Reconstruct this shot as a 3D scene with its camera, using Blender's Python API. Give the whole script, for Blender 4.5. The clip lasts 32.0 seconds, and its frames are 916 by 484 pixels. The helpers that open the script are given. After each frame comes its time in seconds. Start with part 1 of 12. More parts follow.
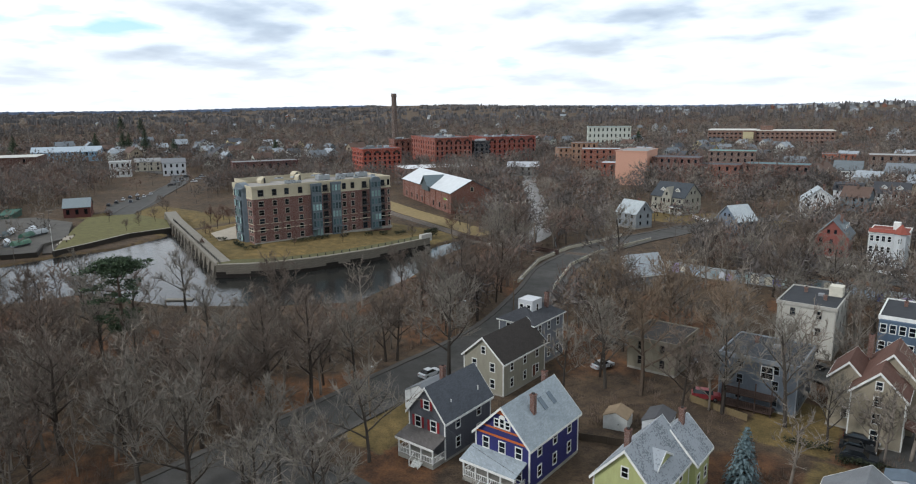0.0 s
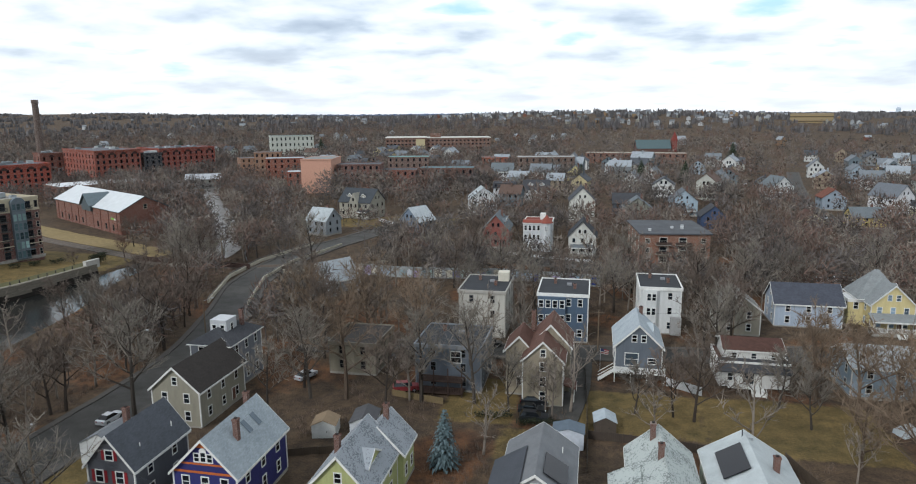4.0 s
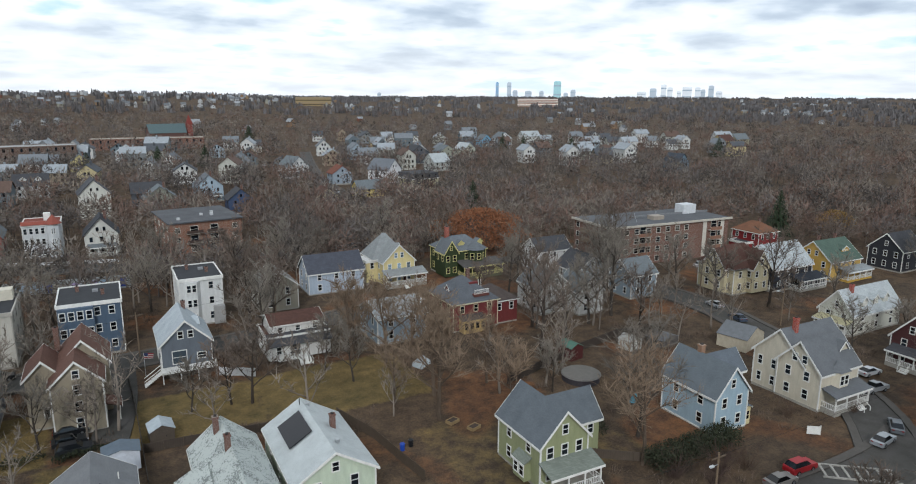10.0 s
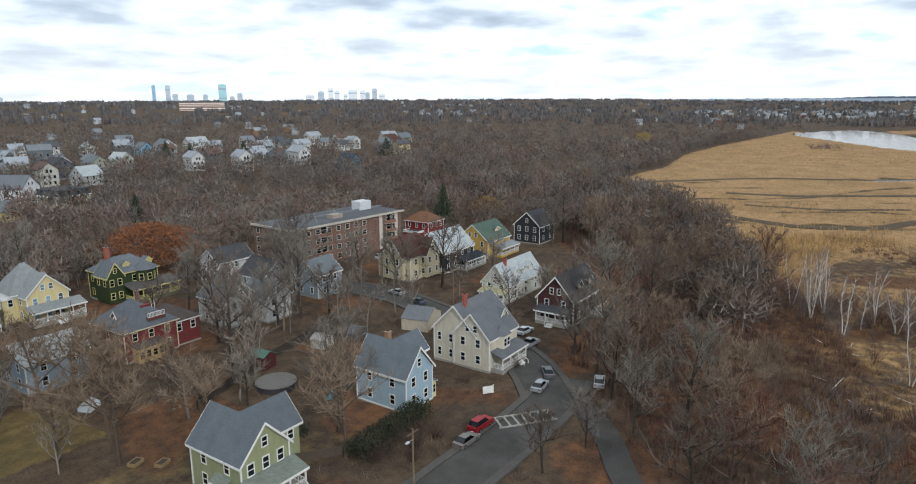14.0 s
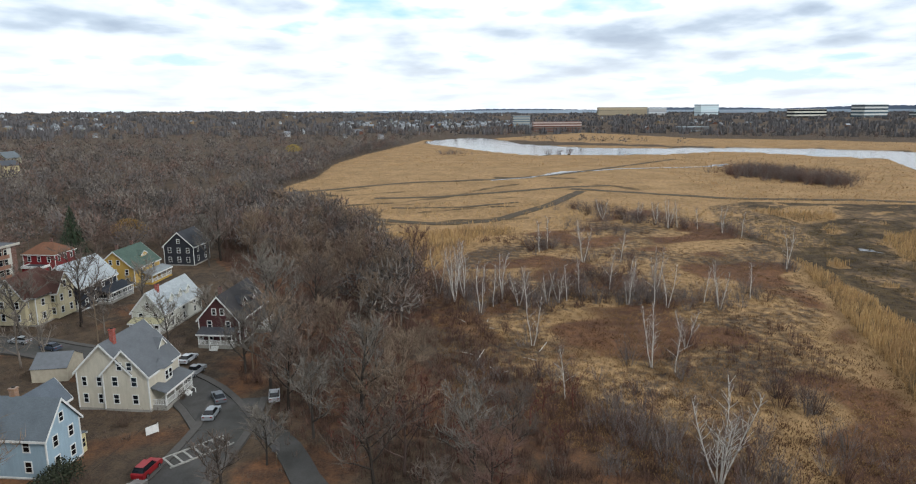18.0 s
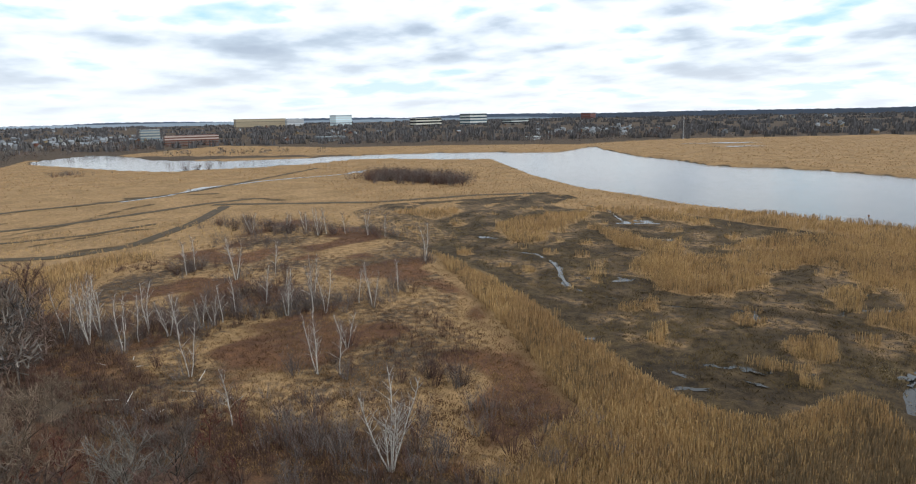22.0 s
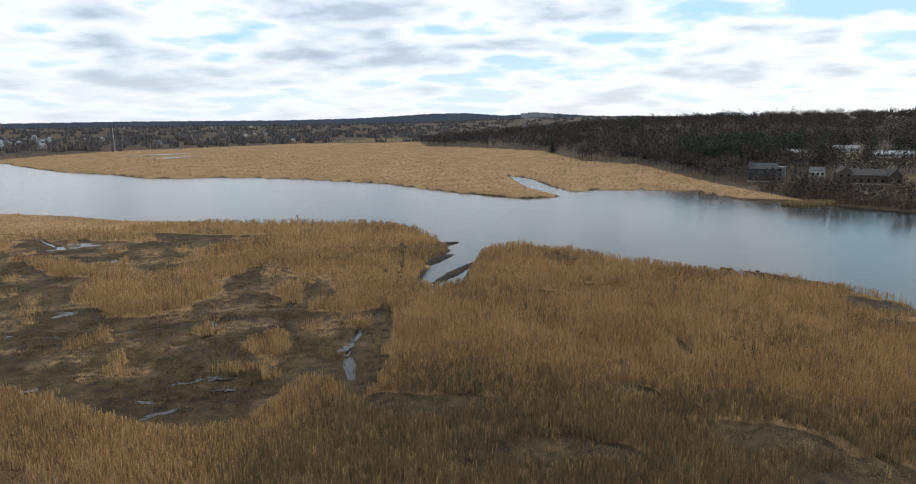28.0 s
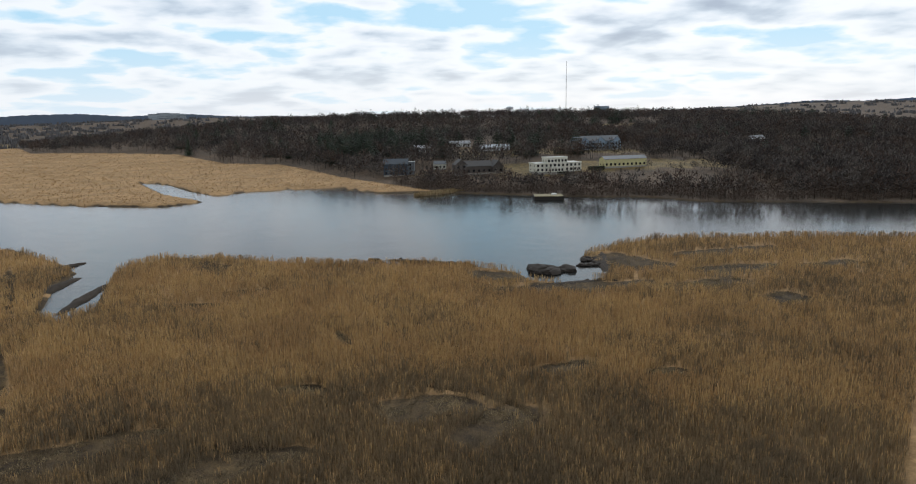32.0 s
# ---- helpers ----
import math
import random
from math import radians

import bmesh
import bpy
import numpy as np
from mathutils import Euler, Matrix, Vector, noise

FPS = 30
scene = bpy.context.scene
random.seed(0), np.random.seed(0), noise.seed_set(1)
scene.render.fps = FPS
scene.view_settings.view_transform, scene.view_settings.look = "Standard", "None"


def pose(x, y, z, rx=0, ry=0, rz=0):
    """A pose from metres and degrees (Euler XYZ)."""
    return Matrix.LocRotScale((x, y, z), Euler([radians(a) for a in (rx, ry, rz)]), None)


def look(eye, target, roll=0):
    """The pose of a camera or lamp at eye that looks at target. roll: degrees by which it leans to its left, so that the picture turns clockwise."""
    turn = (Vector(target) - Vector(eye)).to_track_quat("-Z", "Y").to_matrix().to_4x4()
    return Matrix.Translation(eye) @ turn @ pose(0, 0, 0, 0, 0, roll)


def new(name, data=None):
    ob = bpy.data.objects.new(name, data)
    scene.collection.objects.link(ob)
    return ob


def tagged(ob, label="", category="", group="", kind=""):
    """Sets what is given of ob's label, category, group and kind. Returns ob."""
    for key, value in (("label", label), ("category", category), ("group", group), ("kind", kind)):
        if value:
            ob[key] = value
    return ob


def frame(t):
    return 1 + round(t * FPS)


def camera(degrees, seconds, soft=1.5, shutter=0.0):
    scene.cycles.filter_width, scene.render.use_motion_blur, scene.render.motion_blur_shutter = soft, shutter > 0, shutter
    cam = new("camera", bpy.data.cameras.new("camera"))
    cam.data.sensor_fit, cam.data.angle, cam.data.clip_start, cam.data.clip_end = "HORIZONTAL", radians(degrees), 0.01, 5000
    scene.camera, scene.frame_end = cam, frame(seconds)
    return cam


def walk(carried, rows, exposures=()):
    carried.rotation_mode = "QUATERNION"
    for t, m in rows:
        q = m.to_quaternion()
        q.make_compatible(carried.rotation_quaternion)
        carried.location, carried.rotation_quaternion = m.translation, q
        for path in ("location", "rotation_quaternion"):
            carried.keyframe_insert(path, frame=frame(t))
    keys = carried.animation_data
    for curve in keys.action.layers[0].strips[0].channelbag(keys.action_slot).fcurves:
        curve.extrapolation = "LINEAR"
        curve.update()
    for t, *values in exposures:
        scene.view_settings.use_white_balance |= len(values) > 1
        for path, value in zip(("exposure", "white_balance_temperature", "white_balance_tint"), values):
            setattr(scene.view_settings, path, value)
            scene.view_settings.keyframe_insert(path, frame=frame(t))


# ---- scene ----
cam = camera(69.18, 32.0, soft=1.1)
# seconds, eye x y z, yaw (to the left from +y), pitch, roll
ROWS = [
    (0, -0.03, -0.09, 47.94, 38.32, -11.44, -0.64),
    (0.5, -0.08, 0.03, 47.89, 35.05, -11.32, -0.60),
    (1, -0.14, 0.13, 47.85, 31.70, -11.30, -0.61),
    (1.5, -0.20, 0.23, 47.81, 28.32, -11.34, -0.61),
    (2, -0.25, 0.32, 47.77, 24.95, -11.23, -0.56),
    (2.5, -0.30, 0.39, 47.74, 21.61, -11.12, -0.49),
    (3, -0.33, 0.45, 47.73, 18.24, -11.06, -0.48),
    (3.5, -0.34, 0.50, 47.72, 14.93, -10.98, -0.46),
    (5.5, -0.15, 0.74, 47.89, 2.17, -11.04, -0.33),
    (6, -0.20, 0.79, 47.96, -1.13, -11.17, -0.06),
    (6.5, -0.36, 0.83, 48.03, -4.23, -11.32, -0.00),
    (7, -0.60, 0.86, 48.10, -7.69, -11.35, 0.08),
    (7.5, -0.85, 0.87, 48.16, -11.12, -11.45, 0.10),
    (8, -1.08, 0.87, 48.22, -14.51, -11.75, 0.03),
    (8.5, -1.24, 0.88, 48.26, -17.93, -11.88, 0.06),
    (9, -1.33, 0.87, 48.28, -21.32, -12.01, 0.17),
    (9.5, -1.35, 0.86, 48.27, -24.71, -12.25, 0.18),
    (10, -1.30, 0.84, 48.24, -28.08, -12.47, 0.23),
    (10.5, -1.20, 0.81, 48.18, -31.41, -12.49, 0.23),
    (11, -1.07, 0.77, 48.09, -34.77, -12.54, 0.23),
    (11.5, -0.92, 0.73, 48.01, -38.13, -12.59, 0.13),
    (12, -0.78, 0.68, 47.95, -41.50, -12.66, 0.06),
    (12.5, -0.66, 0.62, 47.92, -44.94, -12.63, 0.12),
    (13, -0.58, 0.56, 47.92, -48.40, -12.60, 0.18),
    (13.5, -0.54, 0.50, 47.93, -51.86, -12.47, -0.02),
    (14, -0.56, 0.45, 47.94, -55.33, -12.23, -0.28),
    (14.5, -0.62, 0.40, 47.94, -58.89, -12.18, -0.25),
    (16.5, -1.13, 0.21, 47.87, -73.45, -11.65, -0.46),
    (17, -1.24, 0.16, 47.84, -77.15, -11.47, -0.41),
    (17.5, -1.31, 0.10, 47.80, -80.88, -11.34, -0.38),
    (18, -1.32, 0.05, 47.76, -84.63, -11.34, -0.31),
    (18.5, -1.26, 0.00, 47.71, -88.31, -11.32, -0.55),
    (19, -1.16, -0.04, 47.67, -91.88, -11.12, -0.83),
    (19.5, -1.05, -0.09, 47.63, -95.55, -10.97, -1.01),
    (20, -0.96, -0.13, 47.61, -99.27, -10.93, -1.05),
    (20.5, -0.92, -0.17, 47.61, -103.00, -10.86, -1.17),
    (21, -0.91, -0.22, 47.62, -106.77, -10.81, -1.24),
    (21.5, -0.91, -0.26, 47.64, -110.59, -10.77, -1.23),
    (22, -0.91, -0.30, 47.67, -114.46, -10.77, -1.13),
    (22.5, -0.88, -0.35, 47.70, -118.31, -10.75, -1.09),
    (23, -0.83, -0.39, 47.74, -122.20, -10.68, -0.89),
    (23.5, -0.78, -0.44, 47.79, -126.08, -10.60, -0.85),
    (24, -0.74, -0.50, 47.84, -129.91, -10.57, -0.75),
    (24.5, -0.71, -0.56, 47.92, -133.77, -10.53, -0.56),
    (25, -0.70, -0.63, 48.00, -137.57, -10.51, -0.51),
    (25.5, -0.71, -0.71, 48.07, -141.39, -10.50, -0.49),
    (27.5, -0.84, -1.03, 48.14, -156.42, -10.55, -0.58),
    (28, -0.86, -1.09, 48.15, -160.17, -10.58, -0.68),
    (28.5, -0.87, -1.14, 48.20, -164.01, -10.59, -0.70),
    (29, -0.86, -1.18, 48.26, -167.82, -10.67, -0.75),
    (29.5, -0.85, -1.20, 48.33, -171.61, -10.71, -0.85),
    (30, -0.86, -1.21, 48.39, -175.36, -10.78, -0.88),
    (30.5, -0.88, -1.21, 48.43, -179.15, -10.80, -0.91),
    (31, -0.92, -1.20, 48.45, -182.87, -10.86, -0.99),
    (31.5, -0.96, -1.19, 48.46, -186.54, -10.94, -1.03),
    (32, -1.02, -1.17, 48.47, -190.03, -11.01, -1.00),
]


def aimed(x, y, z, yaw, pitch, roll):
    a, p = radians(yaw), radians(pitch)
    ahead = (-math.sin(a) * math.cos(p), math.cos(a) * math.cos(p), math.sin(p))
    return look((x, y, z), (x + 2 * ahead[0], y + 2 * ahead[1], z + 2 * ahead[2]), roll)


walk(cam, [(t, aimed(*r)) for t, *r in ROWS], exposures=[(t, e, 6250, 10) for t, e in ((0, 0.17), (3.5, 0.12), (7, 0.04), (12, 0.04), (15, 0.14), (20, 0.09), (25, 0.03), (28, -0.05), (32, -0.15))])


# ---- sky and sun ----
SUN_YAW, SUN_UP = -208.0, 34.0
world = bpy.data.worlds.new("overcast_sky")
scene.world = world
world.use_nodes = True
wn, wl = world.node_tree.nodes, world.node_tree.links
wn.clear()


def wnode(kind, **kw):
    n = wn.new(kind)
    for k, v in kw.items():
        n.inputs[k].default_value = v
    return n


def wmath(op, a, b=None):
    n = wn.new("ShaderNodeMath")
    n.operation = op
    for i, v in enumerate((a, b)):
        if v is None:
            continue
        if isinstance(v, (int, float)):
            n.inputs[i].default_value = v
        else:
            wl.new(v, n.inputs[i])
    return n.outputs[0]


sky = wn.new("ShaderNodeTexSky")
sky.sky_type, sky.sun_disc = "NISHITA", False
sky.sun_elevation, sky.sun_rotation = radians(SUN_UP), radians(-SUN_YAW)
coord = wn.new("ShaderNodeTexCoord")
sep = wn.new("ShaderNodeSeparateXYZ")
wl.new(coord.outputs["Generated"], sep.inputs[0])
lift = wmath("ADD", wmath("MAXIMUM", sep.outputs[2], 0.0), 0.165)
flat = wn.new("ShaderNodeCombineXYZ")
wl.new(wmath("DIVIDE", sep.outputs[0], lift), flat.inputs[0])
wl.new(wmath("DIVIDE", sep.outputs[1], lift), flat.inputs[1])
big = wnode("ShaderNodeTexNoise", Scale=0.75, Detail=5.0, Roughness=0.5, Distortion=0.2)
small = wnode("ShaderNodeTexNoise", Scale=2.3, Detail=5.0, Roughness=0.48, Distortion=0.1)
wl.new(flat.outputs[0], big.inputs["Vector"])
wl.new(flat.outputs[0], small.inputs["Vector"])
mixed = wmath("ADD", wmath("MULTIPLY", big.outputs[0], 0.52), wmath("MULTIPLY", small.outputs[0], 0.48))
swell = wmath("ADD", 1.0, wmath("MULTIPLY", wmath("MAXIMUM", wmath("MULTIPLY", sep.outputs[1], -1.0), 0.0), 0.4))
mixed = wmath("ADD", wmath("MULTIPLY", wmath("SUBTRACT", mixed, 0.5), swell), 0.5)
mixed = wmath("ADD", mixed, wmath("MULTIPLY", sep.outputs[1], 0.012))
ramp = wn.new("ShaderNodeValToRGB")
els = ramp.color_ramp.elements
els[0].position, els[0].color = 0.375, (0.50, 0.76, 0.93, 1)
els[1].position, els[1].color = 0.67, (0.40, 0.47, 0.57, 1)
for at, col in ((0.42, (0.74, 0.89, 0.98, 1)), (0.45, (0.98, 1.0, 1.0, 1)), (0.49, (0.96, 0.975, 0.99, 1)), (0.52, (0.86, 0.90, 0.94, 1)), (0.56, (0.72, 0.79, 0.86, 1)), (0.60, (0.55, 0.63, 0.72, 1))):
    e = els.new(at)
    e.color = col
wl.new(mixed, ramp.inputs[0])
# cloud bank near the horizon: bright and even
haze = wn.new("ShaderNodeMix")
haze.data_type = "RGBA"
near = wmath("SUBTRACT", 1.0, wmath("MULTIPLY", wmath("MAXIMUM", sep.outputs[2], 0.0), 9.0))
wl.new(wmath("MULTIPLY", wmath("MAXIMUM", near, 0.0), 0.7), haze.inputs[0])
wl.new(ramp.outputs[0], haze.inputs[6])
haze.inputs[7].default_value = (0.92, 0.95, 0.98, 1)
clouds = wnode("ShaderNodeBackground", Strength=1.15)
wl.new(haze.outputs[2], clouds.inputs[0])
blue = wnode("ShaderNodeBackground", Strength=0.08)
wl.new(sky.outputs[0], blue.inputs[0])
both = wn.new("ShaderNodeMixShader")
both.inputs[0].default_value = 0.88
wl.new(blue.outputs[0], both.inputs[1])
wl.new(clouds.outputs[0], both.inputs[2])
wout = wn.new("ShaderNodeOutputWorld")
wl.new(both.outputs[0], wout.inputs[0])

sun = new("sun", bpy.data.lights.new("sun", "SUN"))
sun.data.energy, sun.data.angle, sun.data.color = 1.9, radians(11), (1.0, 0.985, 0.97)
sun.matrix_world = look((math.sin(radians(-SUN_YAW)) * 400, math.cos(radians(SUN_YAW)) * 400, 400 * math.tan(radians(SUN_UP))), (0, 0, 0))


# ---- materials ----
import functools


def rgb(h):
    """A linear colour from sRGB hex."""
    c = [int(h[i : i + 2], 16) / 255 for i in (0, 2, 4)]
    return tuple(v / 12.92 if v <= 0.04045 else ((v + 0.055) / 1.055) ** 2.4 for v in c) + (1,)


class Nodes:
    """A node tree with short ways to add and link nodes."""

    def __init__(self, name):
        self.mat = bpy.data.materials.new(name)
        self.mat.use_nodes = True
        self.n, self.l = self.mat.node_tree.nodes, self.mat.node_tree.links
        self.bsdf = self.n["Principled BSDF"]

    def put(self, socket, v):
        if isinstance(v, (int, float, tuple)):
            socket.default_value = v
        else:
            self.l.new(v, socket)

    def node(self, kind, **kw):
        n = self.n.new(kind)
        for k, v in kw.items():
            self.put(n.inputs[k], v)
        return n

    def math(self, op, a, b=0.0):
        n = self.n.new("ShaderNodeMath")
        n.operation = op
        self.put(n.inputs[0], a)
        self.put(n.inputs[1], b)
        return n.outputs[0]

    def mix(self, f, a, b, how="MIX"):
        n = self.n.new("ShaderNodeMix")
        n.data_type, n.blend_type = "RGBA", how
        self.put(n.inputs[0], f)
        self.put(n.inputs[6], a)
        self.put(n.inputs[7], b)
        return n.outputs[2]

    def ramp(self, v, lo, hi):
        n = self.n.new("ShaderNodeMapRange")
        self.put(n.inputs[0], v)
        n.inputs[1].default_value, n.inputs[2].default_value = lo, hi
        return n.outputs[0]

    def noise(self, vec, scale, detail=4.0, rough=0.55):
        return self.node("ShaderNodeTexNoise", Vector=vec, Scale=scale, Detail=detail, Roughness=rough).outputs[0]

    def coords(self, which="Object"):
        return self.n.new("ShaderNodeTexCoord").outputs[which]

    def stretch(self, vec, s):
        return self.node("ShaderNodeMapping", Vector=vec, Scale=s).outputs[0]

    def bump(self, h, strength=0.4, distance=0.02):
        b = self.node("ShaderNodeBump", Height=h, Strength=strength, Distance=distance)
        self.l.new(b.outputs[0], self.bsdf.inputs["Normal"])

    def finish(self, color, rough=0.8, metal=0.0, spec=0.3):
        self.put(self.bsdf.inputs["Base Color"], color)
        self.put(self.bsdf.inputs["Roughness"], rough)
        self.put(self.bsdf.inputs["Metallic"], metal)
        self.put(self.bsdf.inputs["Specular IOR Level"], spec)
        return self.mat


def scaled(c, k):
    return tuple(min(1.0, v * k) for v in c[:3]) + (1,)




@functools.lru_cache(None)
def plain(hexa, rough=0.7, metal=0.0, vary=0.18, scale=1.3):
    """Painted or bare surface with stains at two scales."""
    k = Nodes("surface_" + hexa)
    c, p = rgb(hexa), k.coords()
    m = k.math("ADD", k.math("MULTIPLY", k.noise(p, scale), 0.6), k.math("MULTIPLY", k.noise(p, scale * 9), 0.4))
    col = k.mix(k.ramp(m, 0.3, 0.7), scaled(c, 1 - vary), scaled(c, 1 + vary))
    return k.finish(col, rough, metal)


@functools.lru_cache(None)
def siding(hexa, step=0.12):
    """Painted wooden clapboards with weathering."""
    k = Nodes("clapboard_" + hexa)
    c, p = rgb(hexa), k.coords()
    sp = k.node("ShaderNodeSeparateXYZ", Vector=p)
    saw = k.math("FRACT", k.math("DIVIDE", sp.outputs[2], step))
    dirt = k.noise(k.stretch(p, (1.6, 1.6, 0.35)), 1.2, 5)
    grain = k.noise(p, 14)
    m = k.math("ADD", k.math("MULTIPLY", dirt, 0.7), k.math("MULTIPLY", grain, 0.3))
    col = k.mix(k.ramp(m, 0.32, 0.7), scaled(c, 0.82), scaled(c, 1.08))
    col = k.mix(k.ramp(saw, 0.9, 1.0), col, scaled(c, 0.72))
    k.bump(saw, 0.5, 0.03)
    return k.finish(col, 0.72)


@functools.lru_cache(None)
def shingle(hexa, patchy=0.25):
    """Asphalt roof shingles: courses, tabs and blotches."""
    k = Nodes("shingle_" + hexa)
    c, p = rgb(hexa), k.coords()
    sp = k.node("ShaderNodeSeparateXYZ", Vector=p)
    flat = k.n.new("ShaderNodeCombineXYZ")
    k.put(flat.inputs[0], k.math("ADD", sp.outputs[0], k.math("MULTIPLY", sp.outputs[1], 1.0)))
    k.put(flat.inputs[1], k.math("MULTIPLY", sp.outputs[2], 1.7))
    br = k.node("ShaderNodeTexBrick", Vector=flat.outputs[0], Scale=1.0, Color1=scaled(c, 1 - patchy), Color2=scaled(c, 1 + patchy), Mortar=scaled(c, 0.6))
    br.inputs["Mortar Size"].default_value = 0.006
    br.inputs["Brick Width"].default_value, br.inputs["Row Height"].default_value = 0.33, 0.16
    blot = k.ramp(k.noise(p, 0.55, 5, 0.6), 0.35, 0.7)
    col = k.mix(0.5, br.outputs[0], k.mix(blot, scaled(c, 0.8), scaled(c, 1.15)))
    k.bump(br.outputs[1], 0.3, 0.02)
    return k.finish(col, 0.88, 0.0, 0.2)


@functools.lru_cache(None)
def slate(hexa, dark):
    """Worn slate with missing dark pieces."""
    k = Nodes("slate_" + hexa)
    c, p = rgb(hexa), k.coords()
    v = k.node("ShaderNodeTexVoronoi", Vector=k.stretch(p, (4.6, 4.6, 5.0)), Scale=1.0)
    n = k.noise(p, 0.5, 3)
    f = k.ramp(k.math("ADD", k.math("MULTIPLY", v.outputs[0], 0.55), k.math("MULTIPLY", n, 0.75)), 0.68, 0.8)
    return k.finish(k.mix(f, scaled(c, 1.0), rgb(dark)), 0.8)


@functools.lru_cache(None)
def brickwork(hexa, scale=1.0):
    """Brick in courses, with weathered patches."""
    k = Nodes("brick_" + hexa)
    c, p = rgb(hexa), k.coords()
    sp = k.node("ShaderNodeSeparateXYZ", Vector=p)
    flat = k.n.new("ShaderNodeCombineXYZ")
    k.put(flat.inputs[0], k.math("ADD", sp.outputs[0], sp.outputs[1]))
    k.put(flat.inputs[1], sp.outputs[2])
    br = k.node("ShaderNodeTexBrick", Vector=flat.outputs[0], Scale=scale, Color1=scaled(c, 0.75), Color2=scaled(c, 1.2), Mortar=(0.3, 0.27, 0.24, 1))
    br.inputs["Brick Width"].default_value, br.inputs["Row Height"].default_value, br.inputs["Mortar Size"].default_value = 0.22, 0.075, 0.008
    patch = k.ramp(k.noise(p, 0.25, 5), 0.35, 0.7)
    return k.finish(k.mix(0.45, br.outputs[0], k.mix(patch, scaled(c, 0.75), scaled(c, 1.15))), 0.88)


@functools.lru_cache(None)
def glass(hexa="10151a"):
    """Window glass in front of a dark room."""
    k = Nodes("window_glass_" + hexa)
    inf = k.n.new("ShaderNodeObjectInfo")
    col = k.mix(inf.outputs["Random"], scaled(rgb(hexa), 0.6), scaled(rgb(hexa), 2.2))
    return k.finish(col, 0.08, 0.0, 0.5)


@functools.lru_cache(None)
def bark(hexa, vary=0.3):
    """Bark or twigs, each tree a little different."""
    k = Nodes("bark_" + hexa)
    c, p = rgb(hexa), k.coords()
    inf = k.n.new("ShaderNodeObjectInfo")
    col = k.mix(inf.outputs["Random"], scaled(c, 1 - vary), scaled(c, 1 + vary))
    col = k.mix(k.ramp(k.noise(k.stretch(p, (4, 4, 1)), 1.5), 0.3, 0.7), col, k.mix(0.5, col, scaled(c, 1.4)))
    return k.finish(col, 0.95, 0.0, 0.1)


@functools.lru_cache(None)
def island(hexa, hexb, vary=0.25):
    """Joined plants: each island between two colours, with broad patches."""
    k = Nodes("plants_" + hexa)
    g = k.n.new("ShaderNodeNewGeometry")
    col = k.mix(g.outputs["Random Per Island"], rgb(hexa), rgb(hexb))
    patch = k.ramp(k.noise(k.coords(), 0.03, 5), 0.35, 0.68)
    col = k.mix(patch, k.mix(1.0, col, (1 - vary, 1 - vary, 1 - vary, 1), "MULTIPLY"), k.mix(1.0, col, (1 + vary, 1 + vary * 0.9, 1 + vary * 0.8, 1), "MULTIPLY"))
    return k.finish(col, 0.95, 0.0, 0.1)


def reed_material(hexes, name):
    """Dry reeds: golden and grey-brown drifts, each tuft a little different."""
    k = Nodes(name)
    p = k.coords()
    g = k.n.new("ShaderNodeNewGeometry")
    drift = k.ramp(k.math("ADD", k.math("MULTIPLY", k.noise(p, 0.035, 3), 0.6), k.math("MULTIPLY", k.noise(p, 0.13, 4), 0.4)), 0.41, 0.58)
    dark = k.mix(g.outputs["Random Per Island"], rgb(hexes[0]), rgb(hexes[1]))
    gold = k.mix(g.outputs["Random Per Island"], rgb(hexes[2]), rgb(hexes[3]))
    return k.finish(k.mix(drift, dark, gold), 0.95, 0.0, 0.1)


@functools.lru_cache(None)
def foliage(hexa, hexb):
    k = Nodes("needles_" + hexa)
    g = k.n.new("ShaderNodeNewGeometry")
    col = k.mix(g.outputs["Random Per Island"], rgb(hexa), rgb(hexb))
    return k.finish(col, 0.8, 0.0, 0.2)


def asphalt_material():
    k = Nodes("asphalt")
    p = k.coords()
    m = k.math("ADD", k.math("MULTIPLY", k.noise(p, 0.3, 5), 0.6), k.math("MULTIPLY", k.noise(p, 6), 0.4))
    k.bump(k.noise(p, 30), 0.2, 0.01)
    return k.finish(k.mix(k.ramp(m, 0.35, 0.65), rgb("35342f"), rgb("4a4846")), 0.9)


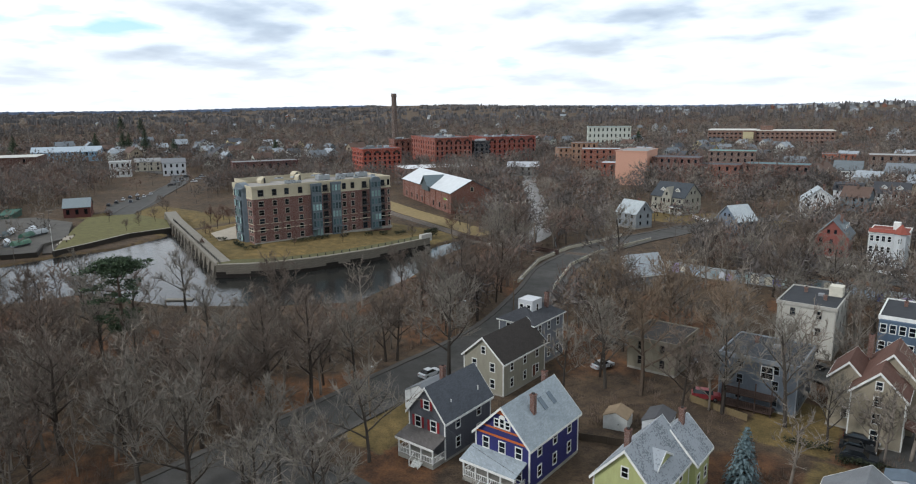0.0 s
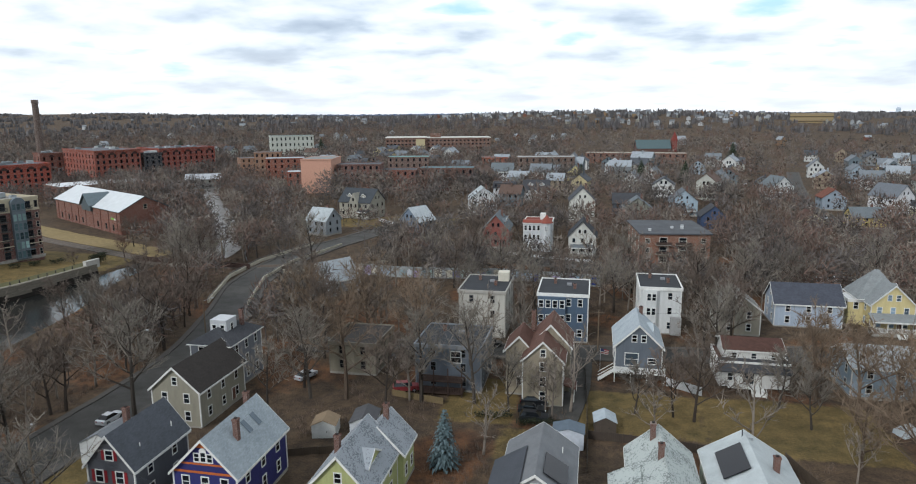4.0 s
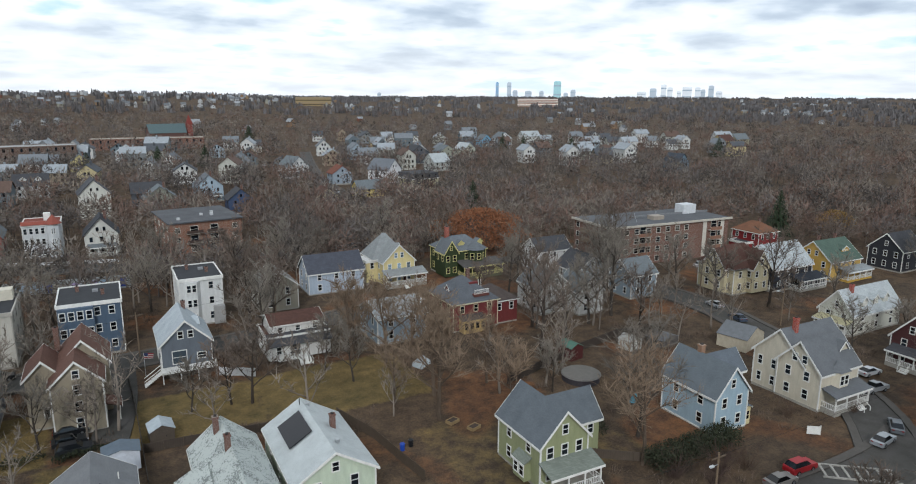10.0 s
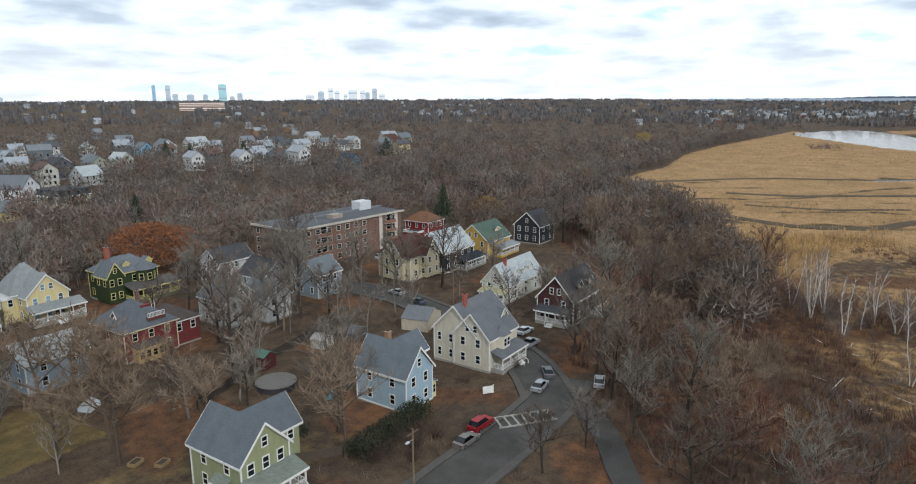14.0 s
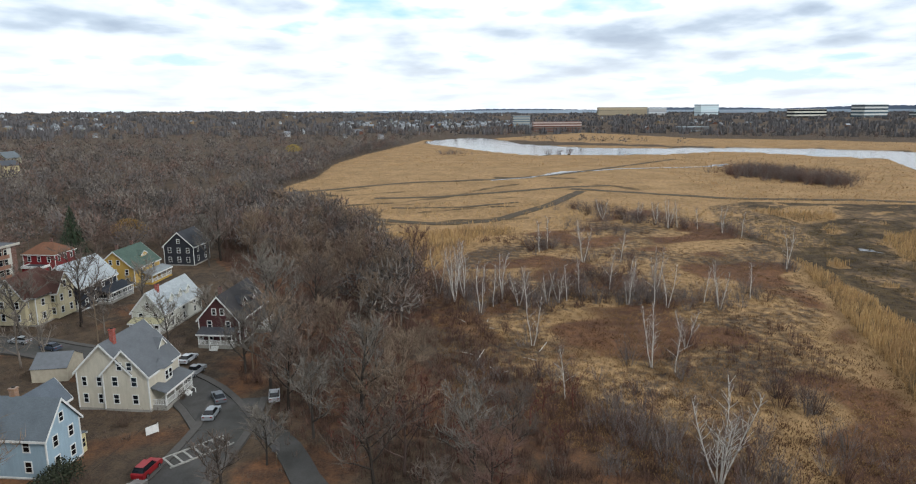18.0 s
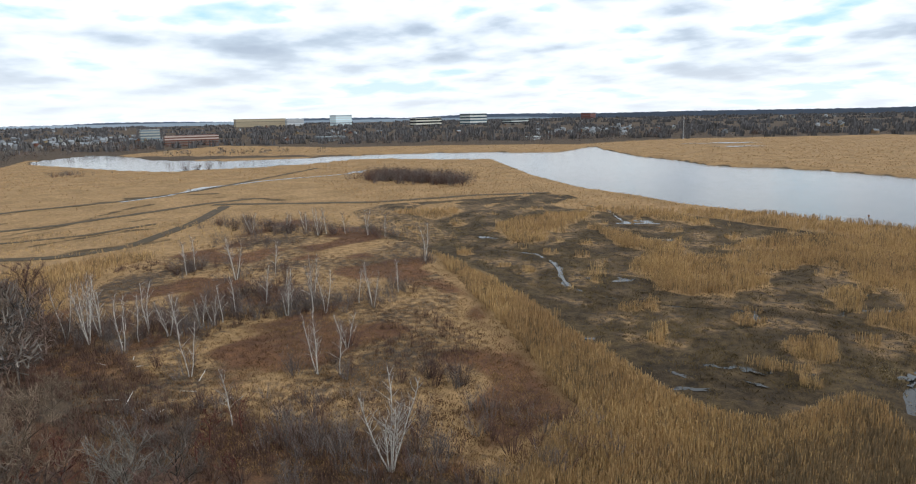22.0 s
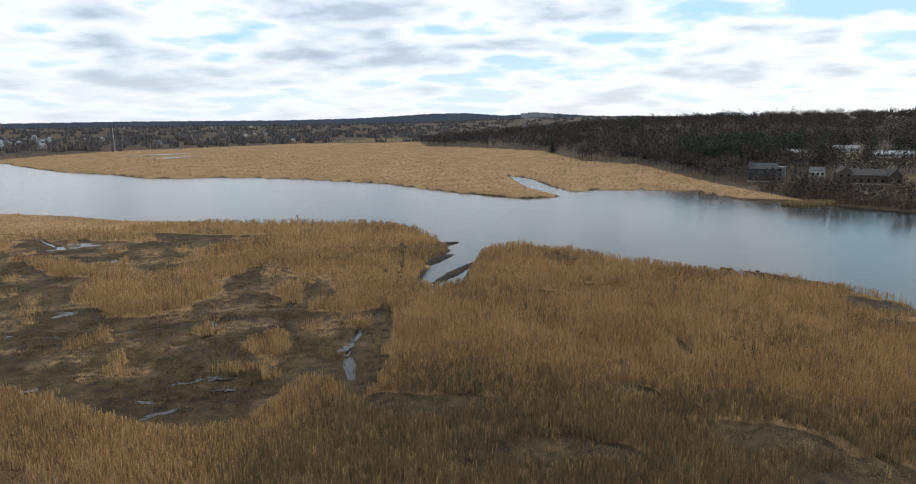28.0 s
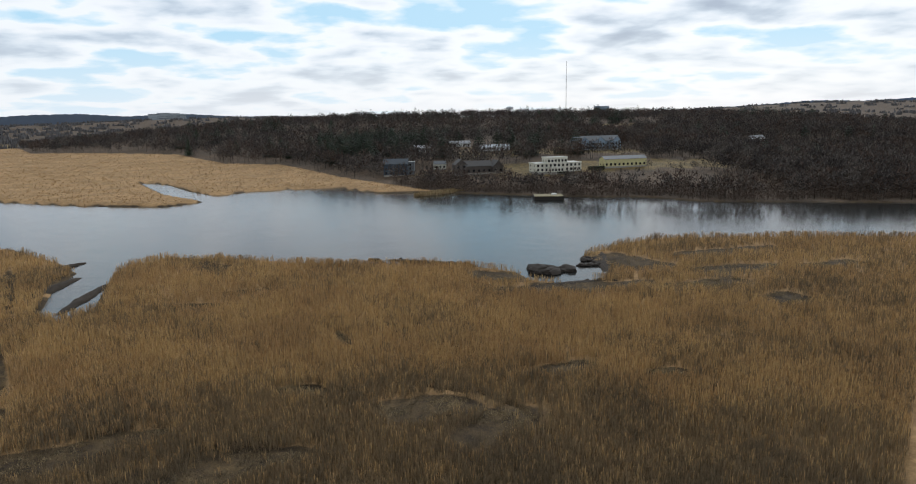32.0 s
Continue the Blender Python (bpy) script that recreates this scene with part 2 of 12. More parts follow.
def ground_material():
    """Leaf litter, lawn, tan reed ground and dark marsh, laid out by the mesh's cover weights."""
    k = Nodes("ground_cover")
    p = k.coords()
    at = k.n.new("ShaderNodeAttribute")
    at.attribute_name = "cover"
    w = k.node("ShaderNodeSeparateColor", Color=at.outputs["Color"])
    n1, n2, n3 = k.noise(p, 0.05, 6), k.noise(p, 0.4, 6, 0.62), k.noise(p, 3.0, 4)
    fine = k.ramp(k.math("ADD", k.math("MULTIPLY", n2, 0.6), k.math("MULTIPLY", n3, 0.4)), 0.36, 0.64)
    broad = k.ramp(n1, 0.36, 0.64)
    litter = k.mix(fine, k.mix(broad, rgb("332c26"), rgb("3d332a")), k.mix(broad, rgb("524639"), rgb("635240")))
    rust = k.mix(fine, k.mix(broad, rgb("3c2a21"), rgb("4c3629")), k.mix(broad, rgb("5e4431"), rgb("78553a")))
    lawn = k.mix(fine, k.mix(broad, rgb("474029"), rgb("574b2f")), k.mix(broad, rgb("665839"), rgb("7c6843")))
    tan = k.mix(fine, k.mix(broad, rgb("6a533a"), rgb("7e6344")), k.mix(broad, rgb("947851"), rgb("aa8b62")))
    mud = k.mix(fine, k.mix(broad, rgb("1c1712"), rgb("2a221a")), k.mix(broad, rgb("493c2a"), rgb("645339")))
    edge = k.math("MULTIPLY", k.math("SUBTRACT", n2, 0.5), 0.9)
    col = k.mix(k.ramp(k.math("ADD", w.outputs[0], edge), 0.35, 0.65), litter, lawn)
    col = k.mix(k.ramp(k.math("ADD", w.outputs[1], edge), 0.35, 0.65), col, tan)
    col = k.mix(k.ramp(k.math("ADD", at.outputs["Alpha"], edge), 0.3, 0.8), col, rust)
    col = k.mix(k.ramp(k.math("ADD", w.outputs[2], edge), 0.35, 0.65), col, mud)
    k.bump(fine, 0.7, 0.25)
    return k.finish(col, 0.95, 0.0, 0.15)


def water_material():
    k = Nodes("river_water")
    p = k.coords()
    a = k.noise(k.stretch(p, (1.0, 1.0, 1.0)), 0.9, 4, 0.6)
    b = k.noise(p, 0.12, 3)
    k.bump(k.math("ADD", a, k.math("MULTIPLY", b, 1.5)), 0.13, 0.3)
    k.bsdf.inputs["IOR"].default_value = 1.333
    return k.finish(k.mix(k.ramp(b, 0.4, 0.6), rgb("1d1e1d"), rgb("262624")), k.math("ADD", 0.07, k.math("MULTIPLY", b, 0.1)), 0.0, 0.5)


ASPHALT, GROUND, WATER = asphalt_material(), ground_material(), water_material()
WHITE, STONE, CONCRETE = plain("c9c9c4"), plain("7d776d", 0.9, 0.0, 0.3), plain("8c8880", 0.9, 0.0, 0.22)
BRICK, GLASS = brickwork("5c3f36"), glass()


# ---- mesh helpers ----
class Mesh:
    """Collects vertices and faces of one part."""

    def __init__(self):
        self.v, self.f = [], []

    def add(self, verts, faces):
        n = len(self.v)
        self.v += [tuple(map(float, q)) for q in verts]
        self.f += [tuple(i + n for i in q) for q in faces]
        return self

    def box(self, x0, x1, y0, y1, z0, z1):
        v = [(x, y, z) for z in (z0, z1) for y in (y0, y1) for x in (x0, x1)]
        return self.add(v, [(0, 2, 3, 1), (4, 5, 7, 6), (0, 1, 5, 4), (2, 6, 7, 3), (0, 4, 6, 2), (1, 3, 7, 5)])

    def prism(self, poly, axis, a, b):
        """A polygon in the plane across the axis, drawn out from a to b."""
        def at(q, d):
            return (d, q[0], q[1]) if axis == "x" else (q[0], d, q[1]) if axis == "y" else (q[0], q[1], d)
        n = len(poly)
        v = [at(q, a) for q in poly] + [at(q, b) for q in poly]
        return self.add(v, [tuple(range(n)), tuple(range(2 * n - 1, n - 1, -1))] + [(i, i + n, (i + 1) % n + n, (i + 1) % n) for i in range(n)])

    def beam(self, a, b, w, h=None):
        """A squared bar from a to b."""
        a, b, h = Vector(a), Vector(b), h or w
        d = (b - a).normalized()
        s = d.cross(Vector((0, 0, 1)))
        s = s.normalized() if s.length > 1e-4 else Vector((1, 0, 0))
        u = s.cross(d)
        v = [q + i * s * w / 2 + j * u * h / 2 for q in (a, b) for i, j in ((-1, -1), (1, -1), (1, 1), (-1, 1))]
        return self.add(v, [(0, 1, 2, 3), (7, 6, 5, 4), (0, 4, 5, 1), (1, 5, 6, 2), (2, 6, 7, 3), (3, 7, 4, 0)])

    def tube(self, pts, radii, sides=6):
        rings = []
        for i, q in enumerate(pts):
            q = Vector(q)
            d = (Vector(pts[min(i + 1, len(pts) - 1)]) - Vector(pts[max(i - 1, 0)])).normalized()
            s = d.cross(Vector((0.13, 0.97, 0.2))).normalized()
            u = s.cross(d)
            rings.append([q + radii[i] * (math.cos(6.2832 * k / sides) * s + math.sin(6.2832 * k / sides) * u) for k in range(sides)])
        f = [(i * sides + k, i * sides + (k + 1) % sides, (i + 1) * sides + (k + 1) % sides, (i + 1) * sides + k) for i in range(len(pts) - 1) for k in range(sides)]
        f += [tuple(range(sides - 1, -1, -1)), tuple((len(pts) - 1) * sides + k for k in range(sides))]
        return self.add([q for r in rings for q in r], f)

    def data(self, name, mat):
        me = bpy.data.meshes.new(name)
        me.from_pydata(self.v, [], self.f)
        me.materials.append(mat)
        b = bmesh.new()
        b.from_mesh(me)
        bmesh.ops.recalc_face_normals(b, faces=b.faces)
        b.to_mesh(me)
        b.free()
        return me


def part(name, m, mat, parent, label=""):
    """Links a Mesh, or mesh data, as one object under a thing or a part."""
    ob = new(name, m.data(name, mat) if isinstance(m, Mesh) else m)
    ob.parent = parent
    return tagged(ob, label)


def thing(name, x, y, z, turn, label, category, group="", kind=""):
    ob = new(name)
    ob.matrix_basis = pose(x, y, z, 0, 0, turn)
    return tagged(ob, label, category, group, kind)


def arrays(name, verts, tris, mat, quads=False):
    """Mesh data from numpy arrays."""
    k = 4 if quads else 3
    me = bpy.data.meshes.new(name)
    me.vertices.add(len(verts))
    me.vertices.foreach_set("co", np.asarray(verts, np.float32).ravel())
    me.loops.add(len(tris) * k)
    me.loops.foreach_set("vertex_index", np.asarray(tris, np.int32).ravel())
    me.polygons.add(len(tris))
    me.polygons.foreach_set("loop_start", np.arange(0, len(tris) * k, k, dtype=np.int32))
    me.update(calc_edges=True)
    me.materials.append(mat)
    return me


# ---- windows and doors, shared by size ----
SHARED = {}


def window_data(w, h, mat, pane):
    key = (round(w, 2), round(h, 2), mat.name, pane.name)
    if key not in SHARED:
        m = Mesh()
        t = 0.13
        m.box(-w / 2 - t, -w / 2, -0.07, 0.02, -t, h + t).box(w / 2, w / 2 + t, -0.07, 0.02, -t, h + t)
        m.box(-w / 2, w / 2, -0.07, 0.02, h, h + t).box(-w / 2, w / 2, -0.09, 0.02, -t, 0)
        m.box(-w / 2, w / 2, -0.045, 0.02, h / 2 - 0.04, h / 2 + 0.04)
        g = Mesh().box(-w / 2, w / 2, -0.02, 0.015, 0, h)
        SHARED[key] = (m.data("window", mat), g.data("pane", pane))
    return SHARED[key]


FAR = False  # far buildings: panes alone, their frames are too thin to see
FACES = {"f": 0, "r": 90, "b": 180, "l": -90}


def window(root, ext, face, u, z, w, h, trim, pane):
    """A window on a face (f: -y, b: +y, l: -x, r: +x) of the walls with the extents ext, u along the face."""
    x0, x1, y0, y1 = ext
    px, py = {"f": (u, y0), "b": (u, y1), "l": (x0, u), "r": (x1, u)}[face]
    fr, pn = window_data(w, h, trim, pane)
    if FAR:
        m = pose(px, py, z, 0, 0, FACES[face])
        ob = part("window", pn, None, root)
        ob.matrix_basis = m @ Matrix.Translation((0, -0.06, 0))
        return
    ob = part("window", fr, None, root)
    ob.matrix_basis = pose(px, py, z, 0, 0, FACES[face])
    part("pane", pn, None, ob)


def row(root, ext, face, n, z, w=0.85, h=1.45, trim=None, pane=None, lo=0.0, hi=1.0):
    """n windows in an even row between the shares lo and hi of a face."""
    a, b = (ext[0], ext[1]) if face in "fb" else (ext[2], ext[3])
    for i in range(n):
        s = lo + (hi - lo) * (i + 0.5) / n
        window(root, ext, face, a + (b - a) * s, z, w, h, trim or WHITE, pane or GLASS)


# ---- blocks of a house ----
def walls(root, ext, z0, eave, rise, axis, mat, name="wall"):
    x0, x1, y0, y1 = ext
    m = Mesh()
    if rise and axis == "y":
        m.prism([(x0, z0), (x1, z0), (x1, eave), ((x0 + x1) / 2, eave + rise), (x0, eave)], "y", y0, y1)
    elif rise and axis == "x":
        m.prism([(y0, z0), (y1, z0), (y1, eave), ((y0 + y1) / 2, eave + rise), (y0, eave)], "x", x0, x1)
    else:
        m.box(x0, x1, y0, y1, z0, eave)
    return part(name, m, mat, root)


def gable_roof(root, ext, eave, rise, axis, mat, trim, over=0.4, thick=0.16, name="roof"):
    """Two slabs with rake and eave boards."""
    x0, x1, y0, y1 = ext
    a0, a1, b0, b1 = (x0, x1, y0, y1) if axis == "y" else (y0, y1, x0, x1)
    mid, half = (a0 + a1) / 2, (a1 - a0) / 2
    k = rise / half
    lo = eave - k * over
    top = eave + rise
    m = Mesh()
    lift = thick * math.sqrt(1 + k * k)
    lo_e, hi_e = mid - half - over, mid + half + over
    slab = [(lo_e, lo + 0.02), (mid, top + 0.02), (hi_e, lo + 0.02), (hi_e, lo + lift), (mid, top + lift), (lo_e, lo + lift)]
    r = part(name, m.prism(slab, axis, b0 - over, b1 + over), mat, root)
    vee = [(lo_e, lo - 0.14), (mid, top - 0.14), (hi_e, lo - 0.14), (hi_e, lo + lift + 0.02), (mid, top + lift + 0.02), (lo_e, lo + lift + 0.02)]
    if FAR:
        return r
    for c0, c1 in ((b0 - over - 0.05, b0 - over - 0.003), (b1 + over + 0.003, b1 + over + 0.05)):
        part("rake_board", Mesh().prism(vee, axis, c0, c1), trim, r)
    for s in (-1, 1):
        e = mid + s * (half + over)
        w = [(e + s * 0.003, lo - 0.12), (e + s * 0.05, lo - 0.12), (e + s * 0.05, lo + lift - 0.03), (e + s * 0.003, lo + lift - 0.03)]
        part("fascia", Mesh().prism(w, axis, b0 - over, b1 + over), trim, r)
    return r


def hip_roof(root, ext, eave, rise, mat, trim, over=0.4, ridge=0.35, name="roof"):
    x0, x1, y0, y1 = ext[0] - over, ext[1] + over, ext[2] - over, ext[3] + over
    cx, cy = (x0 + x1) / 2, (y0 + y1) / 2
    hx, hy = (x1 - x0) / 2 * ridge, (y1 - y0) / 2 * ridge
    if x1 - x0 > y1 - y0:
        hy = min(hy, 0.05)
    else:
        hx = min(hx, 0.05)
    v = [(x0, y0, eave), (x1, y0, eave), (x1, y1, eave), (x0, y1, eave), (x0, y0, eave + 0.15), (x1, y0, eave + 0.15), (x1, y1, eave + 0.15), (x0, y1, eave + 0.15),
         (cx - hx, cy - hy, eave + rise), (cx + hx, cy - hy, eave + rise), (cx + hx, cy + hy, eave + rise), (cx - hx, cy + hy, eave + rise)]
    f = [(3, 2, 1, 0), (0, 1, 5, 4), (1, 2, 6, 5), (2, 3, 7, 6), (3, 0, 4, 7), (4, 5, 9, 8), (5, 6, 10, 9), (6, 7, 11, 10), (7, 4, 8, 11), (8, 9, 10, 11)]
    r = part(name, Mesh().add(v, f), mat, root)
    for q in ((x0 - 0.05, x1 + 0.05, y0 - 0.05, y0 - 0.003), (x0 - 0.05, x1 + 0.05, y1 + 0.003, y1 + 0.05), (x0 - 0.05, x0 - 0.003, y0, y1), (x1 + 0.003, x1 + 0.05, y0, y1)):
        part("fascia", Mesh().box(*q, eave - 0.1, eave + 0.12), trim, r)
    return r


def flat_roof(root, ext, eave, mat, trim, over=0.25, lip=0.35, name="roof"):
    x0, x1, y0, y1 = ext[0] - over, ext[1] + over, ext[2] - over, ext[3] + over
    r = part(name, Mesh().box(x0, x1, y0, y1, eave - 0.05, eave + 0.15), mat, root)
    t = Mesh()
    w = 0.22
    t.box(x0 - 0.03, x1 + 0.03, y0 - 0.03, y0 + w, eave - 0.35, eave + lip).box(x0 - 0.03, x1 + 0.03, y1 - w, y1 + 0.03, eave - 0.35, eave + lip)
    t.box(x0 - 0.03, x0 + w, y0 + w, y1 - w, eave - 0.35, eave + lip).box(x1 - w, x1 + 0.03, y0 + w, y1 - w, eave - 0.35, eave + lip)
    part("cornice", t, trim, r)
    return r


def corner_boards(root, ext, z0, eave, trim):
    for x in ext[:2]:
        for y in ext[2:]:
            part("corner_board", Mesh().box(x - 0.09, x + 0.09, y - 0.09, y + 0.09, z0, eave - 0.02), trim, root)


def foundation(root, ext, z0=-0.6, z1=0.45, mat=None):
    x0, x1, y0, y1 = ext
    part("foundation", Mesh().box(x0 - 0.04, x1 + 0.04, y0 - 0.04, y1 + 0.04, z0, z1), mat or CONCRETE, root)


def chimney(root, x, y, z0, z1, w=0.65, mat=None):
    m = Mesh().box(x - w / 2, x + w / 2, y - w / 2, y + w / 2, z0, z1 - 0.2).box(x - w / 2 - 0.07, x + w / 2 + 0.07, y - w / 2 - 0.07, y + w / 2 + 0.07, z1 - 0.2, z1)
    c = part("chimney", m, mat or BRICK, root)
    part("flue", Mesh().box(x - w / 4, x + w / 4, y - w / 4, y + w / 4, z1 + 0.003, z1 + 0.18), plain("2c2724"), c)


def dormer(root, x, y, z, w, h, rise, face, depth, wall, roof, trim, n=1):
    """A gabled dormer whose front stands at x, y; it runs back into the roof."""
    d = thing("dormer", x, y, z, FACES[face], "", "")
    d.parent = root
    e = (-w / 2, w / 2, 0, depth)
    walls(d, e, -0.3, h, rise, "y", wall, "dormer_wall")
    m = Mesh()
    k = rise / (w / 2)
    o = 0.22
    g = w / 2 + o
    m.prism([(-g, h - k * o), (0, h + rise), (g, h - k * o), (g, h - k * o + 0.16), (0, h + rise + 0.16), (-g, h - k * o + 0.16)], "y", -o, depth)
    part("dormer_roof", m, roof, d)
    g = w / 2 + o
    t = Mesh().prism([(-g, h - k * o - 0.1), (0, h + rise - 0.1), (g, h - k * o - 0.1), (g, h - k * o + 0.17), (0, h + rise + 0.17), (-g, h - k * o + 0.17)], "y", -o - 0.05, -o - 0.003)
    part("rake_board", t, trim, d)
    for i in range(n):
        fr, pn = window_data(0.6, min(1.0, h - 0.35), trim, GLASS)
        ob = part("window", fr, None, d)
        ob.matrix_basis = pose((i - (n - 1) / 2) * 0.85, 0, 0.2, 0, 0, 0)


def shed_roof(root, x0, x1, y0, y1, zl, zh, face, mat, trim, over=0.25, name="porch_roof"):
    """A lean-to roof that falls towards the face."""
    if face in "fb":
        a, b = (y0 - over, y1) if face == "f" else (y1 + over, y0)
        m = Mesh().prism([(a, zl), (b, zh), (b, zh + 0.16), (a, zl + 0.16)], "x", x0 - over, x1 + over)
        t = Mesh().box(x0 - over - 0.04, x1 + over + 0.04, min(a, a + (0.05 if face == "b" else -0.05)), max(a, a + (0.05 if face == "b" else -0.05)), zl - 0.2, zl + 0.12)
    else:
        a, b = (x0 - over, x1) if face == "l" else (x1 + over, x0)
        m = Mesh().prism([(a, zl), (b, zh), (b, zh + 0.16), (a, zl + 0.16)], "y", y0 - over, y1 + over)
        t = Mesh().box(min(a, a + (0.05 if face == "r" else -0.05)), max(a, a + (0.05 if face == "r" else -0.05)), y0 - over - 0.04, y1 + over + 0.04, zl - 0.2, zl + 0.12)
    r = part(name, m, mat, root)
    part("fascia", t, trim, r)


def railing(root, a, b, z, trim, h=0.95, gap=0.28):
    """Top and bottom rail with balusters from a to b (x, y) on the level z."""
    a, b = Vector((*a, 0)), Vector((*b, 0))
    n = max(2, int((b - a).length / gap))
    m = Mesh().beam((a.x, a.y, z + h), (b.x, b.y, z + h), 0.09).beam((a.x, a.y, z + 0.12), (b.x, b.y, z + 0.12), 0.07)
    for i in range(n + 1):
        q = a.lerp(b, i / n)
        m.box(q.x - 0.03, q.x + 0.03, q.y - 0.03, q.y + 0.03, z + 0.1, z + h)
    return part("railing", m, trim, root)


def stairs(root, x, y, w, face, top, trim):
    """Steps that lead down from (x, y) at the height top, with side rails."""
    n = max(2, round(top / 0.18))
    s = thing("stairs", x, y, 0, FACES[face], "", "")
    s.parent = root
    for i in range(n):
        part("step", Mesh().box(-w / 2, w / 2, -(i + 1) * 0.27, -i * 0.27, 0 if i > n - 3 else top - (i + 2) * 0.18, top - (i + 1) * top / n + 0.02), trim, s)
    for sx in (-w / 2, w / 2):
        part("handrail", Mesh().beam((sx, 0, top + 0.9), (sx, -n * 0.27, 0.95), 0.08).box(sx - 0.05, sx + 0.05, -n * 0.27 - 0.05, -n * 0.27 + 0.05, 0, 1.0), trim, s)


def porch(root, x0, x1, y0, y1, face, floor, top, rise, roof, trim, posts=4, rails=True, steps=None, deck=None):
    """A roofed porch: floor, posts, rails, roof."""
    part("porch_floor", Mesh().box(x0, x1, y0, y1, 0.05, floor), deck or plain("8b8880"), root)
    shed_roof(root, x0, x1, y0, y1, top, top + rise, face, roof, trim)
    line = {"f": ((x0 + 0.1, y0 + 0.1), (x1 - 0.1, y0 + 0.1)), "b": ((x0 + 0.1, y1 - 0.1), (x1 - 0.1, y1 - 0.1)), "l": ((x0 + 0.1, y0 + 0.1), (x0 + 0.1, y1 - 0.1)), "r": ((x1 - 0.1, y0 + 0.1), (x1 - 0.1, y1 - 0.1))}[face]
    for i in range(posts):
        s = i / (posts - 1)
        px, py = line[0][0] + (line[1][0] - line[0][0]) * s, line[0][1] + (line[1][1] - line[0][1]) * s
        part("post", Mesh().box(px - 0.09, px + 0.09, py - 0.09, py + 0.09, floor, top), trim, root)
    if rails:
        railing(root, line[0], line[1], floor, trim)
        ends = {"f": (((x0 + 0.1, y0), (x0 + 0.1, y1)), ((x1 - 0.1, y0), (x1 - 0.1, y1))), "b": (((x0 + 0.1, y0), (x0 + 0.1, y1)), ((x1 - 0.1, y0), (x1 - 0.1, y1))),
                "l": (((x0, y0 + 0.1), (x1, y0 + 0.1)), ((x0, y1 - 0.1), (x1, y1 - 0.1))), "r": (((x0, y0 + 0.1), (x1, y0 + 0.1)), ((x0, y1 - 0.1), (x1, y1 - 0.1)))}[face]
        for a, b in ends:
            railing(root, a, b, floor, trim)
    if steps is not None:
        sx, sy = {"f": (steps, y0), "b": (steps, y1), "l": (x0, steps), "r": (x1, steps)}[face]
        stairs(root, sx, sy, 1.5, face, floor, trim)


def door(root, ext, face, u, z, hexa="5a3a2c", w=0.95, h=2.05):
    x0, x1, y0, y1 = ext
    px, py = {"f": (u, y0), "b": (u, y1), "l": (x0, u), "r": (x1, u)}[face]
    m = Mesh().box(-w / 2, w / 2, -0.04, 0.02, 0, h)
    d = part("door", m, plain(hexa), root)
    d.matrix_basis = pose(px, py, z, 0, 0, FACES[face])
    part("door_frame", Mesh().box(-w / 2 - 0.12, -w / 2 - 0.002, -0.08, 0.02, 0, h + 0.12).box(w / 2 + 0.002, w / 2 + 0.12, -0.08, 0.02, 0, h + 0.12).box(-w / 2 - 0.002, w / 2 + 0.002, -0.08, 0.02, h + 0.002, h + 0.12), WHITE, d)


def simple_house(name, label, x, y, w, d, eave, rise, axis, wallhex, roofmat, wins="2222", storeys=2, z=0.0, turn=0.0, trim=None, attic=1, base=0.4, hip=0, flat=0, over=0.4, sid=None, pane=None, group="houses", win_h=1.45, corner=True):
    """A house with its walls, roof and rows of windows; x, y is the centre. wins: columns on the faces f, r, b, l."""
    trim = trim or WHITE
    root = thing(name, x, y, z, turn, label, "house", group)
    ext = (-w / 2, w / 2, -d / 2, d / 2)
    foundation(root, ext, -1.0, base)
    wm = sid or siding(wallhex)
    walls(root, ext, base, eave, 0 if hip or flat else rise, axis, wm)
    if flat:
        flat_roof(root, ext, eave, roofmat, trim)
    elif hip:
        hip_roof(root, ext, eave, rise, roofmat, trim, over, hip)
    else:
        gable_roof(root, ext, eave, rise, axis, roofmat, trim, over)
    if corner:
        corner_boards(root, ext, base, eave, trim)
    step = (eave - base) / storeys
    for face, n in zip("frbl", wins):
        n = int(n)
        if face == "b" or (abs(turn) < 20 and ((face == "l" and x < -12) or (face == "r" and x > 20))):
            continue  # walls that are never seen stay blank
        for s in range(storeys):
            if n:
                row(root, ext, face, n, base + s * step + step * 0.30, 0.85, min(win_h, step * 0.56), trim, pane, 0.04, 0.96)
        if attic and rise > 2 and not (hip or flat) and face in ("fb" if axis == "y" else "lr"):
            row(root, ext, face, attic, eave + rise * 0.22, 0.75, min(1.2, rise * 0.36), trim, pane, 0.3, 0.7)
    return root, ext


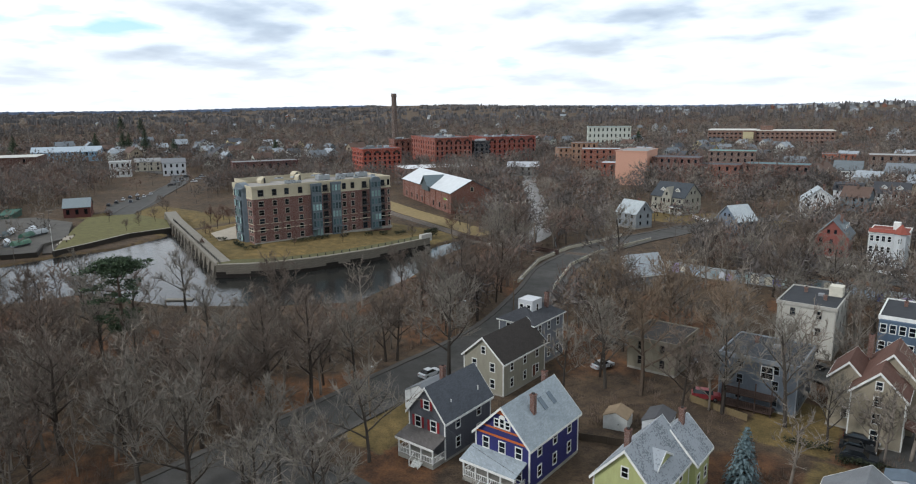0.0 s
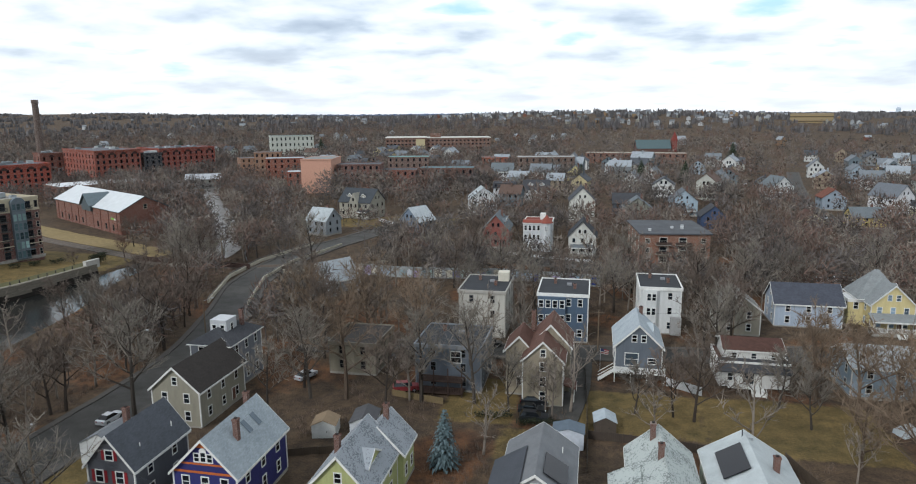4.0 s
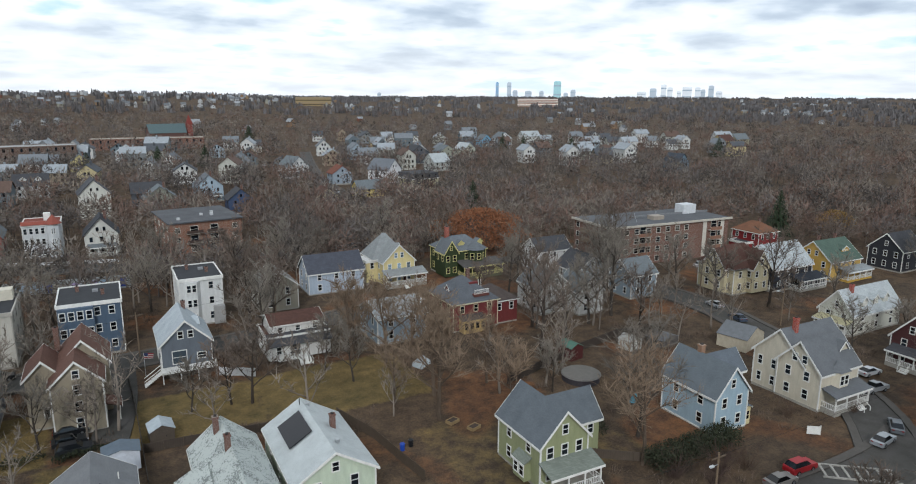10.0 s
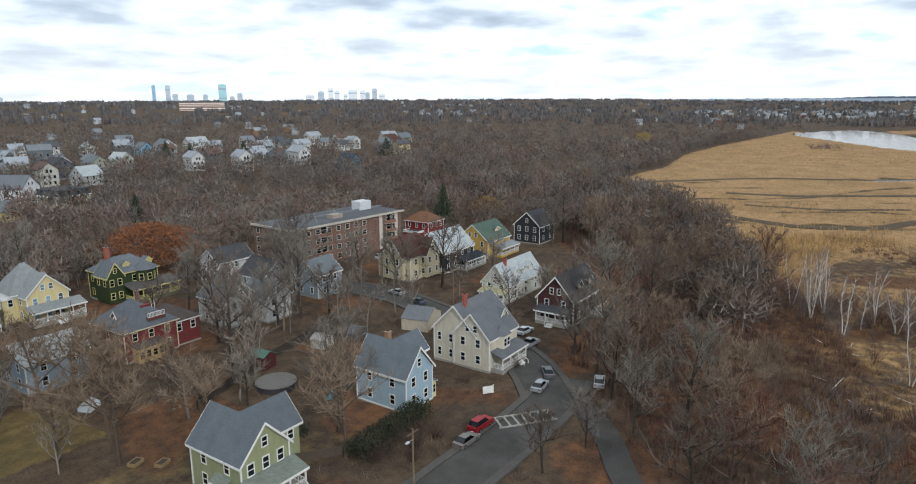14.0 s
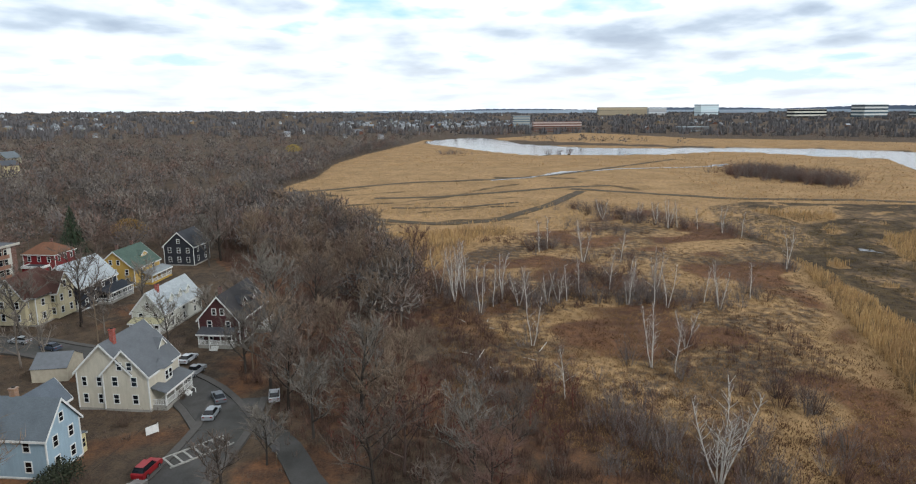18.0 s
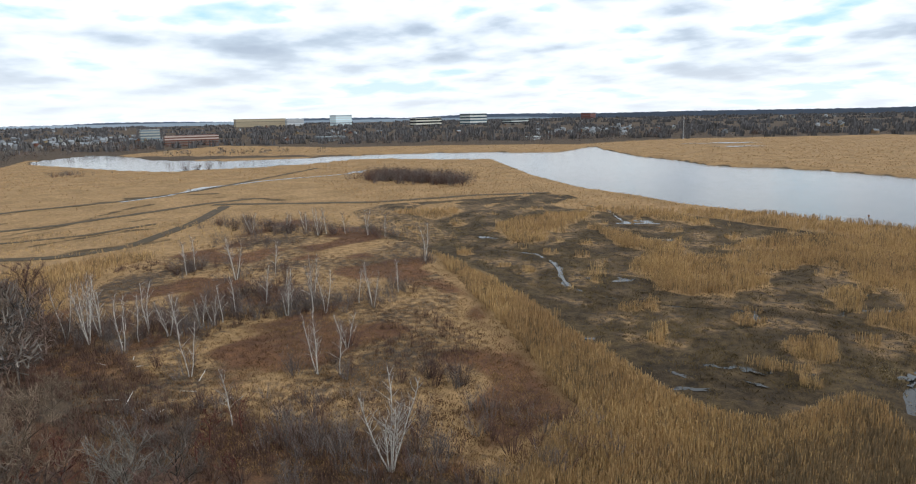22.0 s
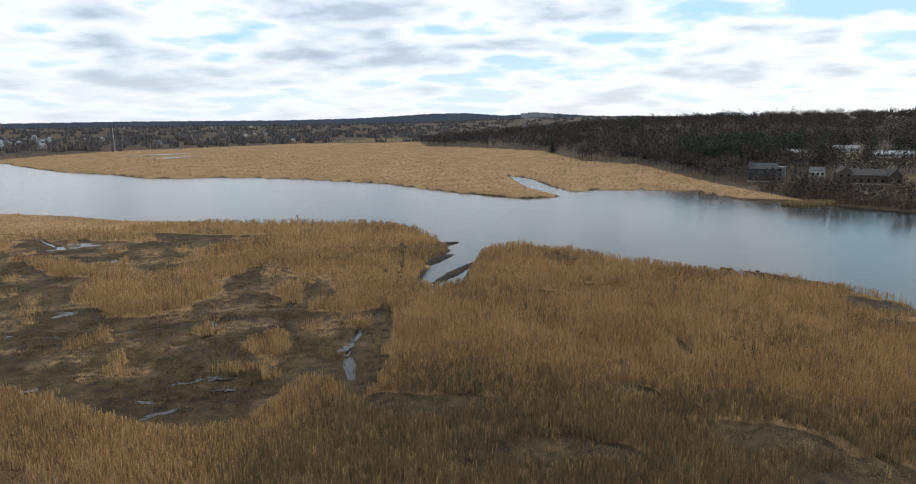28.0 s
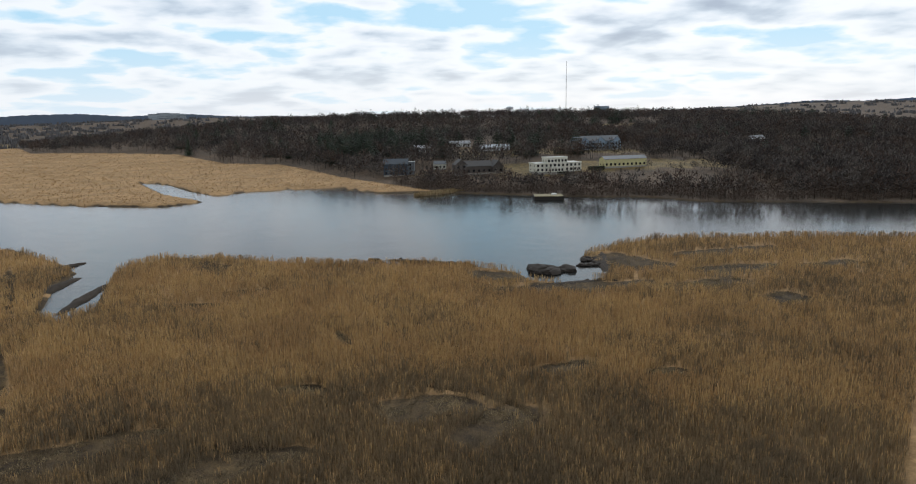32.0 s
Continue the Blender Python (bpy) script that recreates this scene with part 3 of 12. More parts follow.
# ---- ground, water, roads ----
RIVER_NEAR = [(938, 132), (755, 28), (703, -15), (708, -45), (719, -146), (764, -213), (754, -251), (650, -340), (465, -279), (366, -257), (309, -257), (266, -254), (233, -260), (200, -263), (173, -272), (147, -278), (126, -281), (96, -247), (84, -229), (84, -212), (76, -179), (69, -174), (64, -182), (72, -226), (71, -236), (61, -248), (37, -240), (14, -226), (-6, -221), (-21, -217), (-41, -208), (-54, -196), (-55, -186), (-61, -181), (-70, -179), (-77, -183), (-82, -192), (-83, -198), (-80, -211), (-84, -216), (-102, -229), (-120, -236), (-182, -224), (-217, -214), (-330, -150), (-420, -90)]
RIVER_FAR = [(-560, -130), (-400, -250), (-260, -300), (-191, -326), (-172, -353), (-146, -359), (-129, -371), (-79, -400), (-64, -416), (-26, -418), (-3, -454), (34, -464), (79, -441), (97, -468), (128, -529), (150, -546), (110, -454), (78, -410), (96, -394), (145, -411), (227, -461), (313, -480), (371, -482), (414, -466), (446, -453), (511, -478), (594, -492), (750, -558), (812, -594), (720, -471), (738, -455), (828, -355), (849, -283), (832, -218), (836, -89), (923, 1), (1040, 25), (1135, 81), (1007, 142)]
BAY = [(-420, -90), (-300, 0), (-243, 71), (-244, 89), (-240, 107), (-249, 131), (-272, 143), (-262, 139), (-218, 122), (-174, 105), (-164.2, 114), (-157.2, 128), (-152, 147), (-150, 167), (-149.5, 194), (-143, 198), (-139, 168), (-128, 139), (-122, 112), (-135, 98), (-157, 82), (-187, 74), (-194, 56), (-250, -30), (-330, -140), (-560, -130)]
MARSH = [(1040, 150), (945, 152), (707, 165), (578, 164), (463, 145), (405, 147), (359, 146), (318, 110), (244, 55), (205, 44), (178, 28), (143, 15), (115, 6), (95, -18), (70, -36), (45, -40), (0, -42), (-60, -38), (-140, -50), (-230, -90), (-340, -140), (-211, -230), (0, -330), (300, -400), (800, -420), (900, 0)]
FARMARSH = [(1060, 60), (1344, -126), (1071, -282), (1000, -450), (870, -610), (905, -738), (911, -859), (821, -1045), (760, -1187), (511, -1197), (377, -916), (294, -861), (170, -773), (104, -658), (50, -616), (22, -559), (-4, -514), (-24, -484), (-70, -400), (100, -360), (800, -300)]
LOWMARSH = [(352, -116), (334, -91), (276, -81), (238, -86), (203, -88), (166, -87), (142, -85), (120, -80), (105, -79), (93, -78), (82, -77), (75, -77), (69, -78), (66, -82), (65, -88), (66, -96), (64, -104), (57, -99), (49, -94), (53, -106), (57, -123), (70, -148), (79, -157), (78, -172), (94, -210), (110, -245), (122, -250), (141, -243), (167, -238), (193, -230), (237, -226), (286, -213), (330, -224), (346, -215), (346, -161)]
STANDING = [[(250, -132), (262, -148), (272, -181), (261, -193), (239, -164), (232, -149), (210, -132), (216, -122)],
            [(158, -131), (170, -144), (173, -160), (157, -164), (162, -188), (147, -206), (134, -195), (138, -167), (124, -146), (123, -131), (135, -122), (149, -128)],
            [(168, -176), (175, -211), (166, -250), (130, -258), (110, -245), (104, -228), (92, -199), (82, -182), (79, -166), (75, -145), (84, -145), (91, -144), (97, -154), (91, -156), (103, -172), (117, -177), (135, -193), (158, -191)],
            [(111, -157), (111, -170), (98, -150), (100, -144)], [(79, -142), (76, -148), (72, -137), (76, -135)], [(233, -169), (199, -169), (171, -167), (170, -155), (197, -155)],
            [(89, -117), (90, -125), (82, -122), (80, -113)], [(300, -190), (240, -205), (200, -212), (240, -226), (320, -224)], [(300, -140), (285, -120), (320, -110), (340, -150)]]
MEADOW = [(245, 13), (267, -16), (324, -59), (284, -85), (238, -91), (204, -84), (130, -69), (95, -61), (83, -58), (70, -39), (80, -24), (102, 9), (140, 15), (180, 28)]
POINT = [(-286, 150), (-262, 139.5), (-218, 122.5), (-174, 105.5), (-164.6, 114.5), (-157.6, 128.5), (-152.4, 147), (-150.5, 167), (-150, 194), (-178, 232), (-238, 300), (-345, 222)]

WOOD_WEST = [(-85, 0), (-84, 60), (-84, 100), (-88, 122), (-96, 145), (-106, 170), (-112, 196), (-140, 192), (-140, 165), (-127, 138), (-119, 110), (-133, 95), (-156, 79), (-186, 70), (-190, 30), (-170, -30)]
WOOD_EAST = [(84, 20), (100, 40), (112, 46), (150, 50), (205, 92), (250, 110), (330, 150), (310, 100), (242, 55), (203, 42), (176, 27), (142, 14), (112, 5), (92, -18), (72, -32), (50, -30), (60, 5)]


def shore(poly, x, y):
    """Distance to a polygon's edge, positive outside."""
    x, y = np.asarray(x, float), np.asarray(y, float)
    p = np.array(poly, float)
    best, inside = np.full(x.shape, 1e9), np.zeros(x.shape, bool)
    for (ax, ay), (bx, by) in zip(p, np.roll(p, -1, 0)):
        dx, dy = bx - ax, by - ay
        s = np.clip(((x - ax) * dx + (y - ay) * dy) / (dx * dx + dy * dy + 1e-9), 0, 1)
        best = np.minimum(best, np.hypot(x - ax - s * dx, y - ay - s * dy))
        cross = (ay > y) != (by > y)
        inside ^= cross & (x < (bx - ax) * (y - ay) / (by - ay if by != ay else 1e-9) + ax)
    return np.where(inside, -best, best)


def smooth(a, b, v):
    s = np.clip((v - a) / (b - a), 0, 1)
    return s * s * (3 - 2 * s)


def wobble(x, y, size, seed=0.0):
    """Cheap smooth noise from -1 to 1."""
    a, b = x / size + seed, y / size - seed * 1.7
    return (np.sin(a * 1.7 + 1.3 * np.sin(b * 1.1 + seed)) + np.sin(b * 1.9 + 1.5 * np.sin(a * 0.8 - seed)) + np.sin((a + b) * 1.3 + 1.1 * np.sin(a * 2.3))) / 3


HILLS = [(-260, -1150, 420, 33), (-160, -600, 190, 9), (130, -1120, 300, 19), (-620, -900, 330, 22), (0, 1950, 700, 40), (-1500, 2300, 900, 26), (-1700, 400, 700, 22), (1300, 2100, 900, 20), (-600, 1300, 500, 12), (-2900, 3300, 900, 30), (600, -3900, 900, 30), (-2600, -3000, 900, 40)]


CREEKS = [([(210, -112), (196, -120), (184, -118), (174, -115), (162, -108), (152, -104), (146, -105)], 2.0), ([(146, -105), (130, -110), (124, -116), (116, -124), (111, -130), (104, -124), (103, -116), (105, -111)], 1.3),
          ([(76, -182), (81, -173), (77, -162), (74, -153), (73, -138), (68, -121), (59, -107)], 1.9), ([(230, -188), (250, -196), (266, -205), (290, -207)], 2.0), ([(-4, -124), (-16, -113), (-24, -109), (-29, -102), (-30, -94)], 1.3),
          ([(97, -158), (101, -150), (99, -145), (104, -142)], 2.2), ([(111, -172), (106, -163), (103, -154)], 1.6), ([(80, -167), (66, -170), (42, -169), (23, -167), (20, -158), (19, -140)], 1.0), ([(170, -238), (168, -224), (160, -216)], 1.6)]


def trench(x, y):
    """1 along the marsh's narrow creeks, 0 elsewhere."""
    v = np.zeros(np.shape(x))
    for line, w in CREEKS:
        for (ax, ay), (bx, by) in zip(line, line[1:]):
            dx, dy = bx - ax, by - ay
            q = np.clip(((x - ax) * dx + (y - ay) * dy) / (dx * dx + dy * dy), 0, 1)
            v = np.maximum(v, smooth(w, 0.25 * w, np.hypot(x - ax - q * dx, y - ay - q * dy) + 0.35 * wobble(x, y, 2.6, 4.0)))
    return v


def height(x, y):
    x, y = np.asarray(x, float), np.asarray(y, float)
    r = np.hypot(x, y)
    river = np.minimum(shore(RIVER_NEAR + RIVER_FAR, x, y), shore(BAY, x, y))
    h = 0.12 * wobble(x, y, 9.0) + 0.1 * wobble(x, y, 3.1, 2.0)
    east = smooth(-0.2, 0.5, (x - y * 0.6) / (r + 1)) * smooth(-0.3, 0.1, -y / (r + 1) + 0.15)
    h = h + smooth(1300, 4600, r) * (34 - 20 * east)
    hill = 0
    for cx, cy, rad, top in HILLS:
        hill = hill + top * np.exp(-((x - cx) ** 2 + (y - cy) ** 2) / (2 * rad * rad * 0.45))
    h = h + hill * smooth(12, 140, river)
    h = h + 3.2 * smooth(-0.2, -2.4, shore(POINT, x, y)) * smooth(-60, -25, -np.hypot(x + 205, y - 150))
    reeds = np.minimum(shore(FARMARSH, x, y), 0) * -1
    h = h + 0.9 * smooth(1.0, 4.0, river) * smooth(0, 8, reeds)
    low = shore(LOWMARSH, x, y)
    h = h + smooth(4, -4, low) * (0.16 * wobble(x, y, 2.3, 5.0) + 0.22 * wobble(x, y, 5.2, 3.0) - 0.15) - 0.55 * trench(x, y)
    bank = -0.62 + np.clip(river * 0.42, -2.2, 0.62)
    return np.where(river < 3, np.minimum(h, bank + np.where(river > 0, 0.0 * h, 0)), h)


def drop(x, y):
    return float(height(np.array([x]), np.array([y]))[0])


BARE = [(16, -90, 10, 4.5, 20), (43, -99, 10, 4.5, 15), (33, -104, 6, 2.5, 0), (-13, -104.5, 9, 5, 0), (-24, -96, 8, 4, 40), (-42, -116, 9, 3, 10), (-59, -109, 5, 2.5, 0), (-120, -181, 15, 6, 0), (-114, -149, 8, 5, 20), (63, -112, 6, 10, 0), (70, -126, 5, 9, 0), (38, -178, 10, 3, 0), (24, -190, 8, 2.5, 0), (0, -142, 1.4, 9, 10), (8, -116, 5, 3, 0), (-64, -173, 22, 6, -4), (-92, -199, 9, 14, 20), (-46, -190, 7, 9, 30), (-130, -205, 22, 5, 10), (-105, -168, 10, 4, 0), (-150, -180, 14, 4, 0)]


def bare(x, y):
    """Near 1 where reeds are flattened and mud shows, 0 in standing reeds."""
    v = np.zeros(len(x))
    for cx, cy, a, b, turn in BARE:
        c, s = math.cos(radians(turn)), math.sin(radians(turn))
        u, w = (x - cx) * c + (y - cy) * s, (y - cy) * c - (x - cx) * s
        v = np.maximum(v, smooth(1.25, 0.85, np.hypot(u / a, w / b) + 0.3 * wobble(x, y, 3.2, 1.3) + 0.25 * wobble(x, y, 7, 4.1)))
    return v


SEDGES = [([(385, 109), (407, 84), (435, 66), (444, 43), (464, 16), (470, -20), (459, -44)], 5),
          ([(366, 96), (372, 84), (384, 69)], 3),
          ([(325, 88), (337, 63), (359, 42), (398, 21), (428, 2)], 3.5),
          ([(322, 70), (337, 51), (352, 28), (359, 3)], 3),
          ([(304, 83), (308, 72), (310, 63)], 4),
          ([(272, 62), (275, 47), (280, 33), (287, 15), (295, 0)], 5),
          ([(298, 54), (312, 36), (325, 14), (327, 3)], 2.5),
          ([(443, -35), (420, -58), (394, -75)], 4),
          ([(395, 140), (381, 121), (361, 103)], 4)]
FRINGE = [(238, 61), (242, 42), (248, 24), (254, 7)]


def along(lines, x, y):
    """1 in the middle of strips, 0 outside them; lines: points and half width."""
    v = np.zeros(np.shape(x))
    for line, w in lines:
        for (ax, ay), (bx, by) in zip(line, line[1:]):
            dx, dy = bx - ax, by - ay
            q = np.clip(((x - ax) * dx + (y - ay) * dy) / (dx * dx + dy * dy), 0, 1)
            v = np.maximum(v, smooth(1.3 * w, 0.5 * w, np.hypot(x - ax - q * dx, y - ay - q * dy) + 0.6 * w * wobble(x, y, 11, 3.0) + 0.4 * w * wobble(x, y, 4, 1.0)))
    return v


def hay(x, y):
    """The pale short grass of the marsh between meadow and river."""
    return (x > 235) & (x < 560) & (y > -110) & (shore(MEADOW, x, y) > 0)


def thin(x, y):
    """Where the reeds nearest the wood stand thin over dark ground."""
    return smooth(118, 90, np.hypot(x, y) + 14 * wobble(x, y, 15, 3.7)) * (y < -55) * smooth(62, 46, x)


def rank(x, y):
    """Where reeds stand thick inside the low marsh."""
    d = np.full(np.shape(x), 1e9)
    for poly in STANDING:
        d = np.minimum(d, shore(poly, x, y))
    d = d + 2.6 * wobble(x, y, 6, 2.7) + 1.6 * wobble(x, y, 2.6, 1.1)
    return np.maximum(smooth(2.0, -2.0, d), 0.75 * smooth(0.62, 0.85, wobble(x, y, 7, 0.7) + 0.5 * wobble(x, y, 3.0, 3.1)))


WET = ((82, -94, 17, 8, 20), (112, -85, 12, 4, -10), (150, -122, 9, 4, 30), (232, -119, 12, 4, 10), (176, -95, 16, 4, 0), (205, -172, 14, 5, 40), (135, -197, 8, 3, 10), (64, -118, 3, 8, 0), (91, -214, 6, 16, -10), (94, -202, 4, 13, 10), (101, -222, 5, 9, 30), (72, -160, 2.5, 12, 10))


def ground_sheet():
    ang = np.radians(np.concatenate([np.linspace(-135, 30, 520, endpoint=False), np.linspace(30, 165, 200, endpoint=False), np.linspace(165, 225, 30, endpoint=False)]))
    na = len(ang)
    rad = np.concatenate([[0.0, 0.002], np.geomspace(6, 60, 28), np.geomspace(60, 430, 262)[1:], np.geomspace(430, 4950, 90)[1:]])
    nr = len(rad) - 2
    R, A = np.meshgrid(rad[1:], ang, indexing="ij")
    X, Y = np.concatenate([[0.0], (R * np.cos(A)).ravel()]), np.concatenate([[0.0], (R * np.sin(A)).ravel()])
    Z = height(X, Y)
    nr += 1
    i, j = np.meshgrid(np.arange(nr - 1), np.arange(na), indexing="ij")
    k = (j + 1) % na
    q = 1 + np.stack([i * na + j, (i + 1) * na + j, (i + 1) * na + k, i * na + k], -1).reshape(-1, 4)
    me = arrays("ground", np.stack([X, Y, Z], 1), q, GROUND, True)
    marsh = np.minimum(shore(MARSH, X, Y), shore(FARMARSH, X, Y))
    low, mead = shore(LOWMARSH, X, Y), shore(MEADOW, X, Y)
    river = np.minimum(shore(RIVER_NEAR + RIVER_FAR, X, Y), shore(BAY, X, Y))
    tan = smooth(4, -4, marsh) * (1 - 0.7 * smooth(4, -6, mead) * (0.65 + 0.35 * wobble(X, Y, 14)))
    tan = tan * (1 - 0.55 * smooth(2, -3, low) * (1 - rank(X, Y)))
    mud = smooth(2, -2, low) * (0.55 + 0.3 * wobble(X, Y, 16, 3.0) + 0.4 * wobble(X, Y, 5, 1.0)) + smooth(3.5, 0.5, river) * 0.9
    mud = np.maximum(mud, (0.8 + 0.5 * wobble(X, Y, 11, 5.0)) * smooth(-13 + 7 * wobble(X, Y, 8, 2.0), -5 + 3 * wobble(X, Y, 4, 1.0), low) * smooth(1.5, -1.5, low))
    mud = mud * (1 - 0.8 * rank(X, Y))
    wet = np.full(len(X), 1e9)
    for cx, cy, a, b, turn in WET:
        c, q = math.cos(radians(turn)), math.sin(radians(turn))
        wet = np.minimum(wet, np.hypot(((X - cx) * c + (Y - cy) * q) / a, ((Y - cy) * c - (X - cx) * q) / b))
    mud = np.maximum(mud, 1.2 * smooth(1.25, 0.7, wet + 0.25 * wobble(X, Y, 4, 2.2)))
    mud = np.maximum(mud, 1.2 * trench(X, Y))
    mud = np.maximum(mud, np.maximum(0.85 * bare(X, Y), 0.6 * thin(X, Y)) * (marsh < 0))
    hole = wobble(X, Y, 19, 6.3) + 0.55 * wobble(X, Y, 7, 1.9)
    mud = np.maximum(mud, 0.8 * smooth(0.5, 0.9, hole) * (marsh < -3) * (mead > 2) * smooth(280, 220, np.hypot(X, Y)))
    slope = smooth(380, 460, np.hypot(X, Y)) * smooth(1500, 1200, np.hypot(X, Y)) * (Y < -300) * (X < 60 - 0.9 * (Y + 300)) * (np.minimum(marsh, river) > 6)
    mud = mud * (1 - slope)
    mud = mud * np.where(hay(X, Y), 0.25, 1.0)
    mud = np.maximum(mud, along(SEDGES, X, Y) * (0.5 + 0.32 * wobble(X, Y, 13, 2.0) + 0.22 * wobble(X, Y, 4.5, 1.0)) * (marsh < 0))
    lawn = np.zeros(len(X))
    for x0, x1, y0, y1, w in LAWNS:
        inside = np.minimum(np.minimum(X - x0, x1 - X), np.minimum(Y - y0, y1 - Y))
        lawn = np.maximum(lawn, w * smooth(-1.5, 1.5, inside))
    rust = 0.9 * smooth(6, -4, mead) * smooth(-0.15, 0.45, wobble(X, Y, 15, 2.6) + 0.5 * wobble(X, Y, 6, 0.4))
    rust = np.maximum(rust, 0.75 * smooth(-0.1, 0.5, wobble(X, Y, 12, 4.4)) * (np.minimum(shore(WOOD_WEST, X, Y), shore(WOOD_EAST, X, Y)) < 8))
    rust = np.maximum(rust, 0.72 * smooth(-0.05, 0.5, wobble(X, Y, 9, 7.1)) * (np.hypot(X - 40, Y - 110) < 120) * (lawn < 0.5))
    col = np.stack([lawn, tan * (1 - slope), np.clip(mud * (1 - 0.9 * lawn * slope), 0, 1), rust * (1 - slope)], 1)
    at = me.color_attributes.new("cover", "FLOAT_COLOR", "POINT")
    at.data.foreach_set("color", col.astype(np.float32).ravel())
    for p in me.polygons:
        p.use_smooth = True
    tagged(new("ground", me), "winter ground of leaf litter, lawn and tan marsh", "ground", "", "structure")


LAWNS = [(-3, 17, 96, 112, 1), (17, 44, 93, 113, 0.8), (-24, -12, 96, 114, 0.9), (-14, -1, 84, 96, 0.6), (34, 60, 62, 84, 0.45), (-75, -62, 60, 82, 0.8), (-330, -245, 128, 172, 0.9), (-235, -152, 108, 200, 1.0), (60, 72, 56, 70, 0.4),
         (-300, -112, -508, -452, 0.62), (-270, -100, -600, -545, 0.6), (-90, -40, -505, -488, 0.5), (-520, -420, -640, -560, 0.8), (-150, -110, -640, -600, 0.5), (560, 760, -1500, -1250, 1.0), (-130, -60, 268, 300, 0.7), (-400, -300, -860, -760, 0.9)]
ground_sheet()

water = Mesh()
water.add([(-1200, -1300, -0.6), (1700, -1300, -0.6), (1700, 420, -0.6), (-1200, 420, -0.6)], [(0, 1, 2, 3)])
tagged(new("water", water.data("water", WATER)), "grey tidal river reflecting the cloudy sky", "river", "", "structure")


def ribbon(name, line, width, z, mat, label, kind="structure", parent=None, side=0.0, category="road", level=None):
    """A strip along a line, laid on the ground; side shifts it across."""
    pts = [Vector((*q, 0)) for q in line]
    fine = []
    for a, b in zip(pts, pts[1:]):
        n = max(1, int((b - a).length / 4))
        fine += [a.lerp(b, i / n) for i in range(n)]
    fine.append(pts[-1])
    for _ in range(3):
        fine = [fine[0]] + [(fine[i - 1] + 2 * fine[i] + fine[i + 1]) / 4 for i in range(1, len(fine) - 1)] + [fine[-1]]
    v, f = [], []
    for i, q in enumerate(fine):
        d = (fine[min(i + 1, len(fine) - 1)] - fine[max(i - 1, 0)]).normalized()
        s = Vector((-d.y, d.x, 0))
        g = max(drop(q.x, q.y), -0.05) + 0.22 if level is None else level
        for e in (-0.5, 0.5):
            w = q + s * (side + e * width)
            v += [(w.x, w.y, g + z), (w.x, w.y, g + z - 0.8)]
        if i:
            k = 4 * i
            f += [(k - 4, k, k + 2, k - 2), (k - 4, k - 3, k + 1, k), (k - 2, k + 2, k + 3, k - 1)]
    ob = new(name, Mesh().add(v, f).data(name, mat))
    if parent:
        ob.parent = parent
        return ob
    return tagged(ob, label, category, "", kind)


PAVE = plain("4b4844", 0.9, 0.0, 0.2)
PAINT = plain("8b8982", 0.9, 0.0, 0.45, 2.5)
ROADS = {
    "curving": ([(-77, 20), (-77, 66), (-77.5, 79), (-77.5, 102), (-80, 119), (-88, 145), (-98, 170), (-101, 196), (-96, 227), (-87, 262), (-70, 300)], 9.6),
    "front": ([(-74, 50), (-30, 48), (20, 46), (60, 44.5), (88, 44), (99, 46.5)], 7.0),
    "middle": ([(-60, 125), (-37, 127), (-10, 129), (24, 133), (46, 138)], 6.0),
    "corner": ([(90, 45), (100, 53), (106, 62), (111, 74), (117, 88), (121, 104), (120, 122), (113, 146), (104, 168)], 7.0),
    "boulevard": ([(-87, 262), (-59, 236), (-25, 214), (10, 203), (50, 200), (99, 206), (170, 214)], 7.5),
    "uphill": ([(150, 560), (128, 470), (108, 380), (99, 300), (100, 206)], 6.5),
}
RAILS = [(-330, 266), (-250, 236), (-208, 218), (-174, 205), (-147, 193.5), (-128, 188), (-108, 190), (-90, 196)]
STREAM = [(-283, 453), (-217, 345), (-197, 318), (-167, 275), (-145, 240), (-129, 214), (-127, 200)]
ROADS["harbour"] = ([(-316, 144), (-345, 168), (-380, 198), (-420, 232), (-470, 262), (-560, 262), (-640, 240)], 9.0)
for key, (line, wide) in ROADS.items():
    road = ribbon("road", line, wide, 0.0, ASPHALT, "worn dark asphalt street between houses")
    for s in (-1, 1):
        ribbon("pavement", line, 1.2, 0.13, PAVE, "grey concrete pavement with raised kerb", "structure", None, s * (wide / 2 + 0.7), "pavement")
    if key == "boulevard":
        ribbon("road_line", line, 0.1, 0.012, plain("8d8a80"), "", "", road)
driveway = ribbon("driveway", [(-2.4, 126), (-2.6, 110), (-4.5, 99)], 5.2, -0.02, ASPHALT, "asphalt driveway beside the tan house", "structure", None, 0, "driveway")
lot = Mesh().add([(-329, 142, 0.3), (-314, 150, 0.3), (-346, 180, 0.3), (-384, 200, 0.3), (-362, 160, 0.3)], [(0, 1, 2, 3, 4)])
tagged(new("parking_lot", lot.data("parking_lot", ASPHALT)), "worn grey asphalt parking lot near the harbour", "parking lot", "", "structure")
footpath = ribbon("footpath", [(93, 42), (84, 32), (72, 26), (62, 10), (40, 4)], 4.0, -0.03, ASPHALT, "dark asphalt footpath into the wood", "structure", None, 0, "path")
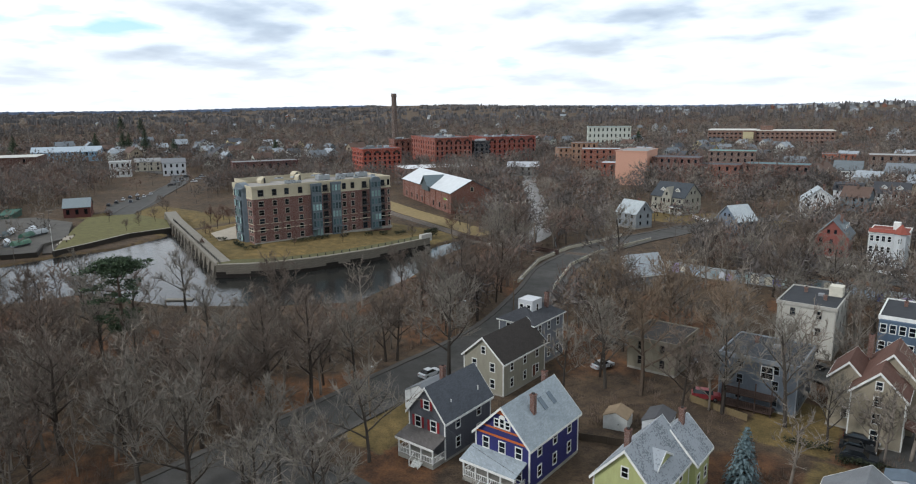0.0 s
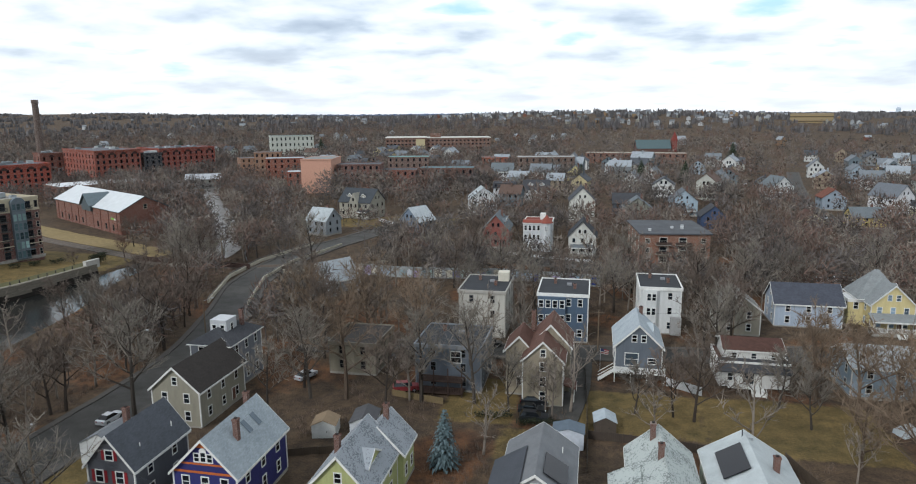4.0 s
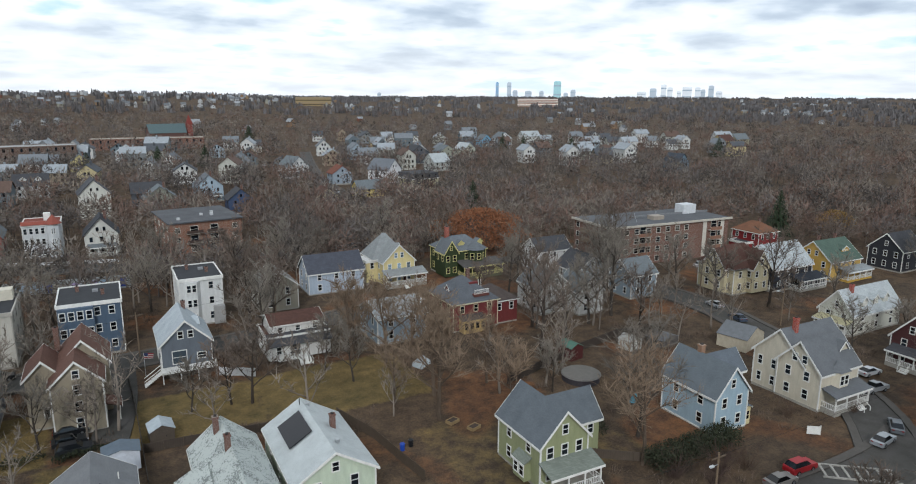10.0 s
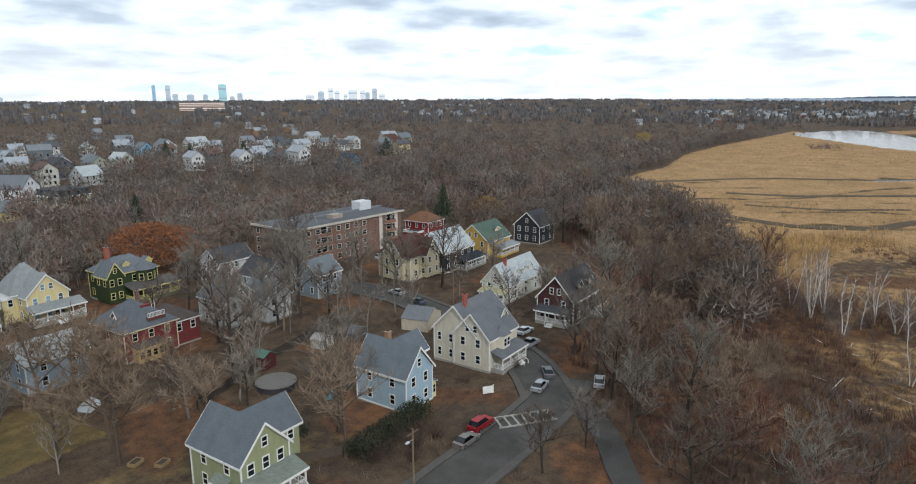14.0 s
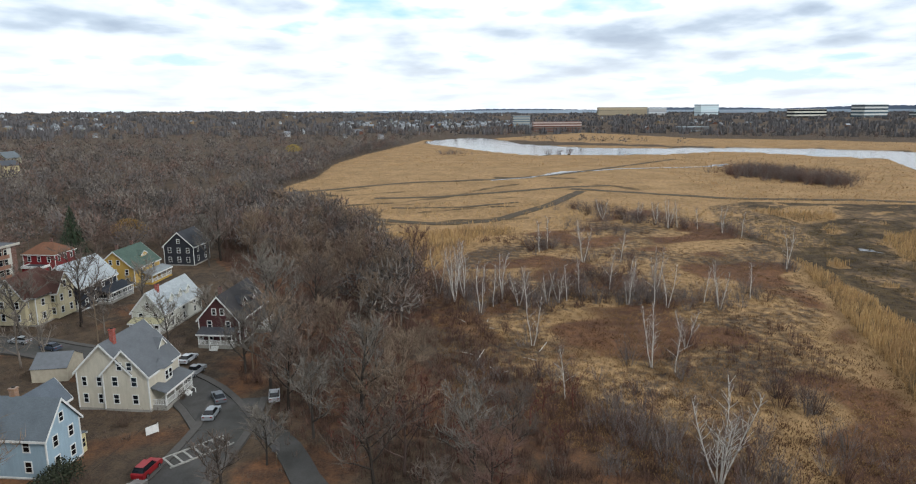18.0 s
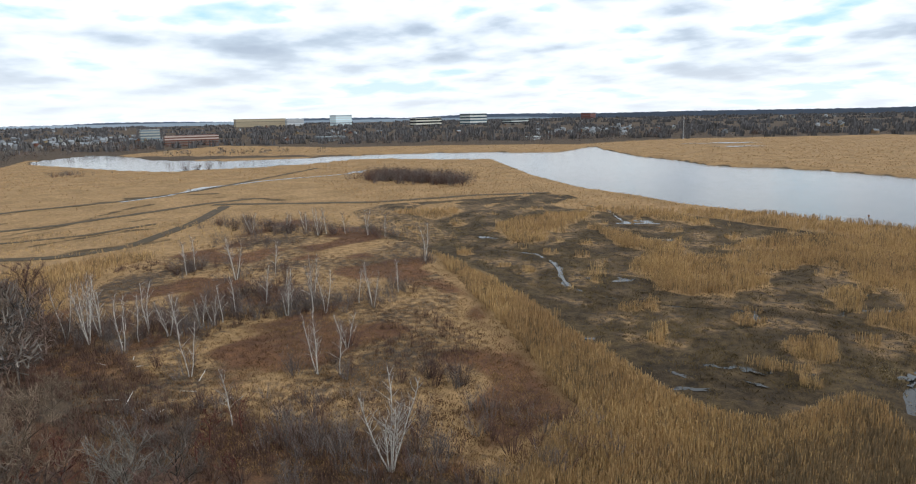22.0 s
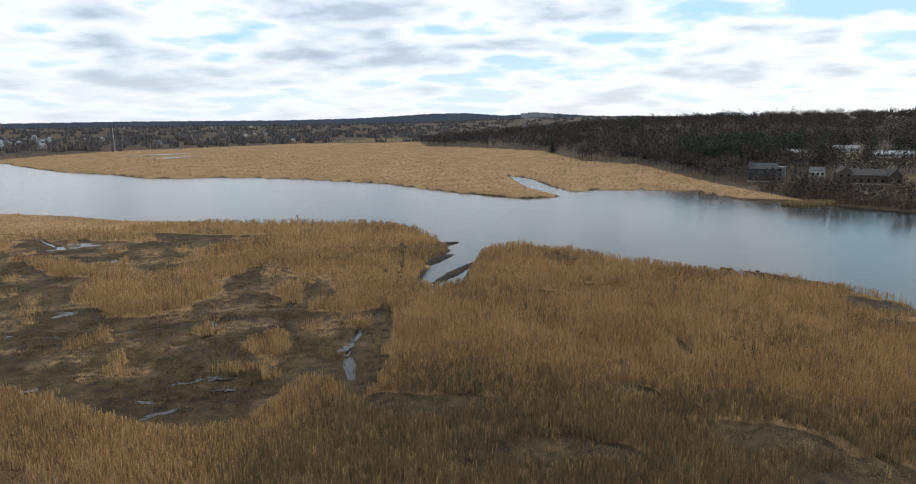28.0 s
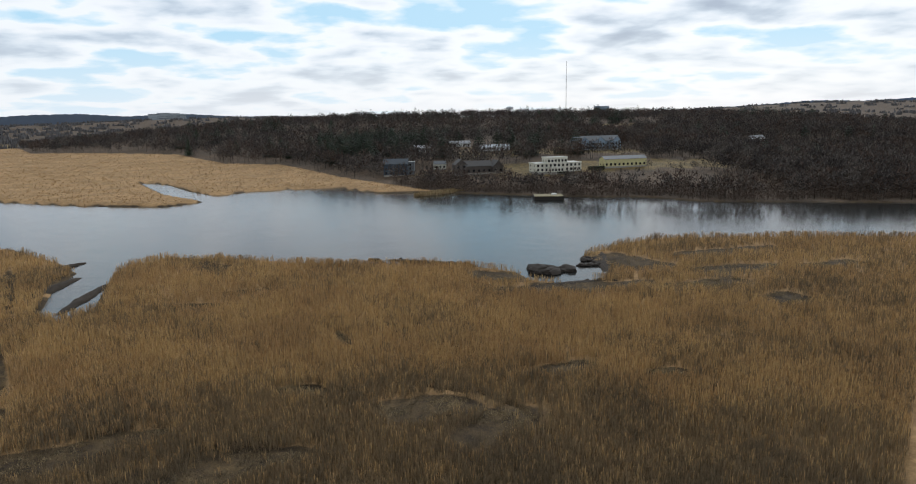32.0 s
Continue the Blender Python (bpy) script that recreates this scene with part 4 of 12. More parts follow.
# crosswalk bars across the corner
cross = thing("crosswalk", 81.5, 45, 0.43, -38, "white painted crosswalk bars on asphalt", "road marking", "", "structure")
for i in range(7):
    part("bar", Mesh().box(-4.5 + i * 1.4, -4.2 + i * 1.4, -1.5, 1.5, -0.3, 0.012), PAINT, cross)
for s in (-1.6, 1.6):
    part("bar", Mesh().box(-4.8, 4.6, s - 0.12, s + 0.12, -0.3, 0.012), PAINT, cross)


# ---- the near row of houses along the street ----
GREYROOF, DARKROOF, LIGHTROOF, BROWNROOF, REDROOF = shingle("62686b"), shingle("3f4043"), shingle("9aa0a1"), shingle("4b352e"), shingle("5c433a")
CREAM, BLACKTRIM = plain("b9ad86"), plain("1d1f22")


def grey_shuttered():
    root, e = simple_house("house", "dark grey clapboard house with red shutters and a front porch", -56.8, 69.6, 6.5, 10.6, 6.2, 3.9, "y", "55575c", shingle("4a4d52"), "0220", attic=0)
    red = plain("7a1f24")
    for z, us in ((4.0, (-1.6, 1.2)), (7.0, (0.0,))):
        for u in us:
            window(root, e, "f", u, z, 0.95, 1.5 if z < 6 else 1.2, WHITE, GLASS)
            for s in (-1, 1):
                part("shutter", Mesh().box(u + s * 0.86 - 0.2, u + s * 0.86 + 0.2, e[2] - 0.06, e[2] - 0.01, z - 0.05, z + (1.55 if z < 6 else 1.25)), red, root)
    porch(root, -3.2, 3.2, -7.9, e[2], "f", 0.7, 3.0, 0.7, shingle("5b5754"), WHITE, 4, True, 0.6)
    door(root, e, "f", -1.8, 0.7)
    chimney(root, -1.6, 0.2, 7.0, 11.2)
    part("skylight", Mesh().prism([(0.9, 8.95), (1.7, 8.0), (1.78, 8.08), (0.98, 9.03)], "y", -1.6, -0.9), plain("8f9aa3", 0.2), root)
    for x, y in ((2.2, -2.6), (2.4, 3.4)):
        part("vent_pipe", Mesh().tube([(x, y, 7.0), (x, y, 8.1)], [0.07, 0.07]), WHITE, root)


grey_shuttered()


def purple_house():
    p = plain("2a2c62")
    root, e = simple_house("house", "deep purple house with orange bands and white trim", -44.6, 71.3, 8.3, 12.6, 6.2, 4.2, "y", "2e2f63", shingle("8a9296"), "3330", attic=0, sid=siding("2e2f63"))
    org = plain("a8592c")
    y = e[2]
    part("band", Mesh().box(-4.15, 4.15, y - 0.07, y - 0.003, 6.1, 6.38), org, root, "orange band board")
    part("band", Mesh().box(-3.0, 3.0, y - 0.07, y - 0.003, 7.2, 7.42), org, root, "orange band board")
    part("gable_panel", Mesh().prism([(-1.0, 9.4), (1.0, 9.4), (0, 10.3)], "y", y - 0.06, y - 0.003), org, root)
    for u in (-0.85, 0, 0.85):
        window(root, e, "f", u, 7.65, 0.6, 1.15 if u == 0 else 0.95, WHITE, GLASS)
    part("arched_head", Mesh().prism([(0.48 * math.cos(a / 8 * math.pi), 8.9 + 0.48 * math.sin(a / 8 * math.pi)) for a in range(9)], "y", y - 0.08, y - 0.004), WHITE, root)
    porch(root, -4.4, 3.6, -9.0, y, "f", 0.7, 3.0, 0.9, shingle("8a9296"), WHITE, 5, True, -0.5)
    door(root, e, "f", 1.6, 0.7)
    chimney(root, 1.9, -1.9, 8.0, 11.2)
    chimney(root, -0.9, 5.6, 9.5, 11.3)
    for v in (0.3, 2.6):
        part("skylight", Mesh().prism([(1.1, 9.55), (2.4, 8.25), (2.48, 8.33), (1.18, 9.63)], "y", v, v + 0.8), plain("59636b", 0.15), root)


purple_house()


def lime_house():
    root, e = simple_house("house", "lime green house with mottled grey slate roof", -28.0, 70.6, 7.6, 10.4, 5.6, 4.2, "y", "a2a672", slate("868b8f", "62676b"), "1222", attic=1)
    dormer(root, 2.7, -0.5, 5.7, 4.4, 1.5, 1.3, "r", 2.6, siding("a2a672"), slate("868b8f", "62676b"), WHITE, 2)
    e2 = (-1.8, 4.6, 5.2, 10.4)
    foundation(root, e2)
    walls(root, e2, 0.4, 5.2, 3.3, "y", siding("a2a672"))
    gable_roof(root, e2, 5.2, 3.3, "y", slate("868b8f", "62676b"), WHITE)
    row(root, e2, "r", 2, 1.5)
    chimney(root, -1.3, -1.7, 7.2, 10.6)
    chimney(root, 1.6, 8.1, 7.8, 10.4)


lime_house()


def grey_solar_house():
    root, e = simple_house("house", "grey house with dark shed roof and rooftop solar panels", -5.8, 73.6, 8.2, 12.2, 6.0, 2.8, "y", "8d8f90", shingle("6a6c6e", 0.08), "2223")
    part("shed_roof", Mesh().prism([(-5.6, 5.6), (-1.6, 8.0), (-1.6, 8.18), (-5.6, 5.78)], "y", -7.0, 1.6), shingle("44474c", 0.08), root)
    part("solar_panel", Mesh().prism([(0.8, 8.62), (3.4, 6.98), (3.46, 7.06), (0.86, 8.7)], "y", -5.2, -0.6), plain("14161b", 0.2), root)
    part("vent_pipe", Mesh().tube([(2.6, 2.2, 7.0), (2.6, 2.2, 8.0)], [0.07, 0.07]), WHITE, root)


grey_solar_house()


def patched_roof_house():
    root, e = simple_house("house", "house with worn pale slate roof and two brick chimneys", 8.5, 73.2, 7.6, 17.4, 5.5, 3.2, "y", "b5b2a6", slate("a2a8a4", "6c726f"), "2423")
    e2 = (-5.8, -3.8, -4.2, 2.6)
    foundation(root, e2)
    walls(root, e2, 0.4, 5.0, 0, "x", siding("b5b2a6"))
    part("side_roof", Mesh().prism([(-6.3, 4.7), (-2.6, 6.7), (-2.6, 6.86), (-6.3, 4.86)], "y", -4.6, 3.0), slate("a2a8a4", "6c726f"), root)
    chimney(root, -0.9, 6.6, 7.0, 10.2)
    chimney(root, -0.4, 1.2, 7.6, 10.3)


patched_roof_house()


def white_solar_house():
    root, e = simple_house("house", "pale green house with light roof and black solar panels", 18.7, 75.2, 9.6, 14.8, 5.6, 3.0, "y", "b7c3ae", shingle("a7adad", 0.06), "2423")
    part("solar_panel", Mesh().prism([(-3.7, 6.75), (-0.9, 8.45), (-0.94, 8.55), (-3.76, 6.85)], "y", -1.2, 4.8), plain("15161a", 0.2), root)
    chimney(root, 2.2, 0.6, 6.8, 9.2)
    dormer(root, 0.4, -6.6, 5.6, 4.2, 1.0, 1.7, "f", 4.5, siding("b7c3ae"), shingle("a7adad", 0.06), WHITE, 1)
    part("vent_pipe", Mesh().tube([(-0.4, 6.4, 8.4), (-0.4, 6.4, 9.4)], [0.06, 0.06]), BLACKTRIM, root)
    part("roof_vent", Mesh().box(0.2, 0.7, 5.6, 6.1, 8.4, 8.8), plain("a0a4a5", 0.4, 0.6), root)
    part("roof_vent", Mesh().box(0.9, 1.4, -4.9, -4.4, 8.2, 8.6), plain("a0a4a5", 0.4, 0.6), root)


white_solar_house()


def olive_house():
    w = siding("8a8f6c")
    roof = shingle("575d62", 0.12)
    root, e = simple_house("house", "olive green house with slate grey roof and front porch", 46.3, 66.3, 7.3, 9.8, 6.2, 3.8, "y", "8a8f6c", roof, "3202", attic=1, sid=w)
    e2 = (1.0, 8.6, -1.2, 4.4)
    foundation(root, e2)
    walls(root, e2, 0.4, 5.7, 3.1, "x", w)
    gable_roof(root, e2, 5.7, 3.1, "x", roof, WHITE)
    row(root, e2, "f", 1, 3.6, lo=0.6)
    porch(root, -3.7, 4.0, -7.5, e[2], "f", 0.6, 3.0, 0.9, shingle("6d736b"), WHITE, 4, True, 2.9)
    door(root, e, "f", 2.4, 0.6, "7a2f26")
    b = thing("bay", -3.65, -1.6, 0, -90, "", "")
    b.parent = root
    walls(b, (-1.3, 1.3, -1.0, 0), 0.5, 2.9, 0, "y", w, "bay_wall")
    shed_roof(b, -1.3, 1.3, -1.0, 0, 2.9, 3.6, "f", shingle("6d736b"), WHITE, 0.2, "bay_roof")
    row(b, (-1.3, 1.3, -1.0, 0), "f", 2, 1.2)


olive_house()


def light_blue_house():
    w = siding("93a8b3")
    roof = shingle("5c6368", 0.12)
    root, e = simple_house("house", "light blue house with grey shingle roof and brick chimney", 76.0, 66.0, 6.7, 10.2, 6.2, 3.9, "y", "93a8b3", roof, "2202", attic=1, sid=w, pane=glass("0b0d10"))
    e2 = (2.2, 9.6, 0.8, 5.2)
    foundation(root, e2)
    walls(root, e2, 0.4, 5.9, 2.6, "x", w)
    gable_roof(root, e2, 5.9, 2.6, "x", shingle("585f66", 0.1), WHITE)
    chimney(root, 0.3, 1.4, 8.2, 11.4, 0.8, brickwork("8a6a52"))
    part("sun_porch", Mesh().box(3.35, 4.6, -4.9, -2.0, 0.2, 3.0), CREAM, root)
    shed_roof(root, 3.35, 4.6, -4.9, -2.0, 3.0, 3.3, "r", roof, WHITE, 0.15, "sun_porch_roof")
    row(root, (3.35, 4.6, -4.9, -2.0), "f", 1, 1.1, 0.7, 1.3, CREAM)
    part("skirt", Mesh().box(e[0] - 0.07, e[1] + 0.07, e[2] - 0.07, e[3], 0.3, 0.5), WHITE, root)


light_blue_house()


def beige_house():
    w = siding("bfb8a6")
    roof = shingle("5d6063", 0.1)
    root, e = simple_house("house", "large beige house with cross gables and bay windows", 99.6, 66.4, 12.2, 9.2, 6.6, 4.6, "x", "bfb8a6", roof, "0300", attic=0, sid=w)
    # gable wing towards the street
    e3 = (-6.3, 3.2, -7.6, 0.0)
    foundation(root, e3)
    walls(root, e3, 0.4, 6.4, 4.0, "x", w)
    gable_roof(root, e3, 6.4, 4.0, "x", roof, WHITE)
    corner_boards(root, e3, 0.4, 6.4, WHITE)
    row(root, e3, "l", 2, 7.1, 0.75, 1.2, lo=0.28, hi=0.72)
    row(root, e3, "l", 2, 4.4, lo=0.1, hi=0.95)
    row(root, e3, "l", 2, 1.4, lo=0.1, hi=0.95)
    row(root, e, "l", 2, 4.2, 0.7, lo=0.45)
    row(root, e, "l", 2, 1.3, 0.7, lo=0.45)
    bay = Mesh().prism([(-3.6, -7.6), (-3.0, -8.6), (-0.8, -8.6), (-0.2, -7.6)], "z", 3.4, 6.3)
    part("bay", bay, w, root)
    row(root, (-3.0, -0.8, -8.6, 0), "f", 2, 4.2)
    part("bay_roof", Mesh().add([(-3.9, -7.5, 6.3), (-3.2, -8.9, 6.3), (-0.6, -8.9, 6.3), (0.1, -7.5, 6.3), (-1.9, -7.2, 7.8)], [(0, 1, 4), (1, 2, 4), (2, 3, 4), (3, 2, 1, 0), (0, 4, 3)]), roof, root)
    porch(root, -5.6, 3.0, -10.0, -7.6, "f", 0.9, 3.1, 0.8, roof, WHITE, 4, True, 0.5)
    dormer(root, 1.4, -5.9, 7.0, 2.2, 1.6, 1.2, "f", 3.0, w, roof, WHITE, 1)
    chimney(root, -3.6, -0.6, 9.0, 13.0, 0.7, brickwork("8d3f33"))
    door(root, e3, "f", 1.6, 0.9)


beige_house()


def maroon_house():
    w = siding("45302e")
    root, e = simple_house("house", "dark maroon house with white trim behind bare trees", 131.8, 61.4, 15.0, 8.6, 5.5, 4.8, "x", "4a2c2c", shingle("3c3a3a"), "3222", attic=2, sid=siding("4a2c2c"))
    porch(root, -9.8, -7.5, -3.6, 3.6, "l", 0.8, 3.0, 0.8, DARKROOF, WHITE, 4, True, 0.0)
    porch(root, 0.5, 6.5, -6.4, -4.3, "f", 0.8, 3.0, 0.8, DARKROOF, WHITE, 4, True, 2.0)
    dormer(root, -2.0, -3.2, 6.2, 2.2, 1.6, 1.2, "f", 3.0, w, DARKROOF, WHITE, 1)
    dormer(root, 3.5, -3.2, 6.2, 2.2, 1.6, 1.2, "f", 3.0, w, DARKROOF, WHITE, 1)
    chimney(root, -5.0, 0.4, 9.0, 11.8)


maroon_house()


def dormered_white_house():
    w = siding("bcbcb0")
    root, e = simple_house("house", "white house with pale roof and a row of dormers", 139.0, 80.4, 16.6, 7.4, 4.6, 4.3, "x", "bcbcb0", LIGHTROOF, "3222", storeys=2, attic=1, sid=w, win_h=1.3)
    for u in (-3.6, 0.2, 3.8):
        dormer(root, u, -2.9, 5.3, 1.9, 1.5, 0.9, "f", 2.6, w, LIGHTROOF, WHITE, 1)
    chimney(root, -4.8, -0.5, 8.0, 10.0, 0.7, brickwork("8d3f33"))
    porch(root, -10.6, -8.3, -3.6, 3.2, "l", 0.6, 2.7, 0.6, shingle("9b9678"), WHITE, 4)


dormered_white_house()


def cream_house():
    w = siding("b5ab8d")
    root, e = simple_house("house", "cream house with brown hipped gable roof and porch", 138.6, 113.4, 12.0, 11.0, 6.6, 0, "x", "b5ab8d", BROWNROOF, "3303", attic=0, sid=w)
    hip_roof(root, e, 6.6, 5.0, BROWNROOF, WHITE, 0.4, 0.55)
    e2 = (-7.0, -1.0, -3.6, 3.6)
    walls(root, e2, 0.4, 6.6, 4.4, "x", w)
    gable_roof(root, e2, 6.6, 4.4, "x", BROWNROOF, WHITE, 0.3)
    for z in (1.5, 4.4):
        row(root, e2, "l", 2, z)
    row(root, e2, "l", 2, 7.6, 0.6, 1.2, lo=0.3, hi=0.7)
    e3 = (-1.0, 5.0, -7.0, 0)
    walls(root, e3, 0.4, 6.6, 4.2, "y", w)
    gable_roof(root, e3, 6.6, 4.2, "y", BROWNROOF, WHITE, 0.3)
    for z in (1.5, 4.4):
        row(root, e3, "f", 2, z)
        row(root, e3, "l", 1, z, lo=0.0, hi=0.3)
    row(root, e3, "f", 1, 7.4)
    porch(root, 5.0, 10.0, -7.6, -2.0, "f", 0.7, 2.9, 0.7, shingle("4a4c50"), WHITE, 4)


cream_house()


def navy_house():
    w = siding("23272f")
    root, e = simple_house("house", "navy clapboard house with pale grey roof and white windows", 151.4, 110.6, 15.0, 10.6, 6.0, 5.0, "x", "23272f", LIGHTROOF, "4202", attic=1, sid=w)
    porch(root, -1.0, 9.4, -8.6, -5.3, "f", 0.6, 2.8, 0.9, shingle("2c3036"), WHITE, 5)
    part("porch_wall", Mesh().box(-0.8, 9.2, -8.4, -5.3, 0.5, 1.4), w, root)
    row(root, (-0.8, 9.2, -8.45, -5.3), "f", 5, 1.5, 0.8, 1.1)
    chimney(root, 2.8, 1.2, 9.4, 12.0)


navy_house()


def yellow_green_house():
    w = siding("b5954e")
    g = shingle("48584f")
    root, e = simple_house("house", "mustard yellow house with dark green roof and dormer", 172.6, 110.2, 13.0, 11.0, 5.4, 4.6, "x", "b5954e", g, "2203", attic=2, sid=w)
    dormer(root, 2.0, -3.6, 6.4, 3.2, 1.3, 0.9, "f", 3.4, w, g, WHITE, 2)
    porch(root, -3.0, 7.5, -8.4, -5.5, "f", 0.6, 2.7, 0.8, shingle("7e8486"), WHITE, 5, True, None, plain("a8893f"))
    chimney(root, -2.6, 1.4, 8.8, 11.2)
    chimney(root, 4.0, 1.0, 8.8, 11.2)


yellow_green_house()
for spec in (
    ("dark grey gabled house with white window trim under trees", 197.6, 105.8, 10.5, 9.6, 6.2, 4.3, "x", "2f3136", DARKROOF, "2303", 2),
    ("pale grey gabled house half hidden by trees", 103.0, 130.0, 9.0, 9.0, 6.2, 3.6, "y", "8f969b", DARKROOF, "3222", 2),
    ("white gabled house among bare trees", 86.0, 122.0, 8.0, 9.5, 6.0, 3.4, "y", "b7b7b3", GREYROOF, "2222", 2),
    ("small white gabled house with side wing", 92.5, 117.0, 6.5, 8.0, 5.6, 3.2, "y", "c0c0bc", GREYROOF, "2222", 2),
    ("white house with dark shingled roof behind trees", 108.0, 152.0, 11.0, 8.0, 6.0, 3.0, "x", "b4b4b2", DARKROOF, "3222", 2),
    ("bluish grey house with white porch posts", 112.0, 121.0, 8.0, 8.0, 6.0, 3.2, "x", "7d8b94", GREYROOF, "2222", 2),
):
    label, x, y, w, d, ev, ri, ax, hx, rf, wn_, st = spec
    simple_house("house", label, x, y, w, d, ev, ri, ax, hx, rf, wn_, st)


def red_hipped_house():
    root, e = simple_house("house", "dark red house with hipped brown roof and white windows", 182.0, 141.0, 9.0, 10.0, 6.2, 3.0, "x", "7a2226", shingle("6a4a38"), "3223", attic=0, hip=0.3)
    chimney(root, 1.6, 0, 7.6, 10.0)
    e2 = (-8.0, -4.5, -3, 3)
    walls(root, e2, 0.3, 3.2, 0, "x", siding("7a2226"))
    flat_roof(root, e2, 3.2, DARKROOF, WHITE)


red_hipped_house()


# ---- middle rows ----
def yellow_house():
    w = siding("c6b887")
    r = shingle("7c8080")
    root, e = simple_house("house", "pale yellow house with grey roof and white front porch", 63.6, 160.6, 8.6, 11.6, 6.4, 4.2, "y", "c6b887", r, "3202", attic=2, sid=w, pane=glass("5a6a76"))
    hip_roof(root, (-5.6, 3.6, -2.0, 6.4), 6.4, 6.0, r, WHITE, 0.4, 0.1)
    part("wing_wall", Mesh().box(-7.4, -4.3, -1.6, 3.6, 0.4, 6.0), w, root)
    row(root, (-7.4, -4.3, -1.6, 3.6), "f", 1, 4.1)
    row(root, (-7.4, -4.3, -1.6, 3.6), "l", 2, 4.1)
    flat_roof(root, (-7.4, -4.3, -1.6, 3.6), 6.0, shingle("b9bab8"), WHITE)
    porch(root, -4.6, 6.4, -8.8, e[2], "f", 0.9, 3.3, 1.0, r, WHITE, 5, True, 0.8)
    door(root, e, "f", 1.6, 0.9, "4a3326")
    dormer(root, 3.2, 2.4, 6.8, 3.0, 1.4, 1.0, "r", 2.4, w, r, WHITE, 2)


yellow_house()


def green_victorian():
    w, y = siding("2f3b23"), plain("b3ab74")
    r = shingle("5d6266")
    root, e = simple_house("house", "dark green Victorian house with yellow trim and corner turret", 83.6, 160.0, 12.0, 10.0, 7.0, 3.4, "x", "2f3b23", r, "3203", attic=0, sid=w, trim=y, hip=0.35)
    e2 = (-6.9, -3.0, -5.6, 0)
    walls(root, e2, 0.4, 7.0, 3.0, "y", w)
    gable_roof(root, e2, 7.0, 3.0, "y", r, y, 0.35)
    row(root, e2, "f", 2, 4.6, trim=y)
    row(root, e2, "f", 2, 1.4, trim=y)
    row(root, e2, "l", 2, 4.6, trim=y)
    row(root, e2, "f", 1, 7.7, 0.6, 1.0, trim=y)
    a = [(2.6 * math.cos(i * math.pi / 4 + math.pi / 8), 2.6 * math.sin(i * math.pi / 4 + math.pi / 8)) for i in range(8)]
    t = part("turret", Mesh().prism([(q[0] + 2.8, q[1] - 4.6) for q in a], "z", 0.4, 7.2), w, root)
    cone = [(2.8 + q[0] * 1.2, -4.6 + q[1] * 1.2, 7.2) for q in a] + [(2.8, -4.6, 9.6)]
    part("turret_roof", Mesh().add(cone, [(i, (i + 1) % 8, 8) for i in range(8)] + [tuple(range(7, -1, -1))]), r, t)
    for i in (-1, 0, 1):
        ob = part("window", window_data(0.9, 1.5, y, GLASS)[0], None, root)
        an = -90 + i * 45
        ob.matrix_basis = pose(2.8 + 2.42 * math.cos(radians(an)), -4.6 + 2.42 * math.sin(radians(an)), 4.7, 0, 0, an + 90)
        part("pane", window_data(0.9, 1.5, y, GLASS)[1], None, ob)
    porch(root, -3.0, 9.0, -9.4, -5.0, "f", 0.8, 3.4, 1.0, shingle("4e4c4a"), y, 6, True, 1.0, plain("5a5a48"))
    dormer(root, -1.0, -3.6, 7.8, 1.7, 1.0, 0.7, "f", 2.2, y, r, y, 1)
    dormer(root, 4.8, -3.6, 7.8, 1.7, 1.0, 0.7, "f", 2.2, y, r, y, 1)
    chimney(root, -2.6, 1.8, 8.6, 12.6, 1.0, brickwork("8d4636"))


green_victorian()


